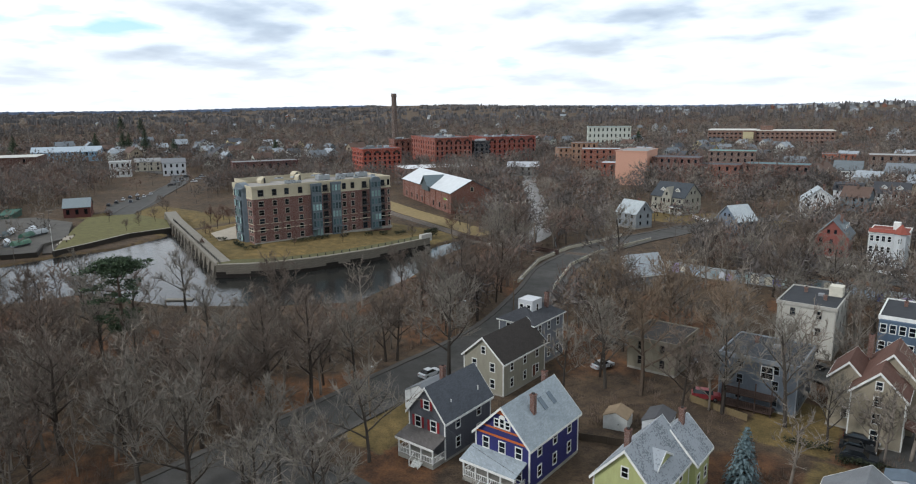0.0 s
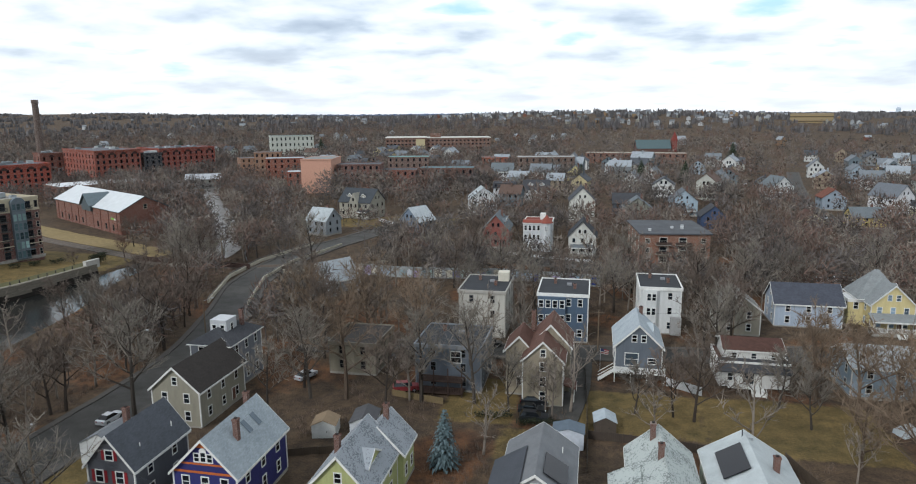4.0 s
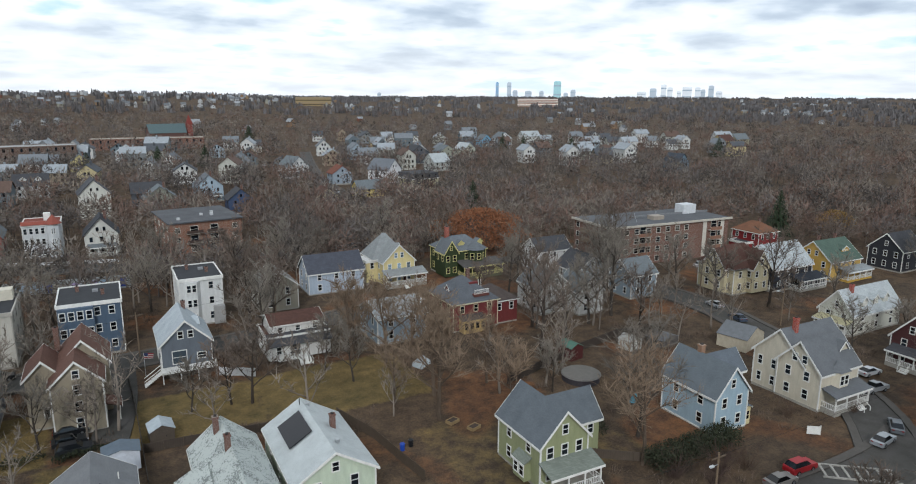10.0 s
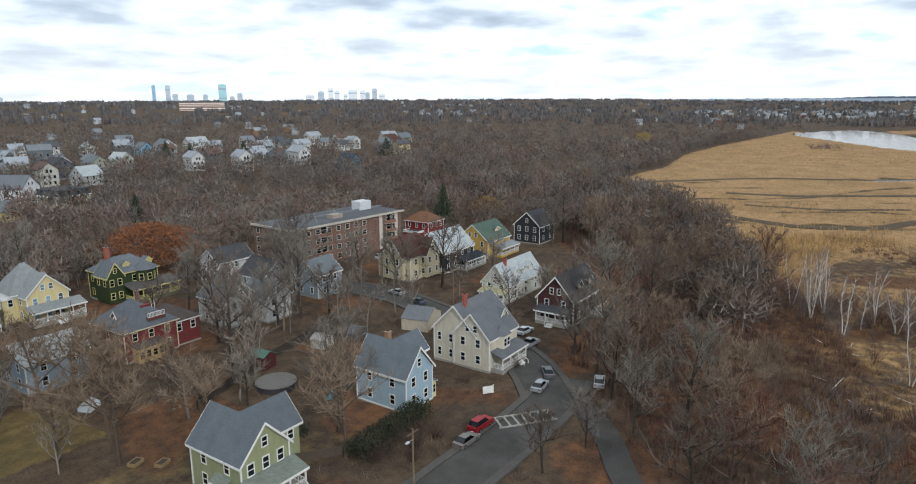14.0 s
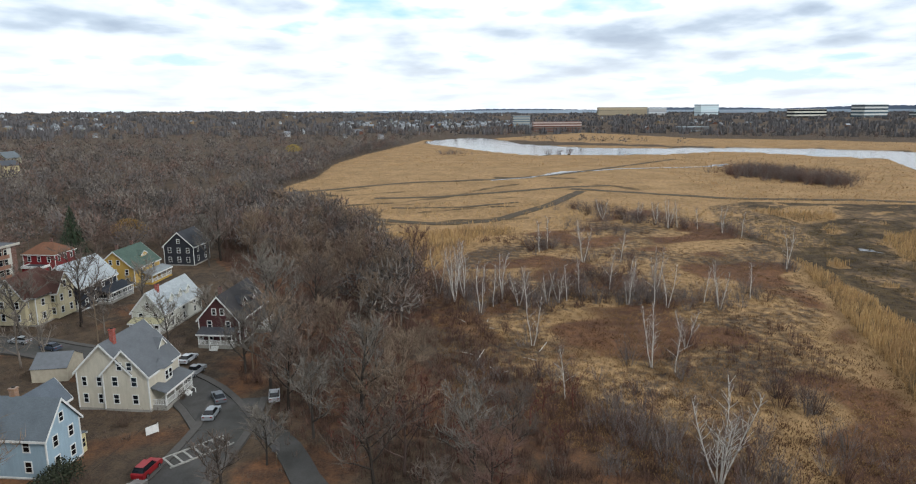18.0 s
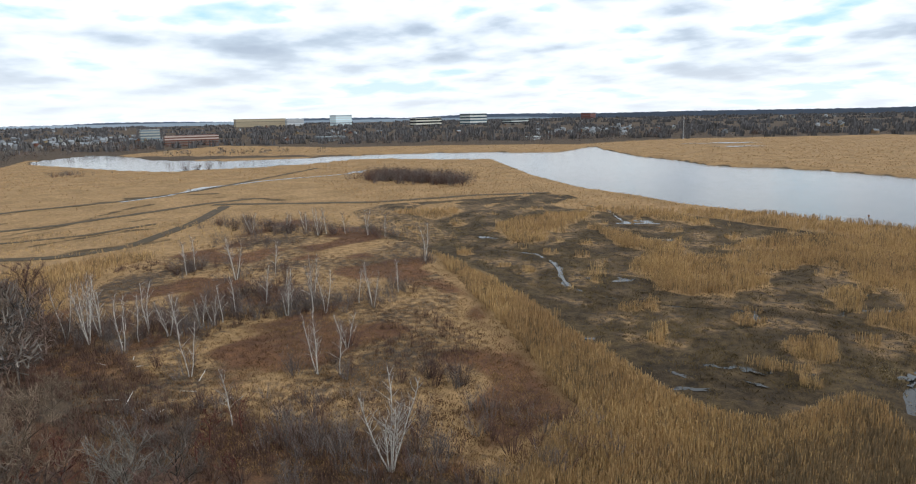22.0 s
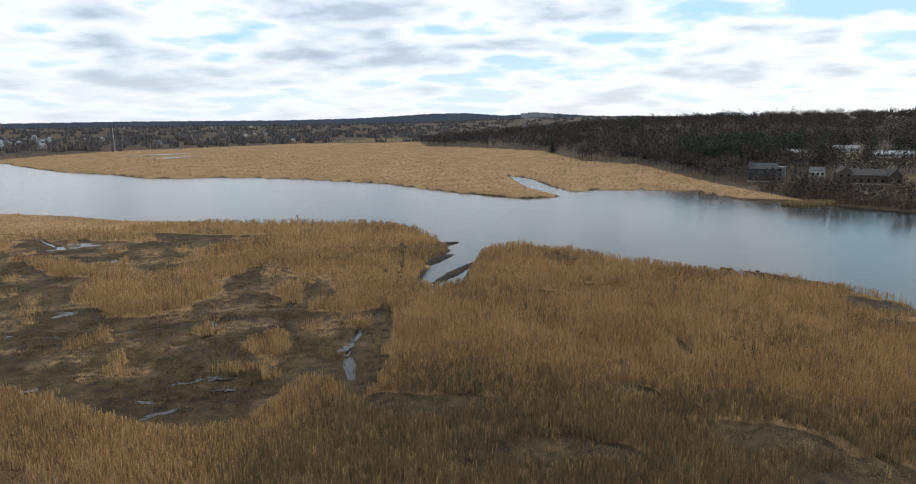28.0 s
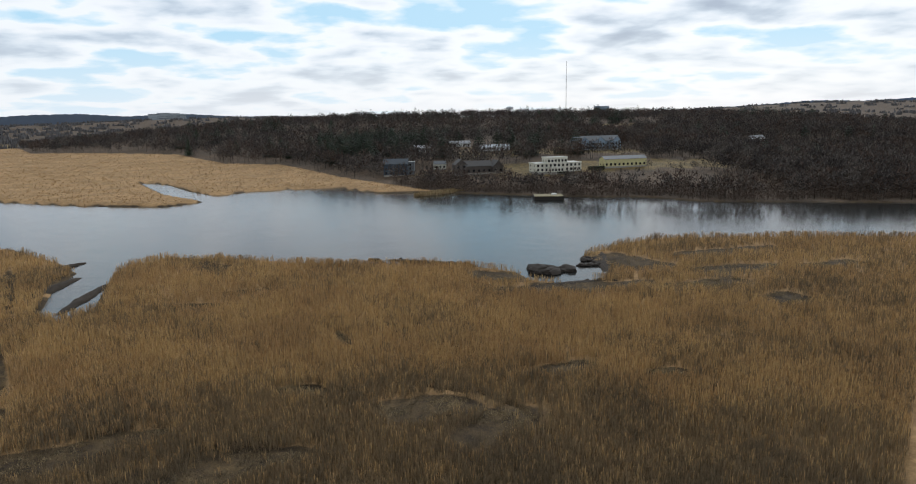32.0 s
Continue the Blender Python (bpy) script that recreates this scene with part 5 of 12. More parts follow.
def red_house():
    w = siding("672e2d")
    r = shingle("53575c")
    root, e = simple_house("house", "barn red house with grey hipped roof and yellow bay", 64.6, 122.0, 10.6, 11.4, 6.0, 4.4, "x", "672e2d", r, "3203", attic=0, sid=w, hip=0.12, trim=plain("b5ac92"))
    tr = plain("9c8559")
    part("bay", Mesh().prism([(-5.3, -4.4), (-6.3, -3.9), (-6.3, -2.2), (-5.3, -1.7)], "z", 0.5, 3.2), tr, root)
    row(root, (-6.3, 0, -3.9, -2.2), "l", 2, 1.2, 0.6, trim=tr)
    part("bay_roof", Mesh().add([(-5.3, -4.7, 3.2), (-6.6, -4.1, 3.2), (-6.6, -2.0, 3.2), (-5.3, -1.4, 3.2), (-5.3, -3.05, 4.1)], [(0, 1, 4), (1, 2, 4), (2, 3, 4), (3, 2, 1, 0), (0, 4, 3)]), DARKROOF, root)
    part("rear_porch", Mesh().box(-4.0, 1.2, -7.8, -5.7, 0.2, 2.9), tr, root)
    shed_roof(root, -4.0, 1.2, -7.8, -5.7, 2.9, 3.5, "f", shingle("4a4340"), tr)
    row(root, (-4.0, 1.2, -7.8, -5.7), "f", 4, 1.1, 0.8, 1.3, tr)
    dormer(root, -3.9, -0.4, 6.6, 1.9, 1.4, 0.9, "l", 2.4, w, r, WHITE, 1)
    d = thing("roof_deck", 1.6, -3.8, 7.4, 0, "", "")
    d.parent = root
    part("deck_floor", Mesh().box(-1.8, 1.8, -1.6, 1.6, -0.4, 0.1), plain("5c3a34"), d)
    railing(d, (-1.7, -1.5), (1.7, -1.5), 0.1, WHITE)
    part("deck_door", Mesh().box(-1.4, 0.6, 1.3, 2.0, 0.1, 2.0), w, d)
    part("ladder", Mesh().beam((0.8, 1.1, 0.1), (0.8, 1.4, 2.4), 0.08).beam((1.4, 1.1, 0.1), (1.4, 1.4, 2.4), 0.08), WHITE, d)
    e2 = (4.6, 10.6, -5.2, 4.0)
    foundation(root, e2)
    walls(root, e2, 0.4, 5.2, 0, "x", w)
    hip_roof(root, e2, 5.2, 2.2, shingle("4a4340"), WHITE, 0.4, 0.4)
    row(root, e2, "f", 2, 3.2)
    chimney(root, 2.0, 1.6, 9.0, 11.4)


red_house()


def deck_house():
    w = siding("5f666e")
    root, e = simple_house("house", "grey shingled house with pale roof and white rear deck", 8.3, 124.4, 8.2, 11.0, 6.2, 3.9, "y", "5f666e", shingle("9aa2a6", 0.08), "0202", attic=2, sid=w)
    window(root, e, "f", -1.2, 2.6, 2.2, 2.2, WHITE, glass("39434b"))
    window(root, e, "f", 2.4, 3.0, 1.3, 1.0, WHITE, GLASS)
    part("basement_wall", Mesh().box(-4.2, 4.2, -5.6, -5.45, 0.0, 2.0), plain("4a4038"), root)
    part("deck_floor", Mesh().box(-4.4, 4.6, -8.0, -5.6, 1.85, 2.05), WHITE, root)
    for x in (-4.2, -1.4, 1.4, 4.4):
        part("post", Mesh().box(x - 0.08, x + 0.08, -7.95, -7.79, 0, 1.85), WHITE, root)
    railing(root, (-4.3, -7.9), (4.5, -7.9), 2.05, WHITE)
    railing(root, (4.5, -7.9), (4.5, -5.7), 2.05, WHITE)
    s = thing("stairs", -4.4, -6.8, 0, -90, "", "")
    s.parent = root
    for i in range(10):
        part("step", Mesh().box(-0.8, 0.8, -(i + 1) * 0.27, -i * 0.27, 1.75 - i * 0.19, 1.85 - i * 0.19), WHITE, s)
    part("handrail", Mesh().beam((-0.8, 0, 2.95), (-0.8, -2.7, 1.1), 0.1), WHITE, s)
    part("handrail", Mesh().beam((0.8, 0, 2.95), (0.8, -2.7, 1.1), 0.1), WHITE, s)
    chimney(root, 0.8, 4.2, 8.6, 10.9)
    dormer(root, 2.6, 1.2, 6.6, 5.0, 1.2, 0.8, "r", 2.6, w, shingle("9aa2a6", 0.08), WHITE, 2)


deck_house()


def white_cape():
    w = siding("c4c4c0")
    root, e = simple_house("house", "small white cape house with dark roof and rear porch stairs", 27.8, 122.6, 11.4, 8.4, 4.4, 0, "x", "c4c4c0", BROWNROOF, "0202", storeys=1, attic=0, sid=w, hip=0, flat=1)
    part("upper_wall", Mesh().box(-4.9, 4.9, -3.6, 3.6, 4.4, 6.6), w, root)
    row(root, (-4.9, 4.9, -3.6, 3.6), "f", 3, 5.2, 0.8, 0.9)
    gable_roof(root, (-4.9, 4.9, -3.6, 3.6), 6.6, 1.2, "x", BROWNROOF, WHITE, 0.3)
    part("front_slope", Mesh().prism([(-5.8, 3.2), (-3.6, 5.0), (-3.6, 5.16), (-5.8, 3.36)], "x", -6.0, 6.0), DARKROOF, root)
    walls(root, (-5.7, 5.7, -5.2, -4.2), 0.4, 3.2, 0, "x", w)
    window(root, (-5.7, 5.7, -5.2, 0), "f", -1.0, 1.0, 1.8, 2.0, WHITE, glass("1b2025"))
    window(root, (-5.7, 5.7, -5.2, 0), "f", -4.0, 1.6, 0.8, 1.3, WHITE, GLASS)
    part("porch_floor", Mesh().box(-4.6, 1.2, -7.2, -5.2, 0.9, 1.05), WHITE, root)
    railing(root, (-4.5, -7.1), (-1.2, -7.1), 1.05, WHITE)
    stairs(root, 0.2, -7.2, 2.2, "f", 1.05, WHITE)


white_cape()


def three_decker(label, x, y, w, d, eave, hexa, n, bays=True, trim=None, pane=None):
    root, e = simple_house("house", label, x, y, w, d, eave, 0, "x", hexa, shingle("3b3d40", 0.15), n, storeys=3, attic=0, flat=1, trim=trim, pane=pane)
    for u, v in ((-w * 0.2, d * 0.2), (w * 0.22, -d * 0.1)):
        chimney(root, u, v, eave, eave + 1.2, 0.6)
    part("hatch", Mesh().box(0.5, 1.5, 1.0, 2.0, eave + 0.15, eave + 0.6), plain("77797b"), root)
    return root, e


def flats():
    root, e = three_decker("white three storey flat roofed house", 14.3, 151.5, 8.6, 12.5, 10.3, "c6c8c6", "2323")
    part("bay", Mesh().prism([(-3.8, -6.2), (-3.0, -7.1), (-0.9, -7.1), (-0.1, -6.2)], "z", 0.4, 9.9), siding("c6c8c6"), root)
    for z in (1.4, 4.6, 7.8):
        row(root, (-3.0, -0.9, -7.1, 0), "f", 2, z, 0.7)
    part("rear_stair", Mesh().box(2.2, 4.4, -7.4, -6.3, 0.3, 4.2), plain("8f8f8d"), root)
    root, e = three_decker("blue grey three storey house with white cornice", -6.2, 143.0, 10.4, 13.0, 10.3, "4a5a6b", "4313")
    part("front_bay", Mesh().box(-5.2, 0.6, -7.5, -6.4, 0.4, 10.0), siding("4a5a6b"), root)
    for z in (1.4, 4.6, 7.8):
        row(root, (-5.2, 0.6, -7.5, 0), "f", 4, z, 0.85, 1.5)
    root, e = three_decker("off-white flat roofed apartment house with roof box", -23.4, 143.5, 10.0, 14.0, 10.2, "b1aea4", "2323", True, plain("97948c"))
    part("roof_box", Mesh().box(2.2, 4.6, 2.0, 4.6, 10.4, 12.4), plain("b8b3a4"), root)
    root, e = three_decker("slate grey flat roofed house with wooden back decks", -24.4, 113.0, 11.6, 11.5, 8.2, "5e656d", "2303", True, plain("73797e"))
    wood = plain("3d302a")
    for z in (0.6, 2.7):
        part("deck_floor", Mesh().box(-4.6, 3.0, -8.4, -5.8, z, z + 0.18), wood, root)
        railing(root, (-4.5, -8.3), (2.9, -8.3), z + 0.18, wood)
    for u in (-4.5, -2.0, 0.5, 2.9):
        part("post", Mesh().box(u - 0.09, u + 0.09, -8.4, -8.22, 0, 5.2), wood, root)
    window(root, e, "f", 1.4, 5.4, 1.7, 1.9, WHITE, GLASS)


flats()


def tan_house():
    w = siding("8f8674")
    root, e = simple_house("house", "tan house with rust brown roofs and white trim", -7.8, 111.0, 6.6, 14.0, 8.0, 3.2, "y", "8f8674", REDROOF, "1203", storeys=3, attic=1, sid=w)
    e2 = (-6.6, -2.0, -3.2, 4.0)
    foundation(root, e2)
    walls(root, e2, 0.4, 8.2, 2.4, "y", w)
    gable_roof(root, e2, 8.2, 2.4, "y", REDROOF, WHITE)
    row(root, e2, "f", 1, 2.0, 0.6)
    e3 = (-2.5, 4.2, -1.0, 7.0)
    walls(root, e3, 0.4, 8.6, 3.6, "y", w)
    gable_roof(root, e3, 8.6, 3.6, "y", REDROOF, WHITE)
    row(root, e3, "r", 2, 5.6)
    chimney(root, -2.6, 4.6, 9.4, 13.0, 0.7)
    shed_roof(root, 3.3, 5.2, -5.0, -2.0, 2.6, 3.2, "r", REDROOF, WHITE)
    for u in (-4.9, -2.1):
        part("post", Mesh().box(5.0, 5.15, u - 0.07, u + 0.07, 0, 2.6), WHITE, root)


tan_house()
root, e = simple_house("house", "weathered beige house with dark brown roof", -63.0, 92.8, 8.2, 13.2, 6.2, 3.6, "y", "8b8778", shingle("36322f"), "2320", attic=1)
door(root, e, "r", 3.0, 0.8)
root, e = simple_house("house", "grey three storey house with white roof cabin", -65.0, 104.8, 7.6, 10.8, 8.6, 2.4, "y", "70747a", DARKROOF, "2322", storeys=3, attic=0, hip=0.4)
part("roof_cabin", Mesh().box(-1.6, 1.6, -2.4, 1.0, 9.2, 12.2), siding("b4b6b8"), root)
row(root, (-1.6, 1.6, -2.4, 1.0), "f", 2, 10.0, 0.7, 1.3)
row(root, (-1.6, 1.6, -2.4, 1.0), "r", 1, 10.0, 0.7, 1.3)
part("white_bay", Mesh().box(-0.4, 3.0, -6.4, -5.4, 3.2, 8.4), siding("b4b6b8"), root)
row(root, (-0.4, 3.0, -6.4, 0), "f", 2, 6.2)
chimney(root, 1.8, 2.4, 10.0, 13.0)
root, e = simple_house("house", "low beige flat house hidden by bare trees", -43.6, 117.0, 9.0, 11.0, 6.0, 0, "x", "7e7868", shingle("3a3735"), "2322", attic=0, flat=1, trim=plain("6a655a"))
root, e = simple_house("house", "grey weathered house by the road bridge with shingled roof", -69.5, 166.6, 10.4, 9.4, 4.4, 4.4, "x", "84888b", shingle("8b9194"), "2212", turn=58, attic=1)
part("side_wing", Mesh().prism([(-2.0, 0.3), (2.4, 0.3), (2.4, 3.6), (0.2, 4.9), (-2.0, 3.6)], "x", -7.4, -5.203), siding("84888b"), root)
simple_house("house", "pale blue house with light roof behind bare trees", 48.0, 121.5, 10.4, 9.6, 5.6, 2.4, "x", "8b9ba6", shingle("8d9293"), "2202", attic=1)
simple_house("house", "bluish white house with dark blue roof", 47.0, 159.6, 14.0, 8.6, 5.6, 3.6, "x", "9fabb8", shingle("43464e"), "3222", attic=1)
simple_house("house", "tan gabled house in the shade of bare trees", 31.0, 152.0, 8.6, 9.0, 5.8, 3.4, "y", "8d887a", shingle("716f6a"), "2222", attic=1)


# ---- waterfront flats, mills and the town ----
SLATEBLUE = plain("5c656b", 0.5)
PANEL, PALEGLASS = glass("37474a"), glass("6f8683")


def facade_windows(root, ext, face, cols, levels, w=1.1, h=1.6, trim=None, pane=None, skip=()):
    """Windows at the shares cols and the heights levels of a face."""
    a, b = (ext[0], ext[1]) if face in "fb" else (ext[2], ext[3])
    for c in cols:
        for z in levels:
            if (c, z) not in skip:
                window(root, ext, face, a + (b - a) * c, z, w, h, trim or CREAMSTONE, pane or GLASS)


CREAMSTONE = plain("aca48f", 0.9)


def waterfront_flats():
    root = thing("apartment_building", -190.7, 130.5, 3.2, 76, "red brick waterfront apartment building with cream top storey", "apartment building")
    root.scale = (0.957, 0.957, 0.957)
    e = (0, 56.5, 0, 19)
    red, cream, dark = brickwork("5f3d37"), plain("a79e88", 0.9, 0.0, 0.14, 0.5), plain("26282a", 0.6)
    part("wall", Mesh().box(*e, -1.5, 16.2), red, root)
    part("top_storey", Mesh().box(-0.05, 56.55, -0.05, 19.05, 16.203, 19.6), cream, root, "cream rendered top storey")
    for z, t in ((4.6, 0.25), (6.9, 0.14), (15.9, 0.5)):
        part("band", Mesh().box(-0.15, 56.65, -0.15, 19.15, z, z + t), CREAMSTONE, root)
    part("roof", Mesh().box(0.3, 56.2, 0.3, 18.7, 19.6, 19.75), plain("86827b", 0.9, 0.0, 0.25, 0.2), root)
    for x0, x1, y0, y1 in ((-0.2, 56.7, -0.2, 0.25), (-0.2, 56.7, 18.75, 19.2), (-0.2, 0.25, 0.25, 18.75), (56.25, 56.7, 0.25, 18.75)):
        part("parapet", Mesh().box(x0, x1, y0, y1, 19.6, 20.5), cream, root)
    levels, top = [0.8, 3.9, 7.0, 10.1, 13.2], [16.9]
    sash = plain("9a9286")
    for c, w in ((0.054, 1.9), (0.143, 1.5), (0.225, 1.5), (0.318, 1.5), (0.635, 1.4), (0.7, 1.4), (0.985, 0.9)):
        facade_windows(root, e, "f", (c,), levels, w, 1.8, sash)
        facade_windows(root, (e[0], e[1], -0.05, e[3]), "f", (c,), top, min(w, 1.9), 2.1, plain("55534e"))
    for c in (0.01, 0.1, 0.185, 0.27, 0.36, 0.67, 0.74):
        part("pilaster", Mesh().box(56.5 * c - 0.35, 56.5 * c + 0.35, -0.16, -0.003, -1.0, 15.9), red, root)
    for c, wd, arch in ((0.425, 3.9, 0), (0.567, 3.8, 0), (0.872, 4.4, 1)):
        u = 56.5 * c
        bay = part("glazed_bay", Mesh().box(u - wd / 2, u + wd / 2, -1.1, -0.003, 0, 18.9), SLATEBLUE, root, "grey glazed bay")
        if arch:
            rim = [(u + (wd / 2 + 0.15) * math.cos(math.pi * k / 10), 18.6 + 2.1 * math.sin(math.pi * k / 10)) for k in range(11)]
            part("bay_roof", Mesh().prism(rim, "y", -1.25, 1.6), SLATEBLUE, bay)
        else:
            part("bay_roof", Mesh().box(u - wd / 2 - 0.15, u + wd / 2 + 0.15, -1.25, 0.4, 18.9, 19.9), SLATEBLUE, bay)
        for k, z in enumerate(levels + top):
            for m in range(3):
                v = u - wd / 2 + wd * (m + 0.5) / 3
                window(root, (0, 0, -1.1, 0), "f", v, z - 0.2, wd / 3 - 0.42, 2.2, SLATEBLUE, PANEL if (k * 5 + int(u)) % 3 else PALEGLASS)
            part("spandrel", Mesh().box(u - wd / 2 - 0.05, u + wd / 2 + 0.05, -1.18, -1.103, z - 0.75, z - 0.4), plain("565f63", 0.6), bay)
    for c in (0.495, 0.79, 0.935):
        u = 56.5 * c
        facade_windows(root, e, "f", (c,), levels, 1.8, 2.1, plain("44413d"))
        facade_windows(root, (e[0], e[1], -0.05, e[3]), "f", (c,), top, 1.8, 2.1, plain("44413d"))
        for z in levels[1:] + top:
            b = part("balcony", Mesh().box(u - 1.3, u + 1.3, -0.95, -0.06, z - 0.35, z - 0.2), plain("4a4a48"), root)
            bars = Mesh().box(u - 1.3, u + 1.3, -0.95, -0.9, z + 0.72, z + 0.8)
            for m in range(9):
                bars.box(u - 1.28 + m * 0.315, u - 1.22 + m * 0.315, -0.95, -0.9, z - 0.2, z + 0.72)
            part("balcony_rail", bars, dark, b)
    tower = part("corner_tower", Mesh().prism([(0, 5.5), (-1.4, 6.2), (-2.0, 9.5), (-1.4, 12.8), (0, 13.5)], "z", 0, 18.6), SLATEBLUE, root, "glazed bowed tower")
    part("tower_roof", Mesh().prism([(0.8, 5.2), (-1.6, 6.0), (-2.2, 9.5), (-1.6, 13.0), (0.8, 13.8)], "z", 18.6, 19.3), SLATEBLUE, tower)
    part("tower_arch", Mesh().prism([(9.5 + 4.0 * math.cos(math.pi * k / 10), 19.3 + 1.9 * math.sin(math.pi * k / 10)) for k in range(11)], "x", -1.2, 1.4), SLATEBLUE, tower)
    for k, z in enumerate(levels + top):
        for v in (7.3, 8.8, 10.2, 11.7):
            window(root, (-2.05, 0, 0, 0), "l", v, z - 0.2, 1.1, 2.2, SLATEBLUE, PALEGLASS if (k + int(v)) % 2 else PANEL)
    facade_windows(root, e, "l", (0.1, 0.2, 0.8, 0.92), levels + top, 1.3, 1.8, sash)
    wing = part("wing", Mesh().box(6, 40, 19.203, 34, -1.5, 18.5), cream, root)
    part("wing_roof", Mesh().box(6.4, 39.6, 19.6, 33.6, 18.5, 18.65), plain("86827b", 0.9, 0.0, 0.25, 0.2), wing)
    for x0, x1, y0, y1 in ((6, 40, 33.6, 34), (6, 6.4, 19.6, 33.6), (39.6, 40, 19.6, 33.6)):
        part("wing_parapet", Mesh().box(x0, x1, y0, y1, 18.503, 20.4), cream, wing)
    for x, y, w, d in ((9, 14, 3.4, 4.5), (24, 15, 2.6, 3.0), (28, 27, 3.4, 4)):
        p = part("penthouse", Mesh().prism([(x, 18.5), (x + w, 18.5), (x + w, 21.0), (x + w * 0.75, 21.8), (x + w * 0.5, 22.1), (x + w * 0.25, 21.8), (x, 21.0)], "y", y, y + d), cream, root)
        part("penthouse_door", Mesh().box(x + w * 0.3, x + w * 0.5, y - 0.06, y - 0.003, 19.8, 21.7), dark, p)
    ac = plain("8d9294", 0.5, 0.3)
    for x, y, w in ((16, 6, 1.0), (18, 6, 1.0), (20, 6, 1.0), (16, 8, 1.0), (18, 8, 1.0), (30, 9, 3.2), (36, 6, 1.1), (38, 6, 1.1), (40, 12, 2.2), (44, 12, 2.2), (44, 6, 1.2), (48, 10, 2.8), (34, 14, 2.0), (51, 5, 1.2), (26, 24, 2.4), (20, 26, 2.0), (14, 24, 1.6), (35, 24, 2.6)):
        z = 19.75 if y < 19 else 18.65
        unit = part("rooftop_unit", Mesh().box(x, x + w * 1.5, y, y + w, z + 0.2, z + 0.7 + w * 0.4), ac, root)
        part("curb", Mesh().box(x + 0.1, x + w * 1.5 - 0.1, y + 0.1, y + w - 0.1, z, z + 0.197), dark, unit)
        part("fan", Mesh().tube([(x + w * 0.75, y + w * 0.5, z + 0.7 + w * 0.4), (x + w * 0.75, y + w * 0.5, z + 0.82 + w * 0.4)], [w * 0.36, w * 0.36], 10), dark, unit)
    part("plinth", Mesh().box(-0.3, 56.8, -0.35, -0.165, -0.5, 0.5), CONCRETE, root)
    for u in (0.40, 0.6, 0.905):
        part("entrance_canopy", Mesh().box(56.5 * u - 1.4, 56.5 * u + 1.4, -2.2, -1.2, 2.9, 3.1), SLATEBLUE, root)


waterfront_flats()


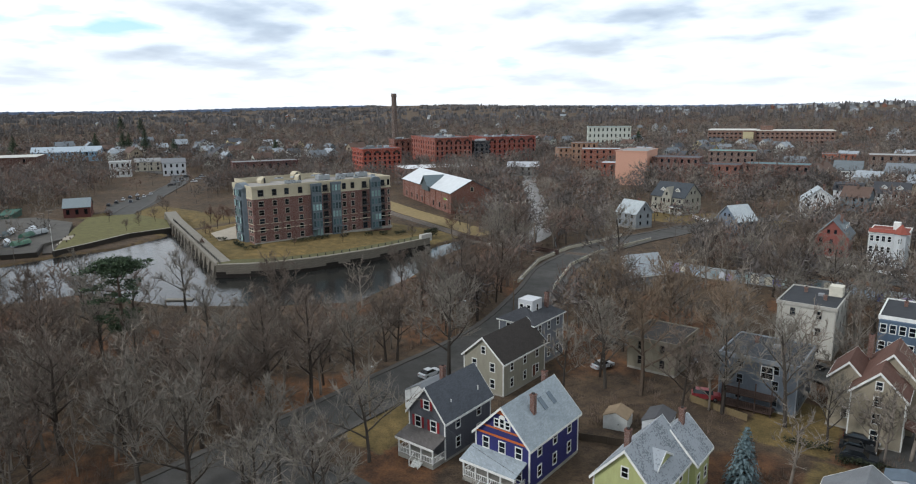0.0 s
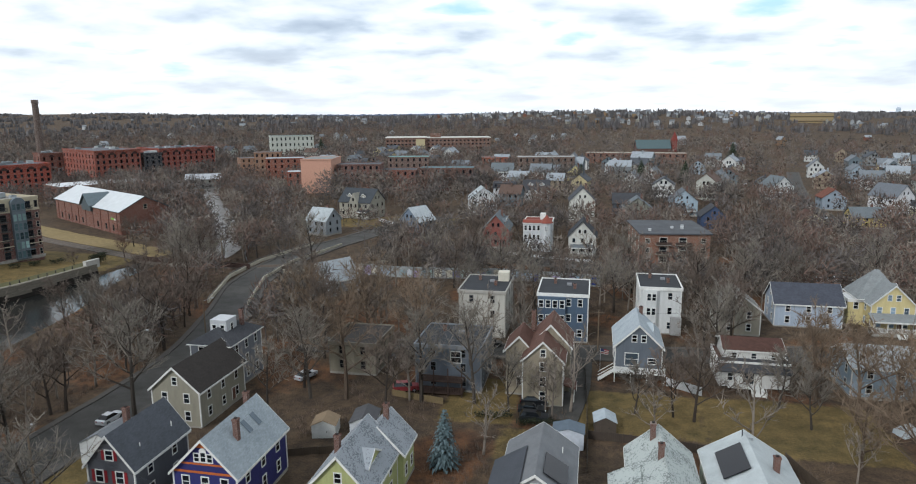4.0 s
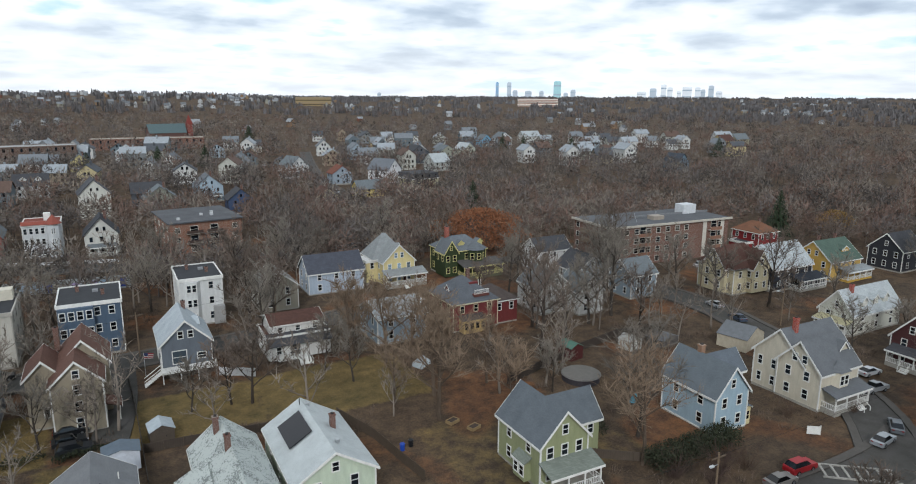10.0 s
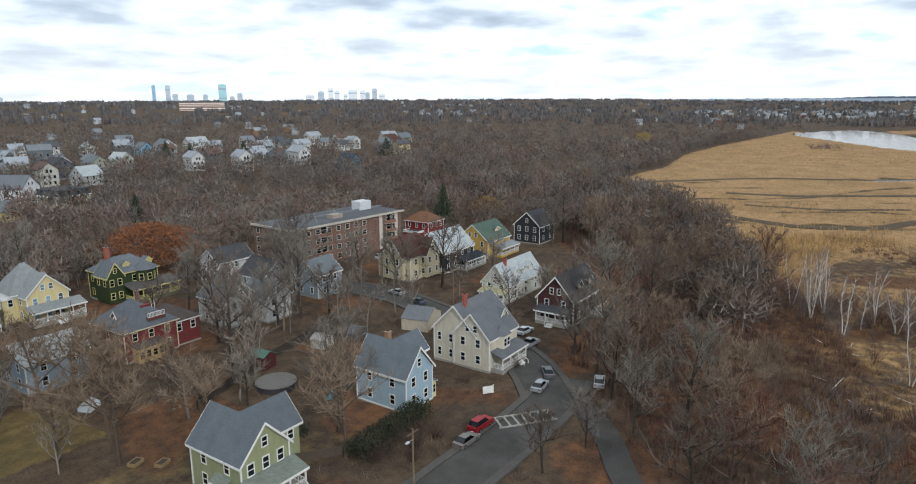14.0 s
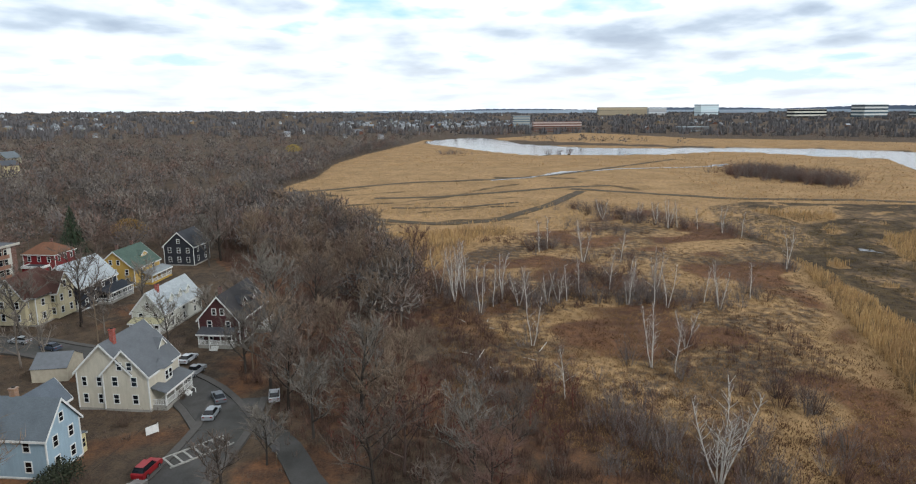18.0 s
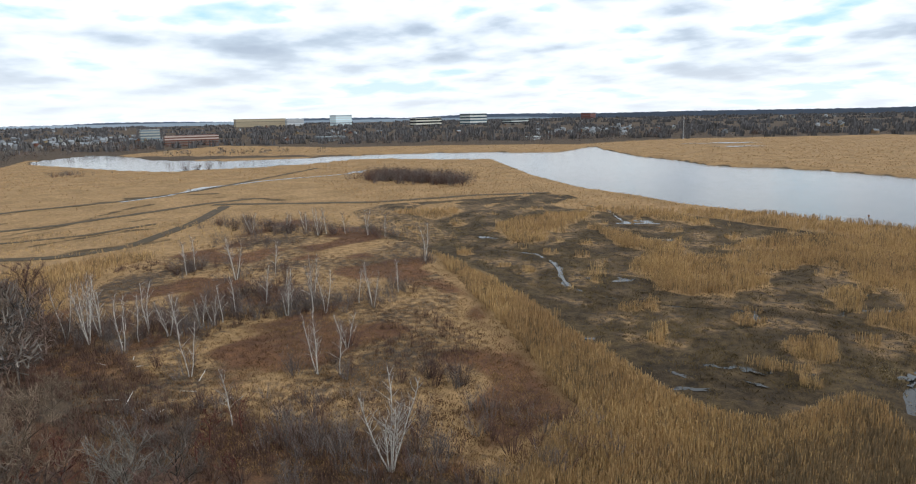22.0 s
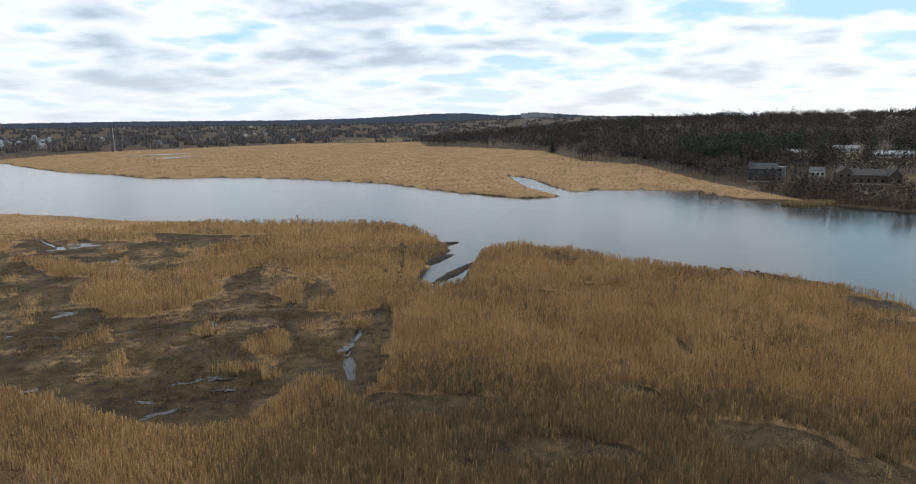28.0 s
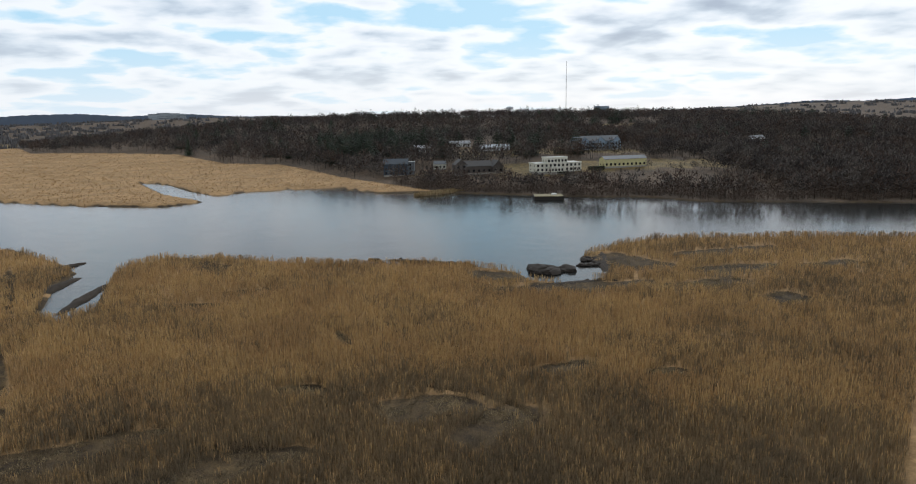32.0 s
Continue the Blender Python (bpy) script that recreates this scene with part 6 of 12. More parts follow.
def granite_wall():
    """The stone quay round the point, in courses of blocks."""
    w = thing("quay_wall", 0, 0, 0, 0, "grey granite quay wall of large blocks, dark below the tide line", "wall", "", "structure")
    rnd = random.Random(4)
    pale, wet = (Mesh().box(0, 1, -0.4, 0.4, 0, 0.68).data("block", plain(h, 0.9, 0.0, 0.45, 0.7)) for h in ("635d53", "1f1b17"))
    line = [(-286, 150), (-262, 139.5), (-218, 122.5), (-174, 105.5), (-164.6, 114.5), (-157.6, 128.5), (-152.4, 147), (-150.5, 167), (-150, 173)]
    for a, b in zip(line, line[1:]):
        a, b = Vector((*a, 0)), Vector((*b, 0))
        d = b - a
        ang = math.degrees(math.atan2(d.y, d.x))
        for k in range(7):
            s = -rnd.uniform(0, 0.5)
            while s < d.length:
                L = min(rnd.uniform(2.6, 5.0), d.length - s + 0.3)
                if L < 0.5:
                    break
                ob = part("block", wet if k < 3 or (k == 3 and rnd.random() < 0.45) else pale, None, w)
                q = a + d.normalized() * s
                ob.matrix_basis = pose(q.x, q.y, -1.6 + k * 0.7, 0, 0, ang) @ Matrix.Diagonal((L - 0.06, 1 + rnd.uniform(-0.2, 0.12) + (6 - k) * 0.14, 1, 1))
                s += L
    post = Mesh().tube([(0, 0, 0), (0, 0, 0.85), (0, 0, 0.98)], [0.17, 0.15, 0.06], 8).data("bollard", plain("2c2b2a", 0.6))
    pier = Mesh().prism([(-1.3, -4.6), (0, -4.6), (0, -0.3), (-0.5, -0.3)], "x", -0.8, 0.8).data("buttress", plain("5d574d", 0.9, 0.0, 0.4, 0.8))
    for a, b, n in (((-262, 139.5), (-174, 105.5), 38), ((-164.6, 114.5), (-157.6, 128.5), 6), ((-157.6, 128.5), (-152.4, 147), 7), ((-152.4, 147), (-150.5, 167), 7)):
        a, b = Vector(a), Vector(b)
        d = (b - a).normalized()
        for i in range(n):
            q = a.lerp(b, (i + 0.5) / n) + Vector((-d.y, d.x)) * 1.0
            p = part("bollard", post, None, w)
            p.matrix_basis = pose(q.x, q.y, 3.3, 0, 0, 0)
            if n == 38 and i % 3 == 1:
                p = part("buttress", pier, None, w)
                q = a.lerp(b, (i + 0.5) / n) - Vector((-d.y, d.x)) * 0.3
                p.matrix_basis = pose(q.x, q.y, 3.2, 0, 0, math.degrees(math.atan2(d.y, d.x)))
    ribbon("footpath", [(-286, 152.5), (-262, 142), (-218, 125), (-176, 108.6)], 4.6, 0.0, plain("726d63", 0.9, 0.0, 0.25, 0.6), "pale promenade path along the quay", "structure", None, 0, "path", 3.32)
    ribbon("grass_verge", [(-177, 108.2), (-167, 117), (-160.4, 129.5), (-155.2, 147.5), (-153.2, 167), (-152.6, 173)], 5.4, 0.0, plain("4c4a2e", 0.95, 0.0, 0.35, 0.8), "winter lawn verge behind the quay wall", "structure", None, 0, "lawn", 3.3)
    ribbon("coping", [(-174, 105.8), (-164.8, 114.7), (-157.9, 128.6), (-152.7, 147), (-150.8, 167), (-150.3, 173)], 0.9, 0.0, plain("827c70", 0.9, 0.0, 0.3, 0.8), "pale granite coping along the quay", "structure", None, 0, "coping", 3.42)
    terrace = Mesh().add([(-222, 133, 3.36), (-206, 126.5, 3.36), (-203, 140, 3.36), (-212, 152, 3.36), (-228, 148, 3.36)], [(0, 1, 2, 3, 4)])
    tagged(new("terrace", terrace.data("terrace", plain("9a9284", 0.9, 0.0, 0.2, 0.5))), "pale paved courtyard beside the flats", "terrace", "", "structure")
    gate = thing("sluice_block", -150.5, 172, 2.2, 86, "pale concrete block at the end of the quay", "wall")
    part("block", Mesh().box(-2.6, 2.6, -0.6, 0.6, 0, 2.6), plain("a5a29a", 0.9), gate)


granite_wall()


def warehouse():
    g = 0.5
    root = thing("warehouse", -188.8, 233.8, g, 60, "brick warehouse with long white metal roof", "warehouse")
    e = (0, 21, 0, 74)
    b = brickwork("6c4336")
    walls(root, e, -1, 9.2, 5.4, "y", b)
    gable_roof(root, e, 9.2, 5.4, "y", plain("b9bcbc", 0.5, 0.0, 0.12, 0.4), plain("3c4448"), 0.5)
    d = thing("dormer", 0, 33, 9.2, -90, "", "")
    d.parent = root
    walls(d, (-5, 5, -1.0, 9), -2.0, 0.8, 4.2, "y", plain("4a5356"), "dormer_wall")
    m = Mesh()
    for s in (-1, 1):
        m.prism([(s * 5.6, 0.2), (0, 5.1), (0, 5.4), (s * 5.6, 0.5)], "y", -1.8, 9)
    part("dormer_roof", m, plain("596468", 0.6), d)
    for i in range(9):
        part("pilaster", Mesh().box(-0.25, -0.003, 3 + i * 8.4, 4 + i * 8.4, -1, 9.0), b, root)
    facade_windows(root, e, "l", (0.1, 0.2, 0.32, 0.55, 0.66, 0.78, 0.9), (1.0,), 1.3, 2.2, plain("3a3a38"))
    window(root, e, "f", 10.5, 9.6, 1.4, 1.8, CREAMSTONE, GLASS)
    part("sign", Mesh().box(-0.12, -0.05, 6.0, 9.0, 5.4, 6.2), plain("6fa044"), root, "green and white wall sign")
    part("sign", Mesh().box(-0.12, -0.05, 3.2, 5.6, 5.4, 6.1), WHITE, root)


warehouse()


FAR = True


def mill(label, x, y, turn, w, d, h, hexa, cols, side, levels, arch=True, roofmat=None):
    root = thing("mill_building", x, y, 0, turn, label, "mill building", "brick mills")
    e = (0, w, 0, d)
    m = brickwork(hexa)
    part("wall", Mesh().box(*e, -1, h), m, root)
    part("roof", Mesh().box(0.4, w - 0.4, 0.4, d - 0.4, h, h + 0.15), roofmat or plain("56565a", 0.9), root)
    for x0, x1, y0, y1 in ((-0.35, w + 0.35, -0.35, 0.3), (-0.35, w + 0.35, d - 0.3, d + 0.35), (-0.35, 0.3, 0.3, d - 0.3), (w - 0.3, w + 0.35, 0.3, d - 0.3)):
        part("cornice", Mesh().box(x0, x1, y0, y1, h - 0.7, h + 0.5), m, root)
    step = (h - 2) / levels
    zs = [1.0 + step * i for i in range(levels)]
    dark = plain("38241f")
    facade_windows(root, e, "f", [(i + 0.5) / cols for i in range(cols)], zs, 1.5, step * 0.6, dark)
    facade_windows(root, e, "l", [(i + 0.5) / side for i in range(side)], zs, 1.4, step * 0.6, dark)
    if arch:
        for i in range(cols // 2):
            u = w * (i + 0.5) / (cols // 2)
            part("arch", Mesh().prism([(u + 2.0 * math.cos(a / 10 * math.pi), h - 3.0 + 1.9 * math.sin(a / 10 * math.pi)) for a in range(11)], "y", -0.1, 0.02), dark, root)
    rnd = random.Random(int(w * 7))
    for _ in range(7):
        ux, uy, s = rnd.uniform(2, w - 6), rnd.uniform(2, d - 5), rnd.uniform(1.2, 3.0)
        part("rooftop_unit", Mesh().box(ux, ux + s * 1.5, uy, uy + s, h + 0.15, h + 0.8 + s * 0.4), plain(rnd.choice(("9da2a4", "6d7375", "b4b7b6")), 0.5), root)
    return root


mill("orange red brick mill block with flat roof", -356, 339.5, 64, 30, 26, 18.6, "8a3a28", 8, 7, 5)
mill("large red brick mill with arched top windows", -358, 423.7, 60, 33, 64, 23.0, "7a3b2c", 8, 10, 5)
mill("red brick mill with arched windows and pavilion ends", -338, 470.0, 60, 47, 40, 22.4, "7a3629", 10, 4, 5)
mill("dark glass link between the brick mills", -343, 458.0, 60, 14, 10, 19.5, "2e3238", 3, 2, 5, False)
mill("tall narrow brick mill beside the chimney", -421, 441.0, 60, 16, 16, 20.0, "6a3d30", 3, 2, 4)

stack = thing("mill_chimney", -504.8, 530.4, 0, 0, "tall tapering brick factory chimney", "chimney")
part("shaft", Mesh().tube([(0, 0, -2), (0, 0, 10), (0, 0, 57), (0, 0, 60)], [4.4, 3.6, 2.6, 2.6], 16), brickwork("54463f"), stack)
part("rim", Mesh().tube([(0, 0, 60), (0, 0, 61.2), (0, 0, 63.4)], [2.9, 3.1, 2.8], 16), brickwork("54463f"), stack)


def school():
    root = thing("school_building", -232, 722, 0, 14, "long brown brick flat roofed institutional building", "building")
    b = brickwork("664a3e")
    part("wall", Mesh().box(0, 46, 0, 40, -1, 21.5), b, root)
    part("wall", Mesh().box(46.003, 118, 2, 36, -1, 21.0), b, root)
    part("roof", Mesh().box(-0.5, 46.5, -0.5, 40.5, 21.5, 22.1), plain("b5b2aa"), root)
    part("roof", Mesh().box(46.5, 118.5, 1.5, 36.5, 21.0, 21.6), plain("b5b2aa"), root)
    part("stair_tower", Mesh().box(34, 44, -3, -0.003, -1, 20), plain("a59b7a"), root)
    part("penthouse", Mesh().box(50, 62, 8, 20, 21.6, 26), b, root)
    for i in range(5):
        facade_windows(root, (0, 46, 0, 40), "f", [(k + 0.5) / 11 for k in range(8)], (1.5 + 4 * i,), 2.2, 1.5, plain("5d5a54"))
        facade_windows(root, (46, 118, 2, 36), "f", [(k + 0.5) / 16 for k in range(16)], (1.5 + 4 * i,), 2.2, 1.5, plain("5d5a54"))


school()


FAR = False


def brick_apartments():
    root = thing("apartment_building", 135.1, 148.0, 0, -4, "long brown brick apartment block with flat tarred roof", "apartment building")
    e = (-11.0, 33.0, -6.0, 12.5)
    b = brickwork("66473b")
    part("wall", Mesh().box(*e, -1, 11.3), b, root)
    part("roof", Mesh().box(e[0] - 0.6, e[1] + 0.6, e[2] - 0.6, e[3] + 0.6, 11.303, 11.75), plain("4b4d50", 0.85, 0.0, 0.35, 0.2), root)
    for x0, x1, y0, y1 in ((e[0] - 0.75, e[1] + 0.75, e[2] - 0.75, e[2] - 0.55), (e[0] - 0.75, e[0] - 0.55, e[2] - 0.55, e[3] + 0.75)):
        part("fascia", Mesh().box(x0, x1, y0, y1, 11.3, 11.95), plain("a8a296"), root)
    part("stair_head", Mesh().box(24, 29, 4, 8, 11.75, 14.6), plain("b5b8ba"), root, "white rooftop stair cabin")
    part("vent_block", Mesh().box(8, 12, -1, 2, 11.75, 12.9), plain("8b8378"), root)
    part("roof_step", Mesh().box(4, 34.5, 4.5, 4.9, 11.75, 12.3), plain("6a6c6e"), root)
    for i in range(9):
        part("vent_pipe", Mesh().tube([(-8 + i * 3.1, -2.5 + (i * 37 % 11) * 1.1, 11.7), (-8 + i * 3.1, -2.5 + (i * 37 % 11) * 1.1, 12.5)], [0.12, 0.12]), plain("8b8e90"), root)
    zs = [0.8, 3.6, 6.4, 9.2]
    facade_windows(root, e, "f", [0.05, 0.12, 0.2, 0.3, 0.38, 0.46, 0.54, 0.62, 0.92], zs, 1.4, 1.4, plain("b9b6ac"))
    facade_windows(root, e, "l", [0.12, 0.9], zs, 1.3, 1.4, plain("b9b6ac"))
    for u in (27.0, 0.0):
        for z in (2.9, 5.7, 8.5):
            bal = part("balcony", Mesh().box(u - 2.2, u + 2.2, e[2] - 1.3, e[2] - 0.003, z - 0.2, z), plain("9a948a"), root)
            part("balcony_rail", Mesh().box(u - 2.2, u + 2.2, e[2] - 1.35, e[2] - 1.28, z, z + 1.0), plain("7b5a49"), bal)
        facade_windows(root, e, "f", [(u - e[0]) / 44.0], zs, 2.0, 2.0, plain("b9b6ac"))
    for u in (23.5, 30.5):
        part("white_panel", Mesh().box(u - 0.7, u + 0.7, e[2] - 0.08, e[2] - 0.003, 0.3, 11.2), plain("b5b1a6"), root)
    for v in (0.0, 6.0):
        for z in (5.7, 8.5):
            part("balcony", Mesh().box(e[0] - 1.3, e[0] - 0.003, v - 1.8, v + 1.8, z - 0.2, z + 0.9), plain("6a5a4a"), root)


brick_apartments()


def small_brick_flats():
    root = thing("apartment_building", 14.5, 216, 0, 6, "three storey orange brick flats with dark roof and balconies", "apartment building")
    e = (0, 21.5, 0, 26)
    part("wall", Mesh().box(*e, -1, 9.6), brickwork("74503f"), root)
    part("roof", Mesh().box(-0.6, 22.1, -0.6, 26.6, 9.6, 10.0), plain("47494c", 0.85, 0.0, 0.35, 0.25), root)
    for u in (7.0, 13.0):
        for z in (3.4, 6.4):
            b = part("balcony", Mesh().box(u - 2.4, u + 2.4, -1.4, -0.003, z - 0.2, z), plain("8f8a80"), root)
            part("balcony_rail", Mesh().box(u - 2.4, u + 2.4, -1.45, -1.38, z, z + 0.9), plain("40342e"), b)
        facade_windows(root, e, "f", [u / 21.5], (0.5, 3.5, 6.5), 2.2, 2.0, plain("b9b6ac"))
    facade_windows(root, e, "f", [0.1, 0.9], (0.8, 3.8, 6.8), 1.3, 1.4, plain("b9b6ac"))
    facade_windows(root, e, "l", [0.15, 0.4, 0.65, 0.9], (0.8, 3.8, 6.8), 1.3, 1.4, plain("b9b6ac"))
    for x, y in ((3, 4), (11, 9), (14, 8), (15, 12)):
        part("roof_vent", Mesh().box(x, x + 0.9, y, y + 0.9, 10.0, 10.7), plain("a5a7a8"), root)


small_brick_flats()


FAR = True


def town_block(label, x, y, turn, w, d, h, hexa, cols, levels, roofhex="5a5a5c", gable=0, winhex="b9b6ac", brick=True, name="town_building", z=None):
    root = thing(name, x, y, drop(x, y) if z is None else z, turn, label, "building", "town buildings")
    e = (0, w, 0, d)
    wm = brickwork(hexa) if brick else plain(hexa)
    walls(root, e, -2, h, gable, "x", wm)
    if gable:
        gable_roof(root, e, h, gable, "x", plain(roofhex), WHITE)
    else:
        flat_roof(root, e, h, plain(roofhex, 0.9), wm)
    step = h / levels
    for i in range(levels):
        if cols:
            facade_windows(root, e, "f", [(k + 0.5) / cols for k in range(cols)], (step * (i + 0.3),), min(1.3, w / cols * 0.5), step * 0.5, plain(winhex))
            facade_windows(root, e, "l", [0.25, 0.75], (step * (i + 0.3),), 1.1, step * 0.5, plain(winhex))
            facade_windows(root, e, "r", [0.25, 0.75], (step * (i + 0.3),), 1.1, step * 0.5, plain(winhex))
    return root


town_block("tall blank salmon pink end wall of a town block", -177.5, 381.4, 10, 18.8, 30, 20.5, "b08672", 0, 4, "7b7b78", 0, "b9b6ac", False)
town_block("red brick apartment row with dark roof", -158.4, 392, 10, 27, 18, 16.5, "5b3b33", 7, 4, "4b4c50")
town_block("dark brick block with low roof terrace", -131.6, 397.5, 10, 22, 16, 13.0, "6a3d31", 5, 3, "3f4246")
town_block("dark red brick row with shopfronts", -108, 402, 8, 34, 16, 14.0, "583a32", 8, 3, "4d6266")
town_block("brick block with pale cornice by the river", -238, 452, 25, 28, 18, 15.5, "74402f", 6, 4, "8d979b")
town_block("low brick workshop beside the rapids", -206, 420, 20, 24, 14, 9.0, "7a3f2f", 5, 2, "a2aaad")
town_block("brown brick house row above the river", -262, 480, 22, 20, 16, 18.0, "81604a", 5, 4)
town_block("grey clapboard mill annexe with pale roof", -262, 388, 24, 22, 10, 6.5, "6a6a66", 5, 2, "9a9da0", 3.0, "b9b6ac", False)
town_block("long low brick store with white roof", -305, 330, 58, 52, 30, 7.0, "6b4436", 0, 1, "c3c5c6")
town_block("dark brown brick works with pale flat roof", -560, 150, 60, 46, 40, 15.0, "4d3229", 3, 3, "aaa9a2")
town_block("long light blue terrace with dormers", -690, 240, 58, 58, 12, 9.0, "7d9db4", 12, 2, "9aa5ad", 4.5, "b9b6ac", False)
town_block("small dark red boat shed with grey roof", -328, 124, 62, 11, 14, 4.6, "54302b", 3, 1, "6d7679", 3.4, "b9b6ac", False)
town_block("low dark green dockside shed", -338, 106, 150, 22, 6, 2.8, "2f4a40", 0, 1, "3b5a4e", 0, "b9b6ac", False)
town_block("white shop with flat roof", -496, 222, 62, 14, 12, 11.0, "b9bab8", 4, 2, "9a9a98", 0, "5a5a5a", False)
town_block("cream two storey shop", -524, 254, 62, 19, 12, 7.5, "a59f90", 4, 2, "7a7a78", 2.5, "5a5a5a", False)
town_block("white house with dark porch", -474, 250, 62, 16, 11, 9.5, "b4b6b8", 4, 2, "6a6c6e", 3.0, "4a4a4a", False)
town_block("long dark red row with white cornice", -402, 262, 62, 44, 16, 12.0, "4c2c2a", 8, 2, "6a6a6a")
town_block("white civic block with mansard roof", -330, 640, 30, 44, 26, 24.0, "a3a69c", 10, 4, "5b6a68", 0, "5a5f60", False)
town_block("low tan mill office", -285, 500, 40, 26, 16, 12, "8d6b55", 6, 3)
town_block("grey town block with teal roof", -150, 470, 12, 30, 18, 16, "5e4a42", 7, 4, "5b7a78")
town_block("brick block on the town street", -60, 520, 8, 44, 20, 13, "58443a", 9, 3, "8a8a88")
town_block("long low brown school on the hill", -10, 640, -4, 90, 22, 9, "6b4a3d", 16, 2, "8b8478")
town_block("orange brick hall near the school", -95, 560, 10, 22, 14, 10, "8a4a34", 5, 2)

# church with a red spire beyond the trees
church = thing("church", 40, 700, drop(40, 700), 10, "dark stone church with red spires", "church", "town buildings")
walls(church, (0, 34, 0, 14), -2, 10, 8, "x", plain("56403a"))
gable_roof(church, (0, 34, 0, 14), 10, 8, "x", plain("4a5a5c"), plain("56403a"))
part("tower", Mesh().box(36, 41, 3, 8, -2, 18), brickwork("6d3028"), church)
part("spire", Mesh().add([(35.6, 2.6, 18), (41.4, 2.6, 18), (41.4, 8.4, 18), (35.6, 8.4, 18), (38.5, 5.5, 27)], [(0, 1, 4), (1, 2, 4), (2, 3, 4), (3, 0, 4), (3, 2, 1, 0)]), plain("6d3028"), church)

# ---- houses on the far side of the boulevard ----
BOULEVARD_HOUSES = [
    ("grey shingled two storey house with pale roof", -108, 251, 10.5, 9, 6.0, 4.4, "x", "84898b", LIGHTROOF, "3222", -20),
    ("ornate grey Victorian house with dark roof and two dormers", -108, 297, 17, 13, 7.5, 5.6, "x", "8b887c", shingle("3d4145"), "5323", -14),
    ("half cream and half blue house with pale roof", -70, 256, 9, 11, 6.0, 5.0, "x", "66717e", shingle("9da3a5"), "2302", 60),
    ("brick red gabled house with dormers", -35, 240, 9.5, 14, 6.5, 5.2, "y", "7d4a42", GREYROOF, "3223", 2),
    ("white gabled house with dark roof and small porch", -4, 230, 9.2, 11, 6.5, 5.0, "y", "b9b9b2", shingle("35373b"), "3222", 0),
    ("tall white gabled house", -6, 302, 11, 13, 9.5, 5.5, "y", "bdbdb4", shingle("44464a"), "2323", 4),
    ("dark grey house with white windows", 14, 318, 12, 10, 6.5, 4, "x", "4a4d52", DARKROOF, "3222", 0),
    ("white house with white porches behind trees", -54, 318, 13, 12, 7.5, 5, "y", "b7b9b8", LIGHTROOF, "3323", 15),
    ("blue and white gabled house with porch", 40, 324, 12, 12, 7, 5, "y", "93a3ad", shingle("5c6064"), "3222", 0),
    ("grey green house by the brick flats", 18, 300, 12, 10, 6.5, 4.5, "y", "787a70", GREYROOF, "3222", 0),
    ("navy blue house behind the brick flats", 47, 285, 10, 10, 6, 4, "y", "3c4b66", DARKROOF, "2222", 0),
]
UPHILL_HOUSES = [
    ("black and white house with dormers", -32, 368, 14, 9, 6.5, 4.5, "x", "a8aaa8", DARKROOF, "4222", 3),
    ("white house on the rise", -64, 464, 15, 12, 8, 5, "x", "b9bbb9", GREYROOF, "4322", 5),
    ("pale yellow house with white porch", -14, 478, 11, 11, 6.5, 4.5, "y", "b8ac7c", GREYROOF, "3222", 0),
    ("grey white gabled house with two dormers", 14, 528, 15, 12, 7, 5, "y", "b1b3b3", LIGHTROOF, "3322", 0),
    ("white mansard house behind the red house", -50, 372, 12, 10, 6.5, 3, "x", "b4b6b8", DARKROOF, "4222", 0),
    ("black roofed cream house with mansard top", 141, 311, 16, 13, 6.5, 0, "x", "a7a184", DARKROOF, "4302", 8),
    ("bright white gabled house with grey roof", 136, 345, 12, 14, 8, 5.5, "y", "c9cacb", shingle("63676c"), "3303", 30),
    ("yellow house with grey roof and small tower", 110, 301, 14, 9, 4.5, 3.5, "x", "b5a468", GREYROOF, "4222", 4),
    ("cream bungalow with broad gable", 84, 287, 10, 9, 4.5, 3.6, "y", "a79f88", BROWNROOF, "3222", 0),
    ("white gabled house with large porch", 97, 391, 13, 12, 7, 5.5, "y", "b6b8b6", GREYROOF, "3323", 20),
    ("grey blue house with red roof", 113, 354, 11, 10, 6, 4, "y", "87929b", shingle("6a4438"), "2222", 0),
]
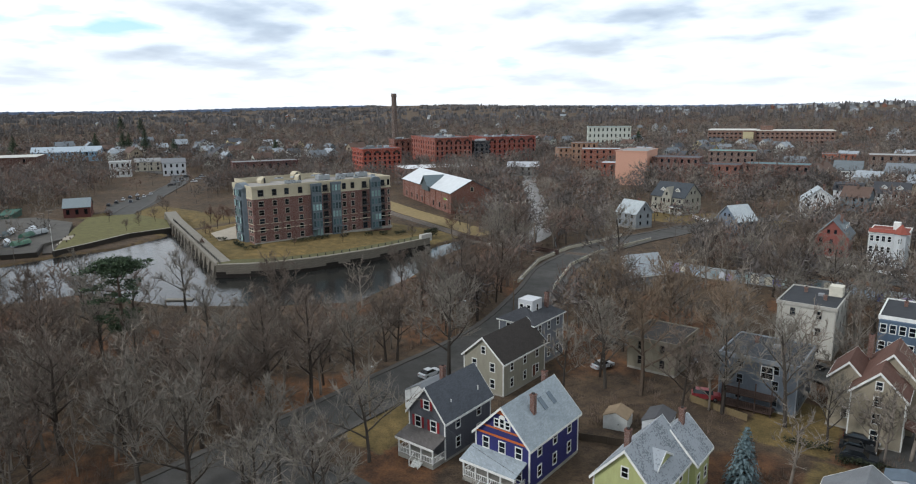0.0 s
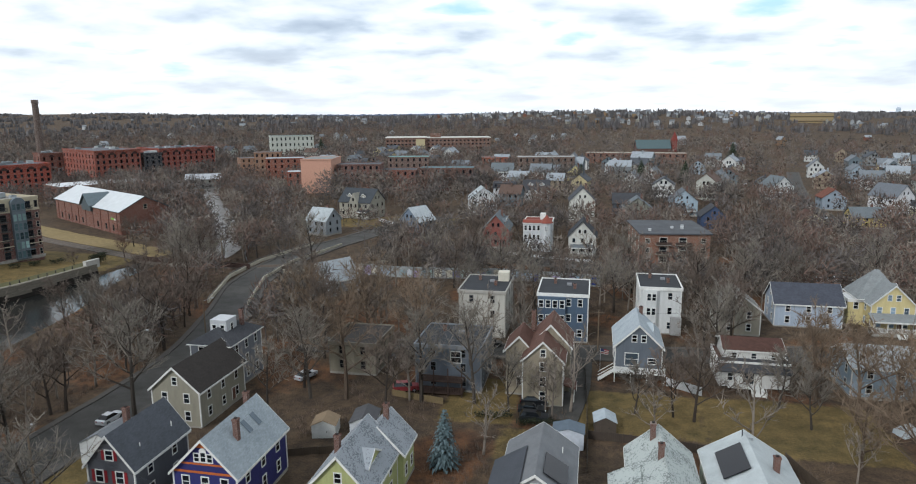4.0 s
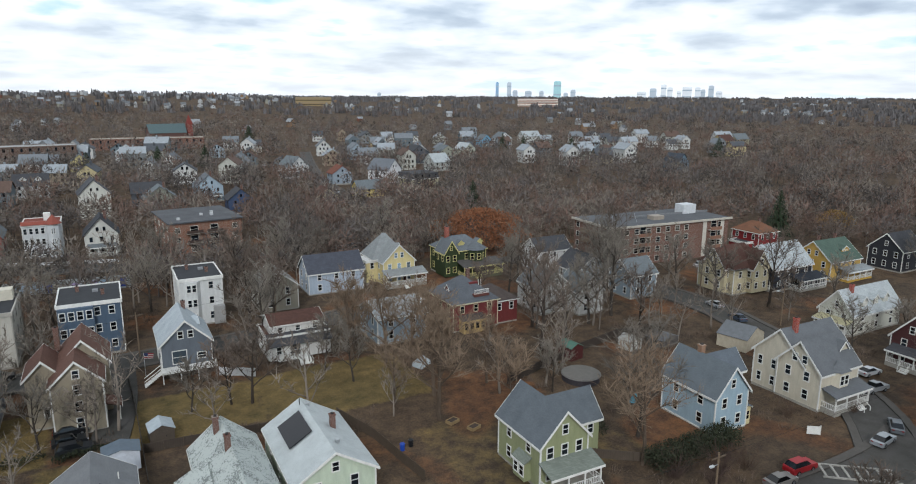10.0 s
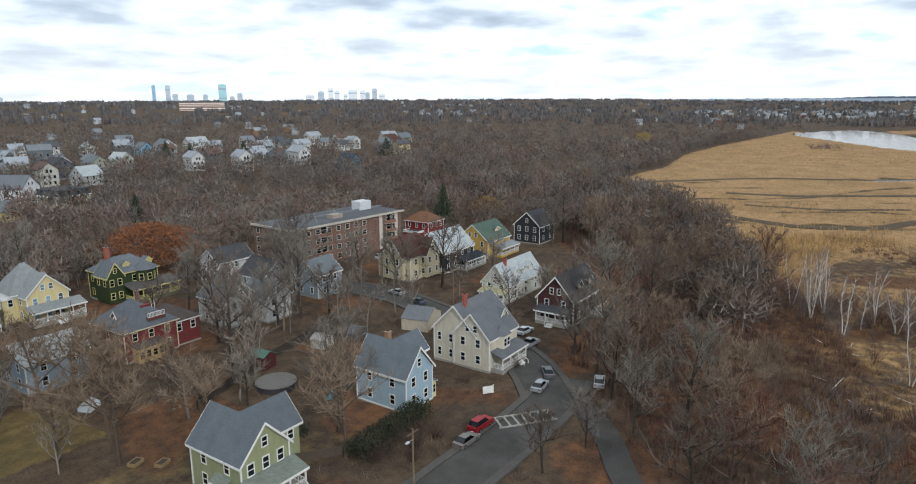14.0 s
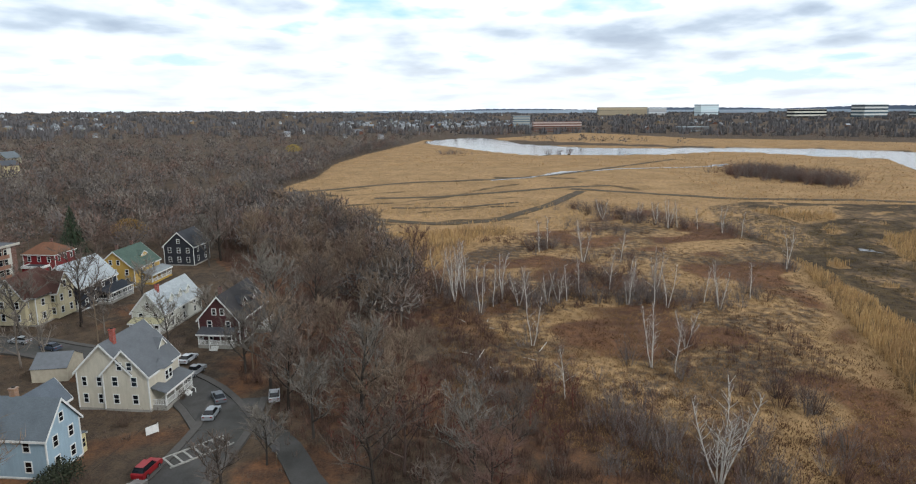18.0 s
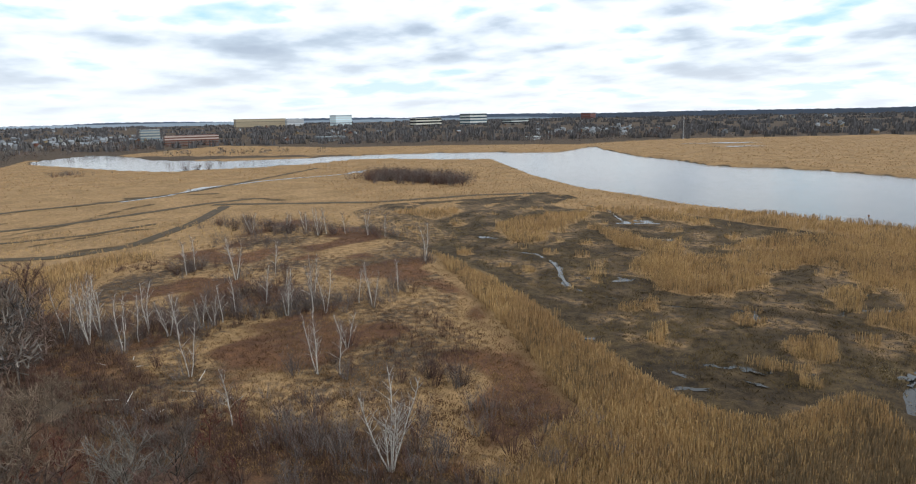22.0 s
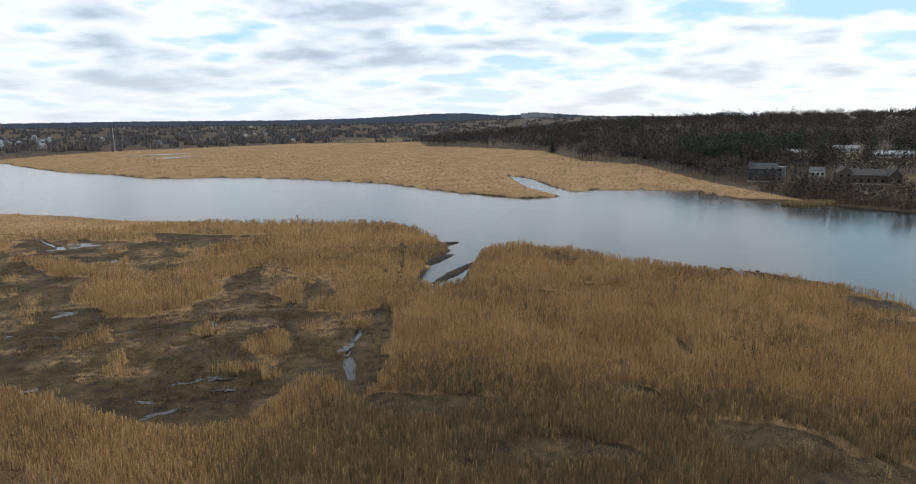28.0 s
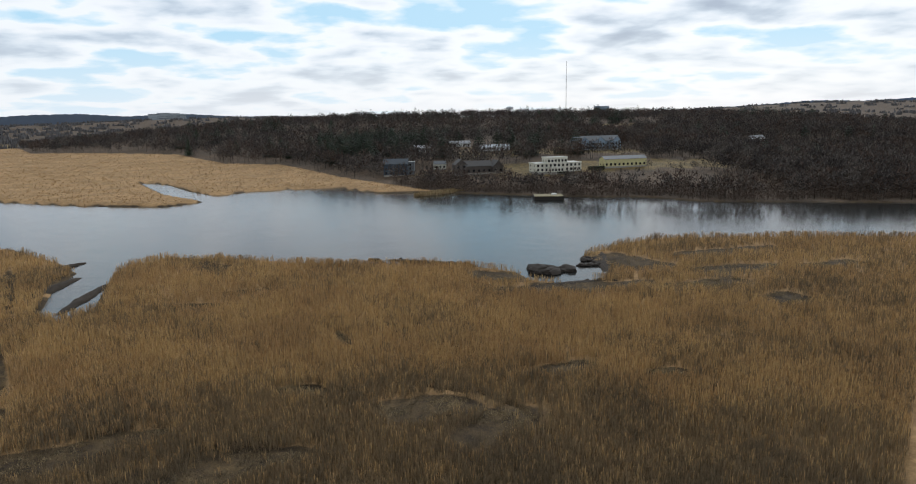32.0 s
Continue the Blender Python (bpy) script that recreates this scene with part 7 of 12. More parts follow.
OUTER_HOUSES = [
    ("dark grey gabled house with white trim", 197, 437, 14, 13, 8, 5, "y", "4e535a", DARKROOF, "3323", 0),
    ("pale grey gabled house on the slope", 190, 389, 13, 11, 6, 5, "x", "9da09b", LIGHTROOF, "3222", 12),
    ("olive and white house with porches", 225, 447, 13, 12, 7, 4.5, "y", "8b8d80", GREYROOF, "3322", 0),
    ("pale green gabled house", 245, 452, 11, 12, 7.5, 4.5, "y", "a3a89a", LIGHTROOF, "2322", 10),
    ("blue house with bright porch", 316, 545, 11, 11, 7, 4.5, "y", "6f97ae", GREYROOF, "2322", 0),
    ("large white gabled house", 345, 560, 16, 12, 7, 5.5, "y", "b9bbbb", GREYROOF, "3322", 0),
    ("white house with two wings", 385, 572, 20, 12, 7, 5, "x", "aeb0ac", LIGHTROOF, "4322", 0),
    ("teal grey house with steep gable", 325, 314, 12, 11, 6.5, 5.5, "y", "5d6f7c", shingle("3a4048"), "3222", 10),
    ("tan house with brown roof on the slope", 507, 433, 16, 12, 8, 5, "x", "9a8660", BROWNROOF, "4322", 0),
    ("cream and grey house pair", 550, 452, 18, 12, 7, 5, "x", "9a937c", GREYROOF, "4322", 0),
]


def far_houses():
    for label, x, y, w, d, ev, ri, ax, hx, rf, n, turn in BOULEVARD_HOUSES + UPHILL_HOUSES + OUTER_HOUSES:
        root, e = simple_house("house", label, x, y, w, d, ev, ri, ax, hx, rf, n, 2, drop(x, y) + 0.2, turn, None, 2 if ri > 4.5 else 1, 0.4, 0, 0 if ri else 1, 0.5, None, None, "houses beyond the boulevard", 1.45, False)
        chimney(root, w * 0.15, d * 0.1, ev + ri * 0.5, ev + ri + 1.2, 0.8)
        if "porch" in label:
            porch(root, -w * 0.4, w * 0.4, -d / 2 - 2.2, -d / 2, "f", 0.6, 2.9, 0.7, GREYROOF, WHITE, 4, False)
        if "dormers" in label:
            for s in (-0.22, 0.22):
                if ax == "x":
                    dormer(root, w * s, -d * 0.34, ev + ri * 0.2, 2.4, 1.5, 1.0, "f", 3.0, siding(hx), rf, WHITE, 2)
                else:
                    dormer(root, w * 0.34, d * s, ev + ri * 0.2, 2.4, 1.5, 1.0, "r", 3.0, siding(hx), rf, WHITE, 2)
        if "Victorian" in label:
            part("cross_gable", Mesh().prism([(-2.6, ev - 0.4), (2.6, ev - 0.4), (0, ev + 4.2)], "y", -d / 2 - 0.9, 0), siding(hx), root)
            part("bay", Mesh().prism([(-2.4, -d / 2 - 0.8), (2.4, -d / 2 - 0.8), (2.4, -d / 2), (-2.4, -d / 2)], "z", 0.4, ev - 0.4), siding(hx), root)
            row(root, (-2.4, 2.4, -d / 2 - 0.8, 0), "f", 2, ev - 2.4, 0.9, 1.5)
            row(root, (-2.4, 2.4, -d / 2 - 0.9, 0), "f", 1, ev + 0.6, 0.9, 1.3)
            porch(root, 2.6, w * 0.48, -d / 2 - 2.2, -d / 2, "f", 0.6, 3.2, 0.7, DARKROOF, WHITE, 3, False)
        if "mansard" in label:
            part("mansard", Mesh().prism([(-w / 2 - 0.3, ev), (w / 2 + 0.3, ev), (w / 2 - 0.8, ev + 2.8), (-w / 2 + 0.8, ev + 2.8)], "y", -d / 2 - 0.3, d / 2 + 0.3), DARKROOF, root)
            row(root, (-w / 2, w / 2, -d / 2 - 0.32, d / 2), "f", 4, ev + 0.6, 0.9, 1.4)


far_houses()


FAR = False


def turret_house():
    root, e = simple_house("house", "white three storey house with red turret roof", -19.6, 235.5, 9.6, 12, 10.2, 0, "x", "b7babb", shingle("7a4034"), "0322", storeys=3, attic=0, flat=1)
    for z in (1.2, 4.4, 7.6):
        row(root, e, "f", 4, z, 0.8, 1.6, lo=0.0, hi=0.62)
    a = [(1.9 * math.cos(i * math.pi / 4), 1.9 * math.sin(i * math.pi / 4)) for i in range(8)]
    t = part("turret", Mesh().prism([(q[0] + 3.2, q[1] - 6.0) for q in a], "z", 0.3, 10.4), siding("b7babb"), root)
    part("turret_roof", Mesh().add([(3.2 + 1.25 * q[0], -6.0 + 1.25 * q[1], 10.4) for q in a] + [(3.2, -6.0, 13.2)], [(i, (i + 1) % 8, 8) for i in range(8)] + [tuple(range(7, -1, -1))]), plain("7a4034"), t)
    part("roof_skirt", Mesh().prism([(-6.6, 10.3), (-5.6, 11.2), (-4.4, 11.2), (-4.4, 10.3)], "x", -5.0, 1.4), plain("7a4034"), root)
    part("roof_cabin", Mesh().box(0.6, 2.4, -1, 1.4, 10.4, 12.8), WHITE, root)
    for z in (1.2, 4.4, 7.6):
        window(root, (0, 0, -7.8, 0), "f", 3.2, z, 0.8, 1.6, WHITE, GLASS)


turret_house()


# ---- streets of houses towards the hill ----
STREETS = [[(-720, 250), (-560, 270), (-430, 330), (-480, 470), (-640, 520), (-860, 420)], [(-420, 560), (-330, 520), (-260, 620), (-330, 760), (-520, 720)], [(112, 345), (190, 330), (340, 520), (410, 640), (190, 700), (140, 540)], [(250, 400), (330, 330), (420, 330), (560, 470), (470, 560), (330, 610)], [(-190, 430), (-60, 345), (60, 350), (105, 420), (120, 620), (-60, 640)], [(-330, 520), (-200, 470), (-100, 640), (-200, 740)]]
TINTS = (("b9bab6", "white"), ("a7a89f", "off-white"), ("8f9da6", "pale blue"), ("b0a47e", "cream yellow"), ("7b7f80", "grey"), ("8b7f6d", "tan"), ("5f6a70", "slate grey"))
ROOFS = ("6d7276", "4b4e52", "8c9296", "5a4a42")
HUTS, HUT_DATA = [], {}


def street_data(k, tint):
    """Walls with recessed dark windows, and a roof, shared between alike houses."""
    if (k, tint) not in HUT_DATA:
        w, d, h, ri = ((4.4, 6.2, 6.4, 4.2), (5.4, 5.2, 6.2, 3.6), (4.2, 7.0, 8.6, 3.4))[k]
        m = Mesh().prism([(-w, -1.5), (w, -1.5), (w, h), (0, h + ri), (-w, h)], "y", -d, d)
        solid = len(m.f)
        for z in (1.2, 4.2) + ((7.0,) if k == 2 else (6.9,)):
            for x in (-0.55, 0.0, 0.55) if z < 6 else (-0.2, 0.2):
                m.box(x * w - 0.5, x * w + 0.5, -d - 0.04, -d + 0.2, z, z + 1.5)
            if z < 6:
                for y in (-0.6, 0.0, 0.6):
                    for e in (-1, 1):
                        m.box(e * w - 0.04 if e > 0 else -w - 0.04, e * w + 0.04 if e > 0 else -w + 0.04, y * d - 0.5, y * d + 0.5, z, z + 1.5)
        me = m.data("wall", siding(TINTS[tint][0]))
        me.materials.append(GLASS)
        for i, q in enumerate(me.polygons):
            q.material_index = 1 if i >= solid else 0
        o = 0.5
        r = Mesh().prism([(-w - o, h - ri / w * o), (0, h + ri), (w + o, h - ri / w * o), (w + o, h - ri / w * o + 0.3), (0, h + ri + 0.3), (-w - o, h - ri / w * o + 0.3)], "y", -d - o, d + o)
        r.box(0.8, 1.6, -0.4, 0.4, h + ri * 0.6, h + ri + 1.3)
        HUT_DATA[k, tint] = (me, r.data("roof", shingle(ROOFS[(k + tint) % 4])))
    return HUT_DATA[k, tint]


def street_houses():
    rn = random.Random(31)
    taken = [(o.matrix_basis.translation.x, o.matrix_basis.translation.y) for o in scene.objects if o.parent is None and o.get("category")]
    for poly in STREETS:
        xs, ys = [q[0] for q in poly], [q[1] for q in poly]
        y = min(ys)
        row_ = 0
        while y < max(ys):
            x = min(xs)
            while x < max(xs):
                px, py = x + rn.uniform(-3, 3) + (y - ys[0]) * 0.25, y + rn.uniform(-4, 4)
                if shore(poly, np.array([px]), np.array([py]))[0] < 0 and rn.random() < 0.5 and all((px - a) ** 2 + (py - b) ** 2 > 360 for a, b in taken + HUTS):
                    k, tint = rn.randrange(3), rn.choice((0, 0, 0, 1, 1, 2, 3, 4, 5, 6))
                    t = thing("house", px, py, drop(px, py) + 0.1, rn.choice((0, 0, 90, -90)) + rn.uniform(-8, 8) - 12, TINTS[tint][1] + " clapboard house with gabled roof on a wooded street", "house", "street houses")
                    t.scale = (rn.uniform(0.9, 1.2),) * 3
                    wd, rd = street_data(k, tint)
                    part("wall", wd, None, t)
                    part("roof", rd, None, t)
                    HUTS.append((px, py))
                x += 24
            y += 30 if row_ % 2 else 46
            row_ += 1


street_houses()


# ---- houses on the wooded hill across the river ----
FAR = True
def hill_house(label, x, y, turn, parts, roofhex="55585b"):
    root = thing("house", x, y, drop(x, y) + 0.3, turn, label, "house", "houses across the river")
    for w, d, ox, oy, h, rise, hx, n in parts:
        e = (ox - w / 2, ox + w / 2, oy - d / 2, oy + d / 2)
        foundation(root, e, -3, 0.3)
        ax = "y" if d >= w else "x"
        walls(root, e, 0.3, h, rise, ax, plain(hx))
        if rise:
            gable_roof(root, e, h, rise, ax, plain(roofhex), WHITE)
        else:
            flat_roof(root, e, h, plain("9a9a96"), plain(hx))
        for s in range(max(1, int(h / 3))):
            row(root, e, "b", n, 0.9 + 3.0 * s, 1.5, 1.7)
            row(root, e, "r", 2, 0.9 + 3.0 * s, 1.1, 1.5)


hill_house("white flat roofed river mansion with many windows", -156, -466, 8, [(36, 12, 0, 0, 6.2, 0, "c2beae", 11), (16, 9, 0, -1, 10.0, 0, "c2beae", 6), (10, 4, 3, 8, 3.4, 0, "c2beae", 4)])
hill_house("large grey blue gabled mansion", -232, -580, 6, [(44, 12, 0, 0, 7.6, 4.2, "6d7d8b", 12), (9, 15, -16, 2, 7.8, 3.4, "7a8a98", 3), (9, 15, 0, 2, 7.8, 3.4, "7a8a98", 3), (9, 16, 16, 2, 7.8, 3.4, "7a8a98", 3)])
hill_house("long pale yellow two storey house", -210, -470, 4, [(34, 9, 0, 0, 5.6, 2.0, "b3ab7e", 10)])
hill_house("dark slate blue modern house on the bank", -44, -508, -10, [(18, 12, 0, 0, 8.5, 3.5, "39444f", 5), (6, 8, -11, 0, 9.5, 0, "5a5f62", 1)], "3c4247")
hill_house("small white cottage by the shore", -78, -512, 0, [(9, 7, 0, 0, 4.0, 2.0, "aaa99c", 3)])
hill_house("brown shingled house with wide roof", -106, -486, 5, [(20, 10, 4, 0, 5.2, 3.4, "4a433d", 5), (8, 12, -10, 2, 4.6, 4.2, "433d38", 2), (9, 9, 17, -1, 6.4, 3.6, "4f4842", 2)], "3f3d3b")
hill_house("low white ranch house on the lawn", -140, -590, 0, [(26, 9, 0, 0, 3.4, 2.0, "b9bdc0", 6)], "8a9095")
hill_house("white ranch house among trees", -118, -650, 0, [(22, 9, 0, 0, 3.4, 2.2, "b0b2ae", 5)], "77797b")
hill_house("grey roofed house on the wooded slope", -80, -620, 0, [(18, 9, 0, 0, 3.8, 2.2, "a6a8a6", 4)], "8b8d8f")
hill_house("white house high among the trees", -420, -620, 20, [(18, 10, 0, 0, 5.4, 2.6, "b5b7b7", 5)], "5d6062")
hill_house("grey house high among the trees", -400, -600, 20, [(20, 10, 0, 0, 4.4, 2.6, "6f7173", 5)], "5d6062")
hill_house("red roofed brick house high on the hill", -330, -760, 10, [(24, 10, 0, 0, 5.4, 3.0, "7a5a4c", 5)], "6d5a50")

# ---- far offices across the marsh and the city on the horizon ----
def office(label, x, y, turn, w, d, h, hexa, bands, glasshex="1d2a33", base=None):
    root = thing("office_building", x, y, drop(x, y) if base is None else base, turn, label, "office building", "far offices")
    part("wall", Mesh().box(-w / 2, w / 2, -d / 2, d / 2, -8, h), plain(hexa), root)
    for i in range(bands):
        z = h * (i + 0.35) / bands
        part("window_band", Mesh().box(-w / 2 - 0.4, w / 2 + 0.4, -d / 2 - 0.4, d / 2 + 0.4, z, z + h / bands * 0.5), glass(glasshex), root)


office("long brown brick office with window bands", 1437, -75, -84, 100, 30, 20, "6a4438", 4, "8b8079", 0)
office("cream office block beside the bridge", 1699, -1, -84, 40, 30, 30, "a6a69c", 5, "59646b", 0)
office("long tan apartment slab", 3601, -528, -80, 260, 40, 44, "a5977c", 7, "7d7565", 7.5)
office("pale apartment tower beyond the marsh", 3523, -688, -80, 90, 30, 40, "b0b0ae", 6, "8d9296", 6)
office("white office tower beyond the marsh", 3315, -878, -75, 90, 60, 62, "c9d2d4", 7, "9fb0b6", 0)
office("black and white glass office", 2772, -1118, -70, 150, 40, 38, "c5c1b4", 3, "12181c", 2)
office("white and glass office campus", 2782, -1356, -66, 120, 60, 52, "c5c6c0", 4, "3c4a52", 4)
office("dark glass office campus wing", 2749, -1558, -62, 150, 50, 34, "b0b3b0", 3, "1a2226", -6)
office("low white supermarket hall", 1112, -671, -58, 36, 20, 6, "a3a6a4", 1, "5d6164")
office("far red brick block", 3529, -2526, -50, 130, 60, 46, "6d3f38", 4, "51413d", 4)
office("grey warehouse by the highway", 1413, -349, -74, 60, 24, 10, "7d8486", 1, "5d6164")
office("orange and white flats beyond the woods", 1080, 1560, -36, 110, 22, 22, "86604f", 5, "a8a49c")
office("tan stepped apartment block", 440, 1540, -14, 80, 30, 19, "8d7a58", 4, "6d6350")
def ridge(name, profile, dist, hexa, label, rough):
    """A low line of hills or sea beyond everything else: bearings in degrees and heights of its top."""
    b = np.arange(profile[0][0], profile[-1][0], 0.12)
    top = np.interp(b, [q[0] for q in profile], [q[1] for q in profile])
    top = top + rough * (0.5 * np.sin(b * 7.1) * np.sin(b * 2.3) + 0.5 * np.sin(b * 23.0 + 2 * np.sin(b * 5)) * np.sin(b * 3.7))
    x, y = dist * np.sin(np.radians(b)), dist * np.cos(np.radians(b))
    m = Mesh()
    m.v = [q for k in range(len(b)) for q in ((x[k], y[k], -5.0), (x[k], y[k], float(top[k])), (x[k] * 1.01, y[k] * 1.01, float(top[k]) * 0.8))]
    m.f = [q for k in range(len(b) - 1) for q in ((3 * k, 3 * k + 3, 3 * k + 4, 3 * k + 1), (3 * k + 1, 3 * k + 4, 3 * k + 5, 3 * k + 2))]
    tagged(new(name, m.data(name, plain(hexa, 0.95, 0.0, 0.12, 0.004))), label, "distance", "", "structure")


# Aerial haze is put into the flat blue grey base colours.
ridge("backdrop", [(-80, 52), (-62, 50), (-52, 66), (-46, 70), (-40, 52), (-30, 56), (-20, 48), (-8, 50), (6, 46), (18, 36), (30, 36)], 4860, "65748c", "wooded hills on the horizon, blue grey with haze in their colour", 4)
ridge("backdrop", [(60, 30), (84, 36), (87, 46), (92, 44), (96, 36), (101, 50), (108, 46), (110, 38), (116, 56), (121, 54), (126, 46), (134, 50), (146, 46), (152, 54), (155, 66), (158, 80), (161, 82), (164, 62), (168, 74), (172, 50), (178, 42)], 4880, "5c6675", "dark wooded hills beyond the marsh, haze put into their colour", 3)
ridge("backdrop", [(-153, 36), (-149, 52), (-146, 66), (-142, 88), (-139, 78), (-136, 90), (-130, 84), (-120, 60)], 4860, "5a687f", "hills behind the wooded bank, blue with haze in their colour", 4)
# Upright strip for the sea; its pale haze is put into the colour.
ridge("backdrop", [(62, 28), (72, 33), (90, 35), (120, 33), (124, 20)], 4820, "a3b2c0", "strip of sea on the horizon, pale with haze in its colour", 0)
# bearing in degrees, top, width and tint of each tower on the horizon
SKYLINE = [(21.4, 64, 24, 0), (31.3, 134, 20, 1), (32.3, 134, 28, 0), (32.8, 82, 32, 0), (33.9, 78, 44, 0), (35.0, 78, 28, 0), (36.3, 141, 48, 2), (37.0, 67, 28, 0), (37.6, 86, 32, 0), (43.1, 75, 56, 3), (44.0, 96, 40, 0), (44.8, 121, 32, 3), (45.3, 103, 32, 3), (46.0, 79, 24, 3), (46.6, 106, 56, 3), (47.4, 103, 32, 3), (47.8, 89, 28, 0), (48.4, 113, 32, 0), (49.0, 79, 36, 3)]
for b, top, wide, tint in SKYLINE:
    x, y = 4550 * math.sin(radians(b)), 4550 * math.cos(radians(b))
    t = thing("city_tower", x, y, 0, -b, ("grey city tower on the horizon, haze put into its colour", "blue glass city tower on the horizon, paled with painted haze", "teal glass city tower on the horizon, paled with painted haze", "city tower on the horizon, paled with haze in its colour")[tint], "tower", "city skyline")
    # Distance haze is put into these pale base colours and the window bands.
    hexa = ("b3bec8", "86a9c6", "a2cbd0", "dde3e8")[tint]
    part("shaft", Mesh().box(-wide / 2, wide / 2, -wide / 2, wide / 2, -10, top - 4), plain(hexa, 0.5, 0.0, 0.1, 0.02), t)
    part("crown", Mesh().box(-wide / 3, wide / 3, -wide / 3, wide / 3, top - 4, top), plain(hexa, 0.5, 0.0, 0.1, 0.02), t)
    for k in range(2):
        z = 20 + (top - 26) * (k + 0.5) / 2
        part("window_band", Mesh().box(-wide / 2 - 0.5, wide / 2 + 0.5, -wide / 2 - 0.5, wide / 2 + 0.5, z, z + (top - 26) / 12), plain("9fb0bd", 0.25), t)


def lattice(name, label, bearing, dist, z0, z1, r, hexa):
    x, y = dist * math.sin(radians(bearing)), dist * math.cos(radians(bearing))
    t = thing(name, x, y, 0, 0, label, name.replace("_", " "))
    m = Mesh()
    for i in range(4):
        a = i * math.pi / 2
        m.beam((r * math.cos(a), r * math.sin(a), z0), (0.15 * math.cos(a), 0.15 * math.sin(a), z1), 0.3)
    part("mast", m, plain(hexa), t)
    for k in range(8):
        z = z0 + (z1 - z0) * k / 8
        part("brace", Mesh().box(-r * (1 - k / 8), r * (1 - k / 8), -0.12, 0.12, z, z + 0.3), plain(hexa), t)


lattice("radio_mast", "thin red and white radio mast on the hill", -160.7, 1500, 20, 154, 0.7, "aaa6a3")
lattice("white_pole", "tall white pole on the green park hill", 133.2, 1210, 0, 40, 0.9, "b4b6b6")
tank = thing("water_tower", 1400 * math.sin(radians(-165.4)), 1400 * math.cos(radians(-165.4)), 30, 0, "pale water tower above the woods", "water tower")
part("tank", Mesh().tube([(0, 0, 22), (0, 0, 24), (0, 0, 28), (0, 0, 29.5)], [2, 7, 7, 2], 12), plain("a5aaad"), tank)
part("stem", Mesh().tube([(0, 0, -4), (0, 0, 22)], [2, 2], 8), plain("a5aaad"), tank)
for k, (b, w, top) in enumerate(((166.0, 60, 72), (166.7, 70, 77), (167.4, 70, 74), (168.0, 50, 70))):
    office("pale far apartment slab on the ridge", 4300 * math.sin(radians(b)), 4300 * math.cos(radians(b)), -b, w, 30, top - 30, "8d9296", 5, "6d747a", 30)
office("grey block on the far hill", 1600 * math.sin(radians(-157.8)), 1600 * math.cos(radians(-157.8)), 158, 34, 20, 14, "6a7680", 2, "55606a", 44)


# ---- trees ----
def branch(start, way, length, r0, r1, rnd, bend=0.25, n=4):
    """Points and radii of a wandering branch."""
    pts, rad, q, d = [Vector(start)], [r0], Vector(start), Vector(way).normalized()
    for i in range(n):
        d = (d + Vector((rnd.uniform(-bend, bend), rnd.uniform(-bend, bend), rnd.uniform(-bend * 0.4, bend * 0.7)))).normalized()
        q = q + d * (length / n)
        pts.append(q.copy())
        rad.append(r0 + (r1 - r0) * (i + 1) / n)
    return pts, rad


def twigs(m, pts, count, length, width, rnd, rise=0.35):
    """Thin tapering slivers along a branch."""
    v, f = [], []
    for _ in range(count):
        s = rnd.random() ** 0.7 * (len(pts) - 1)
        i = min(int(s), len(pts) - 2)
        q = pts[i].lerp(pts[i + 1], s - i)
        d = (pts[i + 1] - pts[i]).normalized()
        w = (d * 0.8 + Vector((rnd.gauss(0, 0.7), rnd.gauss(0, 0.7), rnd.gauss(rise, 0.4)))).normalized()
        side = w.cross(Vector((rnd.gauss(0, 1), rnd.gauss(0, 1), rnd.gauss(0, 1)))).normalized() * width * rnd.uniform(0.6, 1.3)
        L = length * rnd.uniform(0.5, 1.4)
        k = len(v)
        v += [q - side, q + side, q + w * L]
        f.append((k, k + 1, k + 2))
        for _ in range(2):
            b = q + w * L * rnd.uniform(0.3, 0.7)
            w2 = (w + Vector((rnd.gauss(0, 0.6), rnd.gauss(0, 0.6), rnd.gauss(rise * 0.5, 0.4)))).normalized()
            k = len(v)
            v += [b - side * 0.6, b + side * 0.6, b + w2 * L * rnd.uniform(0.4, 0.7)]
            f.append((k, k + 1, k + 2))
    m.add(v, f)


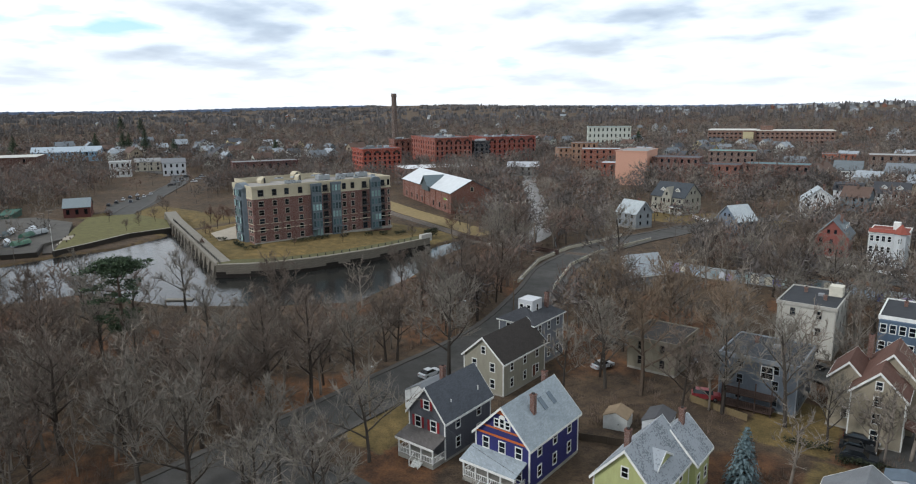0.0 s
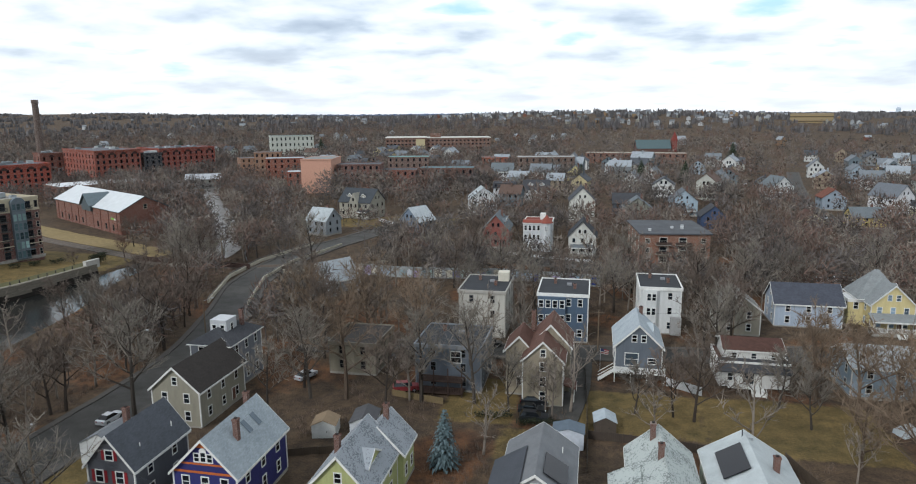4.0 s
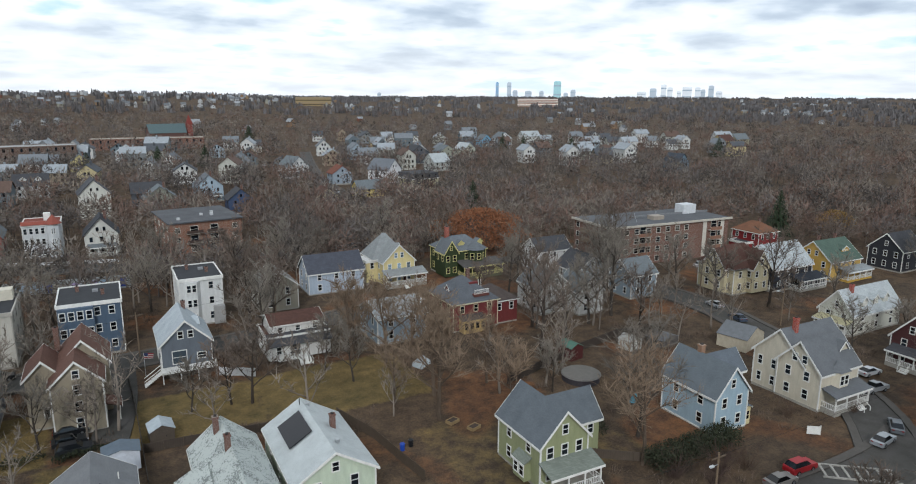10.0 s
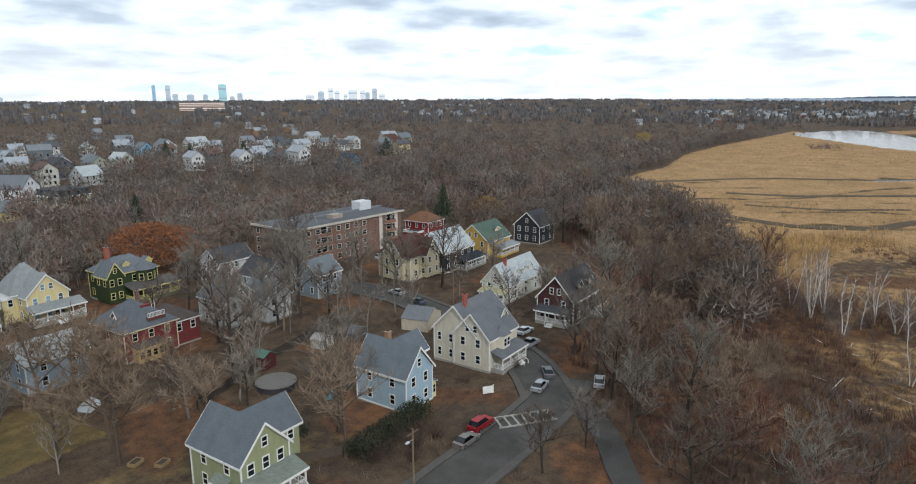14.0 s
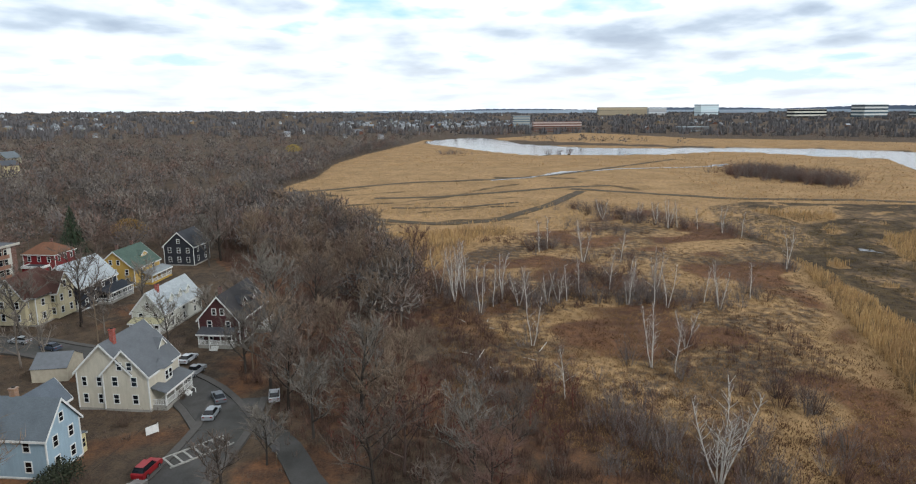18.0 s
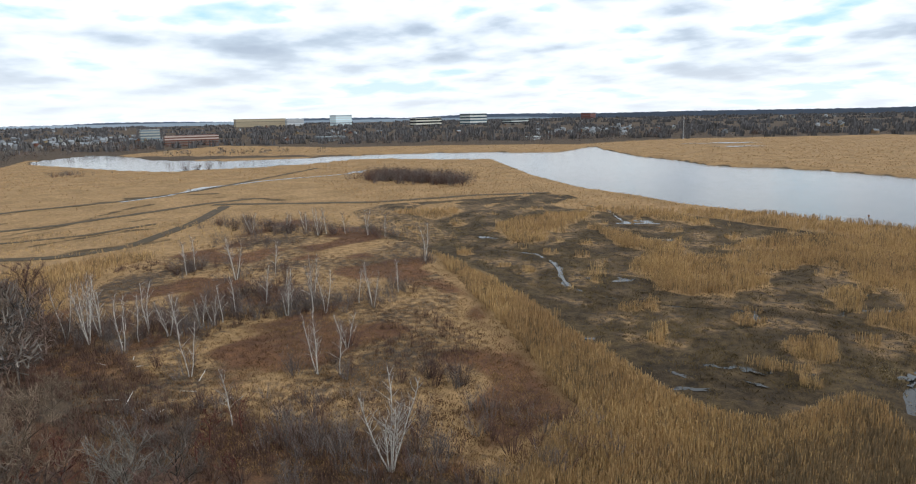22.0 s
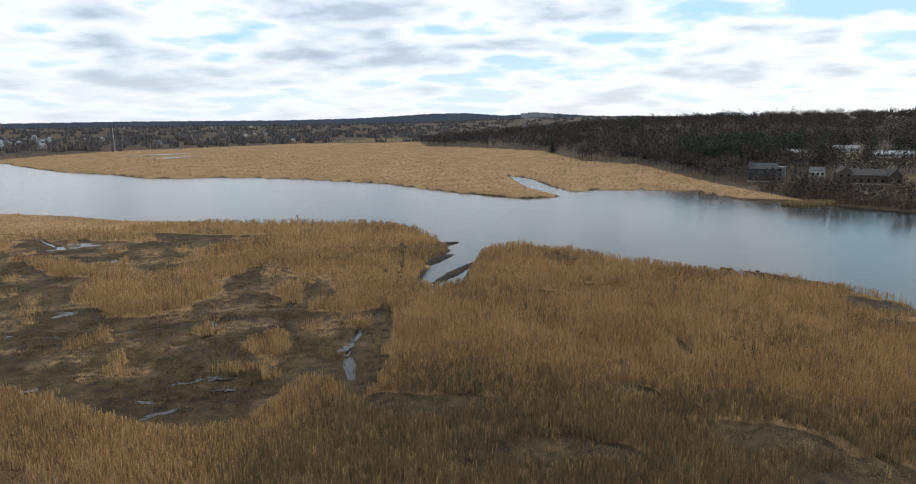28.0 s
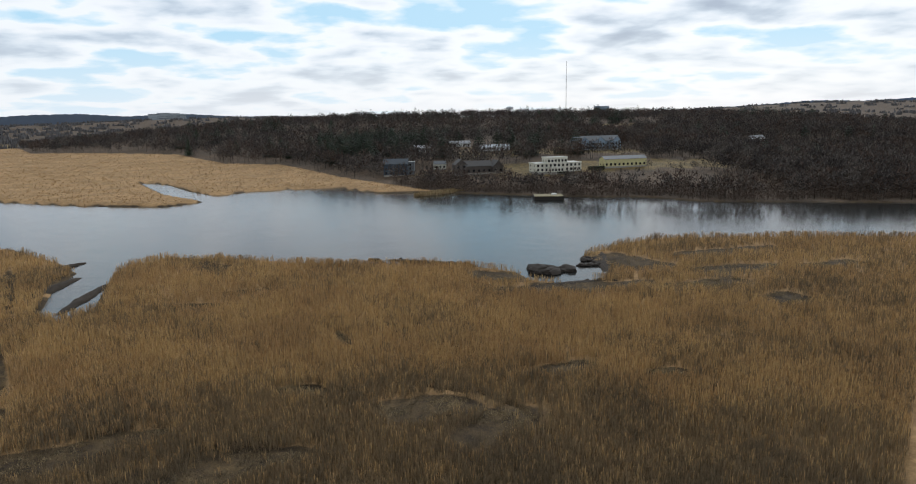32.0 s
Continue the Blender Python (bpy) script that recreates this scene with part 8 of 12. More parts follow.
def bare_tree(seed, h, spread, limbs=9, subs=5, per=16, width=0.06, fork=0.28):
    """Wood and twig meshes of a leafless tree."""
    rnd = random.Random(seed)
    wood, crown = Mesh(), Mesh()
    tp, tr = branch((0, 0, -0.3), (rnd.uniform(-0.06, 0.06), rnd.uniform(-0.06, 0.06), 1), h * 0.84, h * 0.021, h * 0.005, rnd, 0.07, 7)
    wood.tube(tp, tr, 6)
    for i in range(limbs):
        s = fork + (1 - fork) * (i + rnd.random() * 0.7) / limbs
        k = min(int(s * 7), 6)
        q = tp[k].lerp(tp[k + 1], s * 7 - k)
        a = i * 2.4 + rnd.uniform(-0.5, 0.5)
        up = 0.55 + 0.7 * s
        L = spread * (1.15 - 0.65 * s) * rnd.uniform(0.8, 1.2)
        lp, lr = branch(q, (math.cos(a), math.sin(a), up), L * 1.25, h * 0.011 * (1.25 - s), 0.03, rnd, 0.22, 5)
        wood.tube(lp, lr, 4)
        for j in range(subs):
            t = 0.3 + 0.7 * (j + rnd.random()) / subs
            c = min(int(t * 5), 4)
            q2 = lp[c].lerp(lp[c + 1], t * 5 - c)
            d = (lp[c + 1] - lp[c]).normalized()
            w = d * 0.6 + Vector((rnd.gauss(0, 0.55), rnd.gauss(0, 0.55), rnd.uniform(0.1, 0.7)))
            sp, sr = branch(q2, w, L * rnd.uniform(0.4, 0.65), 0.04, 0.014, rnd, 0.3, 2)
            crown.tube(sp, sr, 3)
            twigs(crown, sp, per, L * 0.36, width, rnd)
        twigs(crown, lp, per, L * 0.34, width, rnd)
    twigs(crown, tp[4:], per * 2, spread * 0.38, width, rnd)
    return wood, crown


TREES = []
for i, (h, sp, limbs, per) in enumerate(((13.5, 5.2, 10, 12), (15.5, 5.6, 11, 12), (11.5, 4.6, 9, 12), (17, 5.2, 12, 12), (9, 3.9, 8, 12), (14.5, 6.4, 11, 13))):
    TREES.append((bare_tree(10 + i, h, sp, limbs, 5, per, 0.048), h))
BARKS = {"grey": (bark("3f3a35"), bark("6c665e")), "brown": (bark("38322d"), bark("61574f")), "red": (bark("38302c"), bark("604c44")), "tan": (bark("54493f"), bark("716253"))}
TREE_DATA = {}


def tree_data(i, tone):
    if (i, tone) not in TREE_DATA:
        (wood, crown), h = TREES[i]
        TREE_DATA[i, tone] = (wood.data("trunk", BARKS[tone][0]), crown.data("crown", BARKS[tone][1]))
    return TREE_DATA[i, tone]


TREE_LABEL = {"grey": "leafless grey-brown deciduous tree with fine twigs", "brown": "bare dark brown tree in the winter wood", "red": "bare tree with reddish brown twigs", "tan": "bare tree with pale tan twigs"}


def plant(x, y, i, tone, scale, turn, group="bare trees"):
    t = thing("tree", x, y, drop(x, y) - 0.1, turn, TREE_LABEL[tone], "tree", group)
    t.scale = (scale, scale, scale)
    w, c = tree_data(i, tone)
    part("trunk", w, None, t)
    part("crown", c, None, t)


rnd = random.Random(7)


def inside(poly, x, y):
    return shore(poly, np.array([x]), np.array([y]))[0] < 0


def meadow_side(x, y):
    """The low edge of the wood towards the meadow, where brush grows in place of trees."""
    return (np.degrees(np.arctan2(x, y)) > 81 + 3 * wobble(x, y, 11, 2.0)) & (np.hypot(x, y) < 150)


def near_road(x, y, gap=5.5):
    for line, wide in ROADS.values():
        for (ax, ay), (bx, by) in zip(line, line[1:]):
            dx, dy = bx - ax, by - ay
            s = min(1, max(0, ((x - ax) * dx + (y - ay) * dy) / (dx * dx + dy * dy)))
            if math.hypot(x - ax - s * dx, y - ay - s * dy) < gap:
                return True
    return False


TAKEN = [(o.matrix_basis.translation.x, o.matrix_basis.translation.y) for o in scene.objects if o.parent is None and o.get("category") in ("house",)]


def near_house(x, y, gap=8.5):
    return any((x - a) ** 2 + (y - b) ** 2 < gap * gap for a, b in TAKEN)


def blocks_view(x, y, h):
    """Where tall trees would hide bay, road, canal, stream or rails from the eye."""
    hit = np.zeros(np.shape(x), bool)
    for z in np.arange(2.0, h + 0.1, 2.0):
        # Sight lines start from the eye, about 48.5 m up at the origin.
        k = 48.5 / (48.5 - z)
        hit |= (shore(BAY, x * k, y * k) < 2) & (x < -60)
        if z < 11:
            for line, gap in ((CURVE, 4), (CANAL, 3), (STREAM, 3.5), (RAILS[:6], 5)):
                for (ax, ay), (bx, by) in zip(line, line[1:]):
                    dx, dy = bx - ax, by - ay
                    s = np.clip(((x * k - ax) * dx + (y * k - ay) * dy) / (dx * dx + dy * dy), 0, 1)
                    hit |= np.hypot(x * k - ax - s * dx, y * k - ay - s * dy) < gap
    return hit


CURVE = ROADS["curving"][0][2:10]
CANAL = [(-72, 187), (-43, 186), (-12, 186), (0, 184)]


def scatter(poly, count, gap, tones, lo, hi, kinds):
    xs, ys = [p[0] for p in poly], [p[1] for p in poly]
    done = []
    for _ in range(count * 30):
        if len(done) >= count:
            break
        x, y = rnd.uniform(min(xs), max(xs)), rnd.uniform(min(ys), max(ys))
        if not inside(poly, x, y) or (poly is WOOD_EAST and meadow_side(x, y) and rnd.random() < 0.85) or near_road(x, y) or near_house(x, y, 7) or (blocks_view(np.array([x]), np.array([y]), 13.0)[0] and rnd.random() < 0.9) or any((x - a) ** 2 + (y - b) ** 2 < gap * gap for a, b in done):
            continue
        done.append((x, y))
        plant(x, y, rnd.choice(kinds), "tan" if poly is WOOD_EAST and y > 18 and rnd.random() < 0.8 else rnd.choice(tones), rnd.uniform(lo, hi), rnd.uniform(0, 360))


scatter(WOOD_WEST, 84, 5.2, ("grey", "brown", "brown"), 0.85, 1.15, (0, 1, 2, 3, 5))
scatter(WOOD_EAST, 74, 5.2, ("brown", "red", "brown", "grey"), 0.6, 1.05, (0, 1, 2, 4, 5))
# single trees between the houses
YARD_WEST = [(-62, 58, 0), (-67, 74, 1), (-72, 88, 3), (-53, 96, 2), (-50, 104, 0), (-47, 100, 1), (-41, 101, 3), (-37, 107, 2), (-33, 98, 0), (-52, 118, 1), (-57, 130, 0), (-66, 140, 1), (-70, 150, 2), (-62, 148, 3), (-50, 138, 0), (-34, 122, 5), (-28, 102, 3), (-19, 103, 1), (-14, 118, 2), (-13, 101, 4), (7, 104, 4), (13, 104, 4), (16, 103, 2), (33, 103, 4), (23, 128, 1), (28, 139, 0), (22, 136, 3), (38, 117, 2), (41, 108, 0)]
YARD_MIDDLE = [(36, 112, 1), (44, 104, 5), (43, 92, 1), (40, 84, 3), (53, 92, 0), (56, 104, 2), (76, 112, 1), (79, 104, 0), (70, 100, 3), (88, 108, 0), (96, 110, 3), (101, 118, 1), (106, 126, 5), (97, 102, 2), (84, 134, 1), (76, 138, 0), (92, 142, 3), (63, 66, 5), (61, 84, 4), (126, 107, 0), (133, 98, 5), (148, 92, 2), (124, 118, 1), (116, 132, 0), (122, 140, 3), (186, 116, 0), (192, 96, 1), (200, 96, 3), (206, 110, 2)]
YARD_NORTH = [(5, 160, 0), (25, 164, 1), (36, 168, 3), (-14, 160, 2), (-30, 158, 0), (-38, 150, 5), (-46, 170, 1), (-54, 176, 0), (-76, 176, 2), (-82, 160, 3), (-38, 176, 1), (-24, 172, 3), (-8, 174, 0), (10, 178, 1), (30, 180, 2), (48, 178, 0), (70, 182, 3), (90, 180, 1), (108, 178, 0), (-86, 190, 1), (-72, 196, 3), (-60, 200, 0), (-48, 194, 2), (-34, 192, 1), (36, 92, 2), (52, 82, 4), (47, 98, 1), (30, 110, 4), (55, 112, 3)]
YARD_EAST = [(58.5, 60.1, 5), (-58, 122, 5), (-46, 128, 5), (-64, 132, 1), (72, 128, 2), (120, 70, 2), (137, 70, 4), (143, 66, 2), (152, 62, 0), (128, 50, 1), (118, 44, 2), (96, 37, 2), (104, 43, 0), (87, 30, 2), (79, 34, 4), (110, 50, 2), (92, 24, 1), (70, 36, 4), (74, 18, 0), (-84, 46, 1), (-85, 56, 0), (-84, 66, 3), (-71, 44, 2), (-66, 46, 0), (-84, 76, 5), (-60, 47, 4), (-70, 36, 1), (-78, 34, 3), (-62, 40, 2), (-54, 44, 2), (-85, 88, 0)]
KEPT_IN_VIEW = [(-69.5, 166.6), (64.6, 122.0), (83.6, 160.0), (66.0, 160.0), (104.0, 178.0)]  # places kept in view: trees between them and the eye left out


def before_house(x, y):
    """Where a tree would stand close before a house as seen from the eye."""
    for a, b in TAKEN:
        d = math.hypot(a, b)
        along, across = (x * a + y * b) / d, abs(x * b - y * a) / d
        if across < 5 and d - 24 < along < d - 2:
            return True
    return False


for x, y, i in YARD_WEST + YARD_MIDDLE + YARD_NORTH + YARD_EAST:
    if blocks_view(np.array([x]), np.array([y]), 10.0)[0] and rnd.random() < 0.6:
        continue
    if y > 60 and before_house(x, y) and rnd.random() < 0.12 or any(math.hypot(x - a * 0.9, y - b * 0.9) < 10 for a, b in KEPT_IN_VIEW):
        continue
    plant(x, y, i, "tan" if -62 < x < -28 and y > 95 and i > 2 or 34 < x < 60 and y < 120 else rnd.choice(("grey", "brown", "grey")), rnd.uniform(0.95, 1.22), rnd.uniform(0, 360), "bare yard trees")


POINT_TREES = [(-214, 128, 0.42), (-208, 121, 0.38), (-222, 131, 0.45), (-230, 141, 0.5), (-216, 146, 0.48), (-224, 152, 0.55), (-236, 150, 0.5), (-205, 135.5, 0.36), (-246, 160, 0.6), (-256, 154, 0.55), (-262, 164, 0.6), (-240, 172, 0.7), (-178, 137, 0.3), (-171, 152, 0.3), (-162, 178, 0.5), (-158, 196, 0.7), (-168, 214, 0.8), (-180, 226, 0.7), (-152, 206, 0.8), (-200, 196, 0.8), (-215, 190, 0.7), (-230, 200, 0.8), (-250, 190, 0.8), (-270, 130, 0.35), (-282, 136, 0.4), (-292, 128, 0.4), (-264, 122, 0.35), (-276, 140, 0.45), (-300, 158, 0.5), (-318, 166, 0.6)]
for x, y, k in POINT_TREES:
    t = thing("tree", x, y, 1.6 if x < -262 and y < 142 else drop(x, y) - 0.1, x * 7 % 360, "small bare ornamental tree on the quay lawn", "tree", "quay trees")
    t.scale = (k, k, k)
    w, c = tree_data(int(-x) % 4, "red" if int(-x) % 3 else "brown")
    part("trunk", w, None, t)
    part("crown", c, None, t)


def low_tree(seed, n=40, wide=0.19, h=11.0, long=0.4):
    """A cheap leafless tree with a rounded crown, for woods far off."""
    r = random.Random(seed)
    v = [(-0.17, 0, -0.5), (0.17, 0, -0.5), (0, 0, h * 0.75), (0, -0.17, -0.5), (0, 0.17, -0.5), (0, 0, h * 0.75)]
    f = [(0, 1, 2), (3, 4, 5)]
    R, lop = h * r.uniform(0.36, 0.46), r.uniform(0, 6.28)
    for i in range(n):
        a, u = r.uniform(0, 6.283), r.uniform(-0.45, 1.0)
        k = math.sqrt(1 - u * u) * (1 + 0.22 * math.sin(2 * a + lop))
        out = Vector((k * math.cos(a), k * math.sin(a), u))
        q = Vector((0, 0, h * 0.58)) + Vector((out.x * R, out.y * R, out.z * h * 0.42)) * (r.uniform(0.55, 0.85) if i % 4 == 0 else r.uniform(0.84, 1.06))
        way = (out * r.uniform(0.25, 0.9) + Vector((r.gauss(0, 0.5), r.gauss(0, 0.5), r.gauss(0.35, 0.4)))).normalized()
        side = way.cross(out + Vector((r.gauss(0, 0.35), r.gauss(0, 0.35), r.gauss(0, 0.35)))).normalized() * wide * r.uniform(0.7, 1.5)
        L = R * long * r.uniform(0.6, 1.3)
        b = len(v)
        v += [tuple(q - way * L * 0.5 - side), tuple(q - way * L * 0.5 + side), tuple(q + way * L * 0.5)]
        f.append((b, b + 1, b + 2))
    return np.array(v, float), np.array(f, int)


def stamp(name, label, category, templates, places, mat):
    """One joined mesh of many copies; places: rows of x, y, z, scale, height scale, turn, template."""
    V, F, n = [], [], 0
    for k, (tv, tf) in enumerate(templates):
        p = places[places[:, 6] == k]
        if not len(p):
            continue
        c, s = np.cos(p[:, 5])[:, None], np.sin(p[:, 5])[:, None]
        X = (tv[None, :, 0] * c - tv[None, :, 1] * s) * p[:, 3:4] + p[:, 0:1]
        Y = (tv[None, :, 0] * s + tv[None, :, 1] * c) * p[:, 3:4] + p[:, 1:2]
        Z = tv[None, :, 2] * p[:, 4:5] + p[:, 2:3]
        V.append(np.stack([X, Y, Z], -1).reshape(-1, 3))
        F.append((tf[None] + (np.arange(len(p)) * len(tv))[:, None, None] + n).reshape(-1, 3))
        n += len(p) * len(tv)
    return tagged(new(name, arrays(name, np.concatenate(V), np.concatenate(F), mat)), label, category, "", "stuff")


gen = np.random.default_rng(11)
WOOD_TONES = (("464240", "5a5551", "dark grey-brown"), ("575250", "6d6763", "grey-brown"), ("655e57", "7c746b", "pale tan-grey"), ("5a4d46", "725f56", "reddish brown"))


def stamp_woods(name, label, templates, places, tones=WOOD_TONES):
    """Joined woods whose trees differ one from the next in tone."""
    pick = np.clip((gen.random(len(places)) * 4 + 0.8 * wobble(places[:, 0], places[:, 1], 90, 3.0)).astype(int), 0, 3)
    for k, (a, b, tone) in enumerate(tones):
        if (pick == k).any():
            stamp(name, "bare " + tone + " " + label, "woods", templates, places[pick == k], island(a, b, 0.15))


CLEAR = [(o.matrix_basis.translation.x, o.matrix_basis.translation.y, 15 if "house" in o.name else 30 if "mill" in o.name or "apartment" in o.name or "warehouse" in o.name else 18) for o in scene.objects if o.parent is None and not o.get("group") == "street houses" and o.get("category") in ("house", "building", "mill building", "apartment building", "warehouse", "office building")]


HARBOUR = [(-236, 84), (-248, 140), (-300, 180), (-370, 222), (-450, 272), (-500, 262), (-440, 195), (-370, 140), (-352, 98), (-290, 70)]  # open boat yard, lots and lawns


def open_land(x, y):
    """True where woods may stand."""
    ok = (np.minimum(shore(MARSH, x, y), shore(FARMARSH, x, y)) > 2) & (np.minimum(shore(RIVER_NEAR + RIVER_FAR, x, y), shore(BAY, x, y)) > 4) & (shore(POINT, x, y) > 0)
    for a, b, r in CLEAR:
        # a strip from each building towards the eye, kept clear of trees
        ok &= (x - a) ** 2 + (y - b) ** 2 > r * r
        d = math.hypot(a, b)
        along, across = (x * a + y * b) / d, np.abs(x * b - y * a) / d
        ok &= ~((across < r * 0.75) & (along < d) & (along > d - r * (1.1 if d < 260 else 0.45)))
    for x0, x1, y0, y1, w in LAWNS:
        ok &= ~((x > x0) & (x < x1) & (y > y0) & (y < y1)) | (gen.random(len(x)) < 0.06)
    ok &= (shore(HARBOUR, x, y) > 0) | (gen.random(len(x)) < 0.04)
    for line, wide in ROADS.values():
        for (ax, ay), (bx, by) in zip(line, line[1:]):
            dx, dy = bx - ax, by - ay
            s = np.clip(((x - ax) * dx + (y - ay) * dy) / (dx * dx + dy * dy), 0, 1)
            ok &= np.hypot(x - ax - s * dx, y - ay - s * dy) > wide * 0.9
    for a, b in HUTS:
        d = math.hypot(a, b)
        along, across = (x * a + y * b) / d, np.abs(x * b - y * a) / d
        ok &= ~((across < 6) & (along < d + 7) & (along > d - 14) & (gen.random(len(x)) < 0.22))
    return ok & ~(blocks_view(x, y, 15.0) & (gen.random(len(x)) < 0.97))


def woods():
    n = 36000
    r = 140 * (1500 / 140) ** (gen.random(n) ** 0.85)
    a = gen.uniform(0, 2 * np.pi, n)
    x, y = r * np.cos(a), r * np.sin(a)
    near = (x > -64) & (x < 205) & (y > 40) & (y < 160) | ((y < -300) & (x < 60 - 0.9 * (y + 300)) & (r < 1300))
    keep = open_land(x, y) & ~near & (gen.random(n) < 0.5 + 0.5 * smooth(-0.3, 0.1, wobble(x, y, 60) + 0.5 * wobble(x, y, 170, 1.0)))
    x, y, r = x[keep], y[keep], r[keep]
    s = gen.uniform(0.75, 1.3, len(x))
    p = np.stack([x, y, height(x, y) - 0.2, s, gen.uniform(0.7, 1.25, len(x)), gen.uniform(0, 6.28, len(x)), gen.integers(0, 4, len(x))], 1)
    for lo, hi, twig, wide in ((0, 260, 96, 0.12), (260, 480, 66, 0.2), (480, 850, 38, 0.34), (850, 2000, 24, 0.55)):
        temps = [low_tree(k, twig, wide, 11.0, 0.55 if lo < 200 else 0.42) for k in range(4)]
        band = (r >= lo) & (r < hi)
        stamp_woods("woods", "winter woods", temps, p[band])


woods()


def west_woods():
    """Woods between and behind the harbour, the mills and the town."""
    n = 9000
    b, r = np.radians(gen.uniform(-82, -2, n)), 300 * (1500 / 300) ** gen.random(n)
    x, y = r * np.sin(b), r * np.cos(b)
    ok = open_land(x, y) & ((x < -220) | (r > 480))
    x, y, r = x[ok], y[ok], r[ok]
    p = np.stack([x, y, height(x, y) - 0.2, gen.uniform(0.8, 1.35, len(x)), gen.uniform(0.8, 1.35, len(x)), gen.uniform(0, 6.28, len(x)), gen.integers(0, 4, len(x))], 1)
    for lo, hi, twig, wide in ((0, 600, 60, 0.18), (600, 2000, 28, 0.4)):
        q = p[(r >= lo) & (r < hi)]
        temps = [low_tree(60 + k, twig, wide, 11.0, 0.42) for k in range(4)]
        stamp_woods("woods", "winter woods behind the town", temps, q)


west_woods()


def line_woods(line, wide, n, lo, hi, label):
    """A ragged belt of trees along a line."""
    line = [Vector(q) for q in line]
    cut = np.cumsum([0] + [(b - a).length for a, b in zip(line, line[1:])])
    s = gen.uniform(0, cut[-1], n)
    k = np.clip(np.searchsorted(cut, s) - 1, 0, len(line) - 2)
    a, b = np.array(line)[k], np.array(line)[k + 1]
    f = ((s - cut[k]) / (cut[k + 1] - cut[k]))[:, None]
    d = (b - a) / np.linalg.norm(b - a, axis=1)[:, None]
    q = a + (b - a) * f + np.stack([-d[:, 1], d[:, 0]], 1) * gen.uniform(-wide, wide, n)[:, None]
    x, y = q[:, 0], q[:, 1]
    ok = np.minimum(shore(MARSH, x, y), shore(FARMARSH, x, y)) > 1.5
    x, y = x[ok], y[ok]
    p = np.stack([x, y, height(x, y) - 0.2, gen.uniform(lo, hi, len(x)), gen.uniform(lo, hi, len(x)), gen.uniform(0, 6.28, len(x)), gen.integers(0, 4, len(x))], 1)
    stamp_woods("woods", label, [low_tree(120 + k, 60, 0.22, 11.0, 0.42) for k in range(4)], p)


line_woods([(235, 62), (312, 118), (352, 156), (405, 160), (463, 158), (578, 178), (707, 179), (900, 170)], 13, 620, 0.5, 1.05, "trees along the edge of the marsh")
line_woods([(-158, 368), (-130, 374), (-95, 385), (-58, 393)], 8, 60, 1.1, 1.6, "tall trees before the brick buildings")


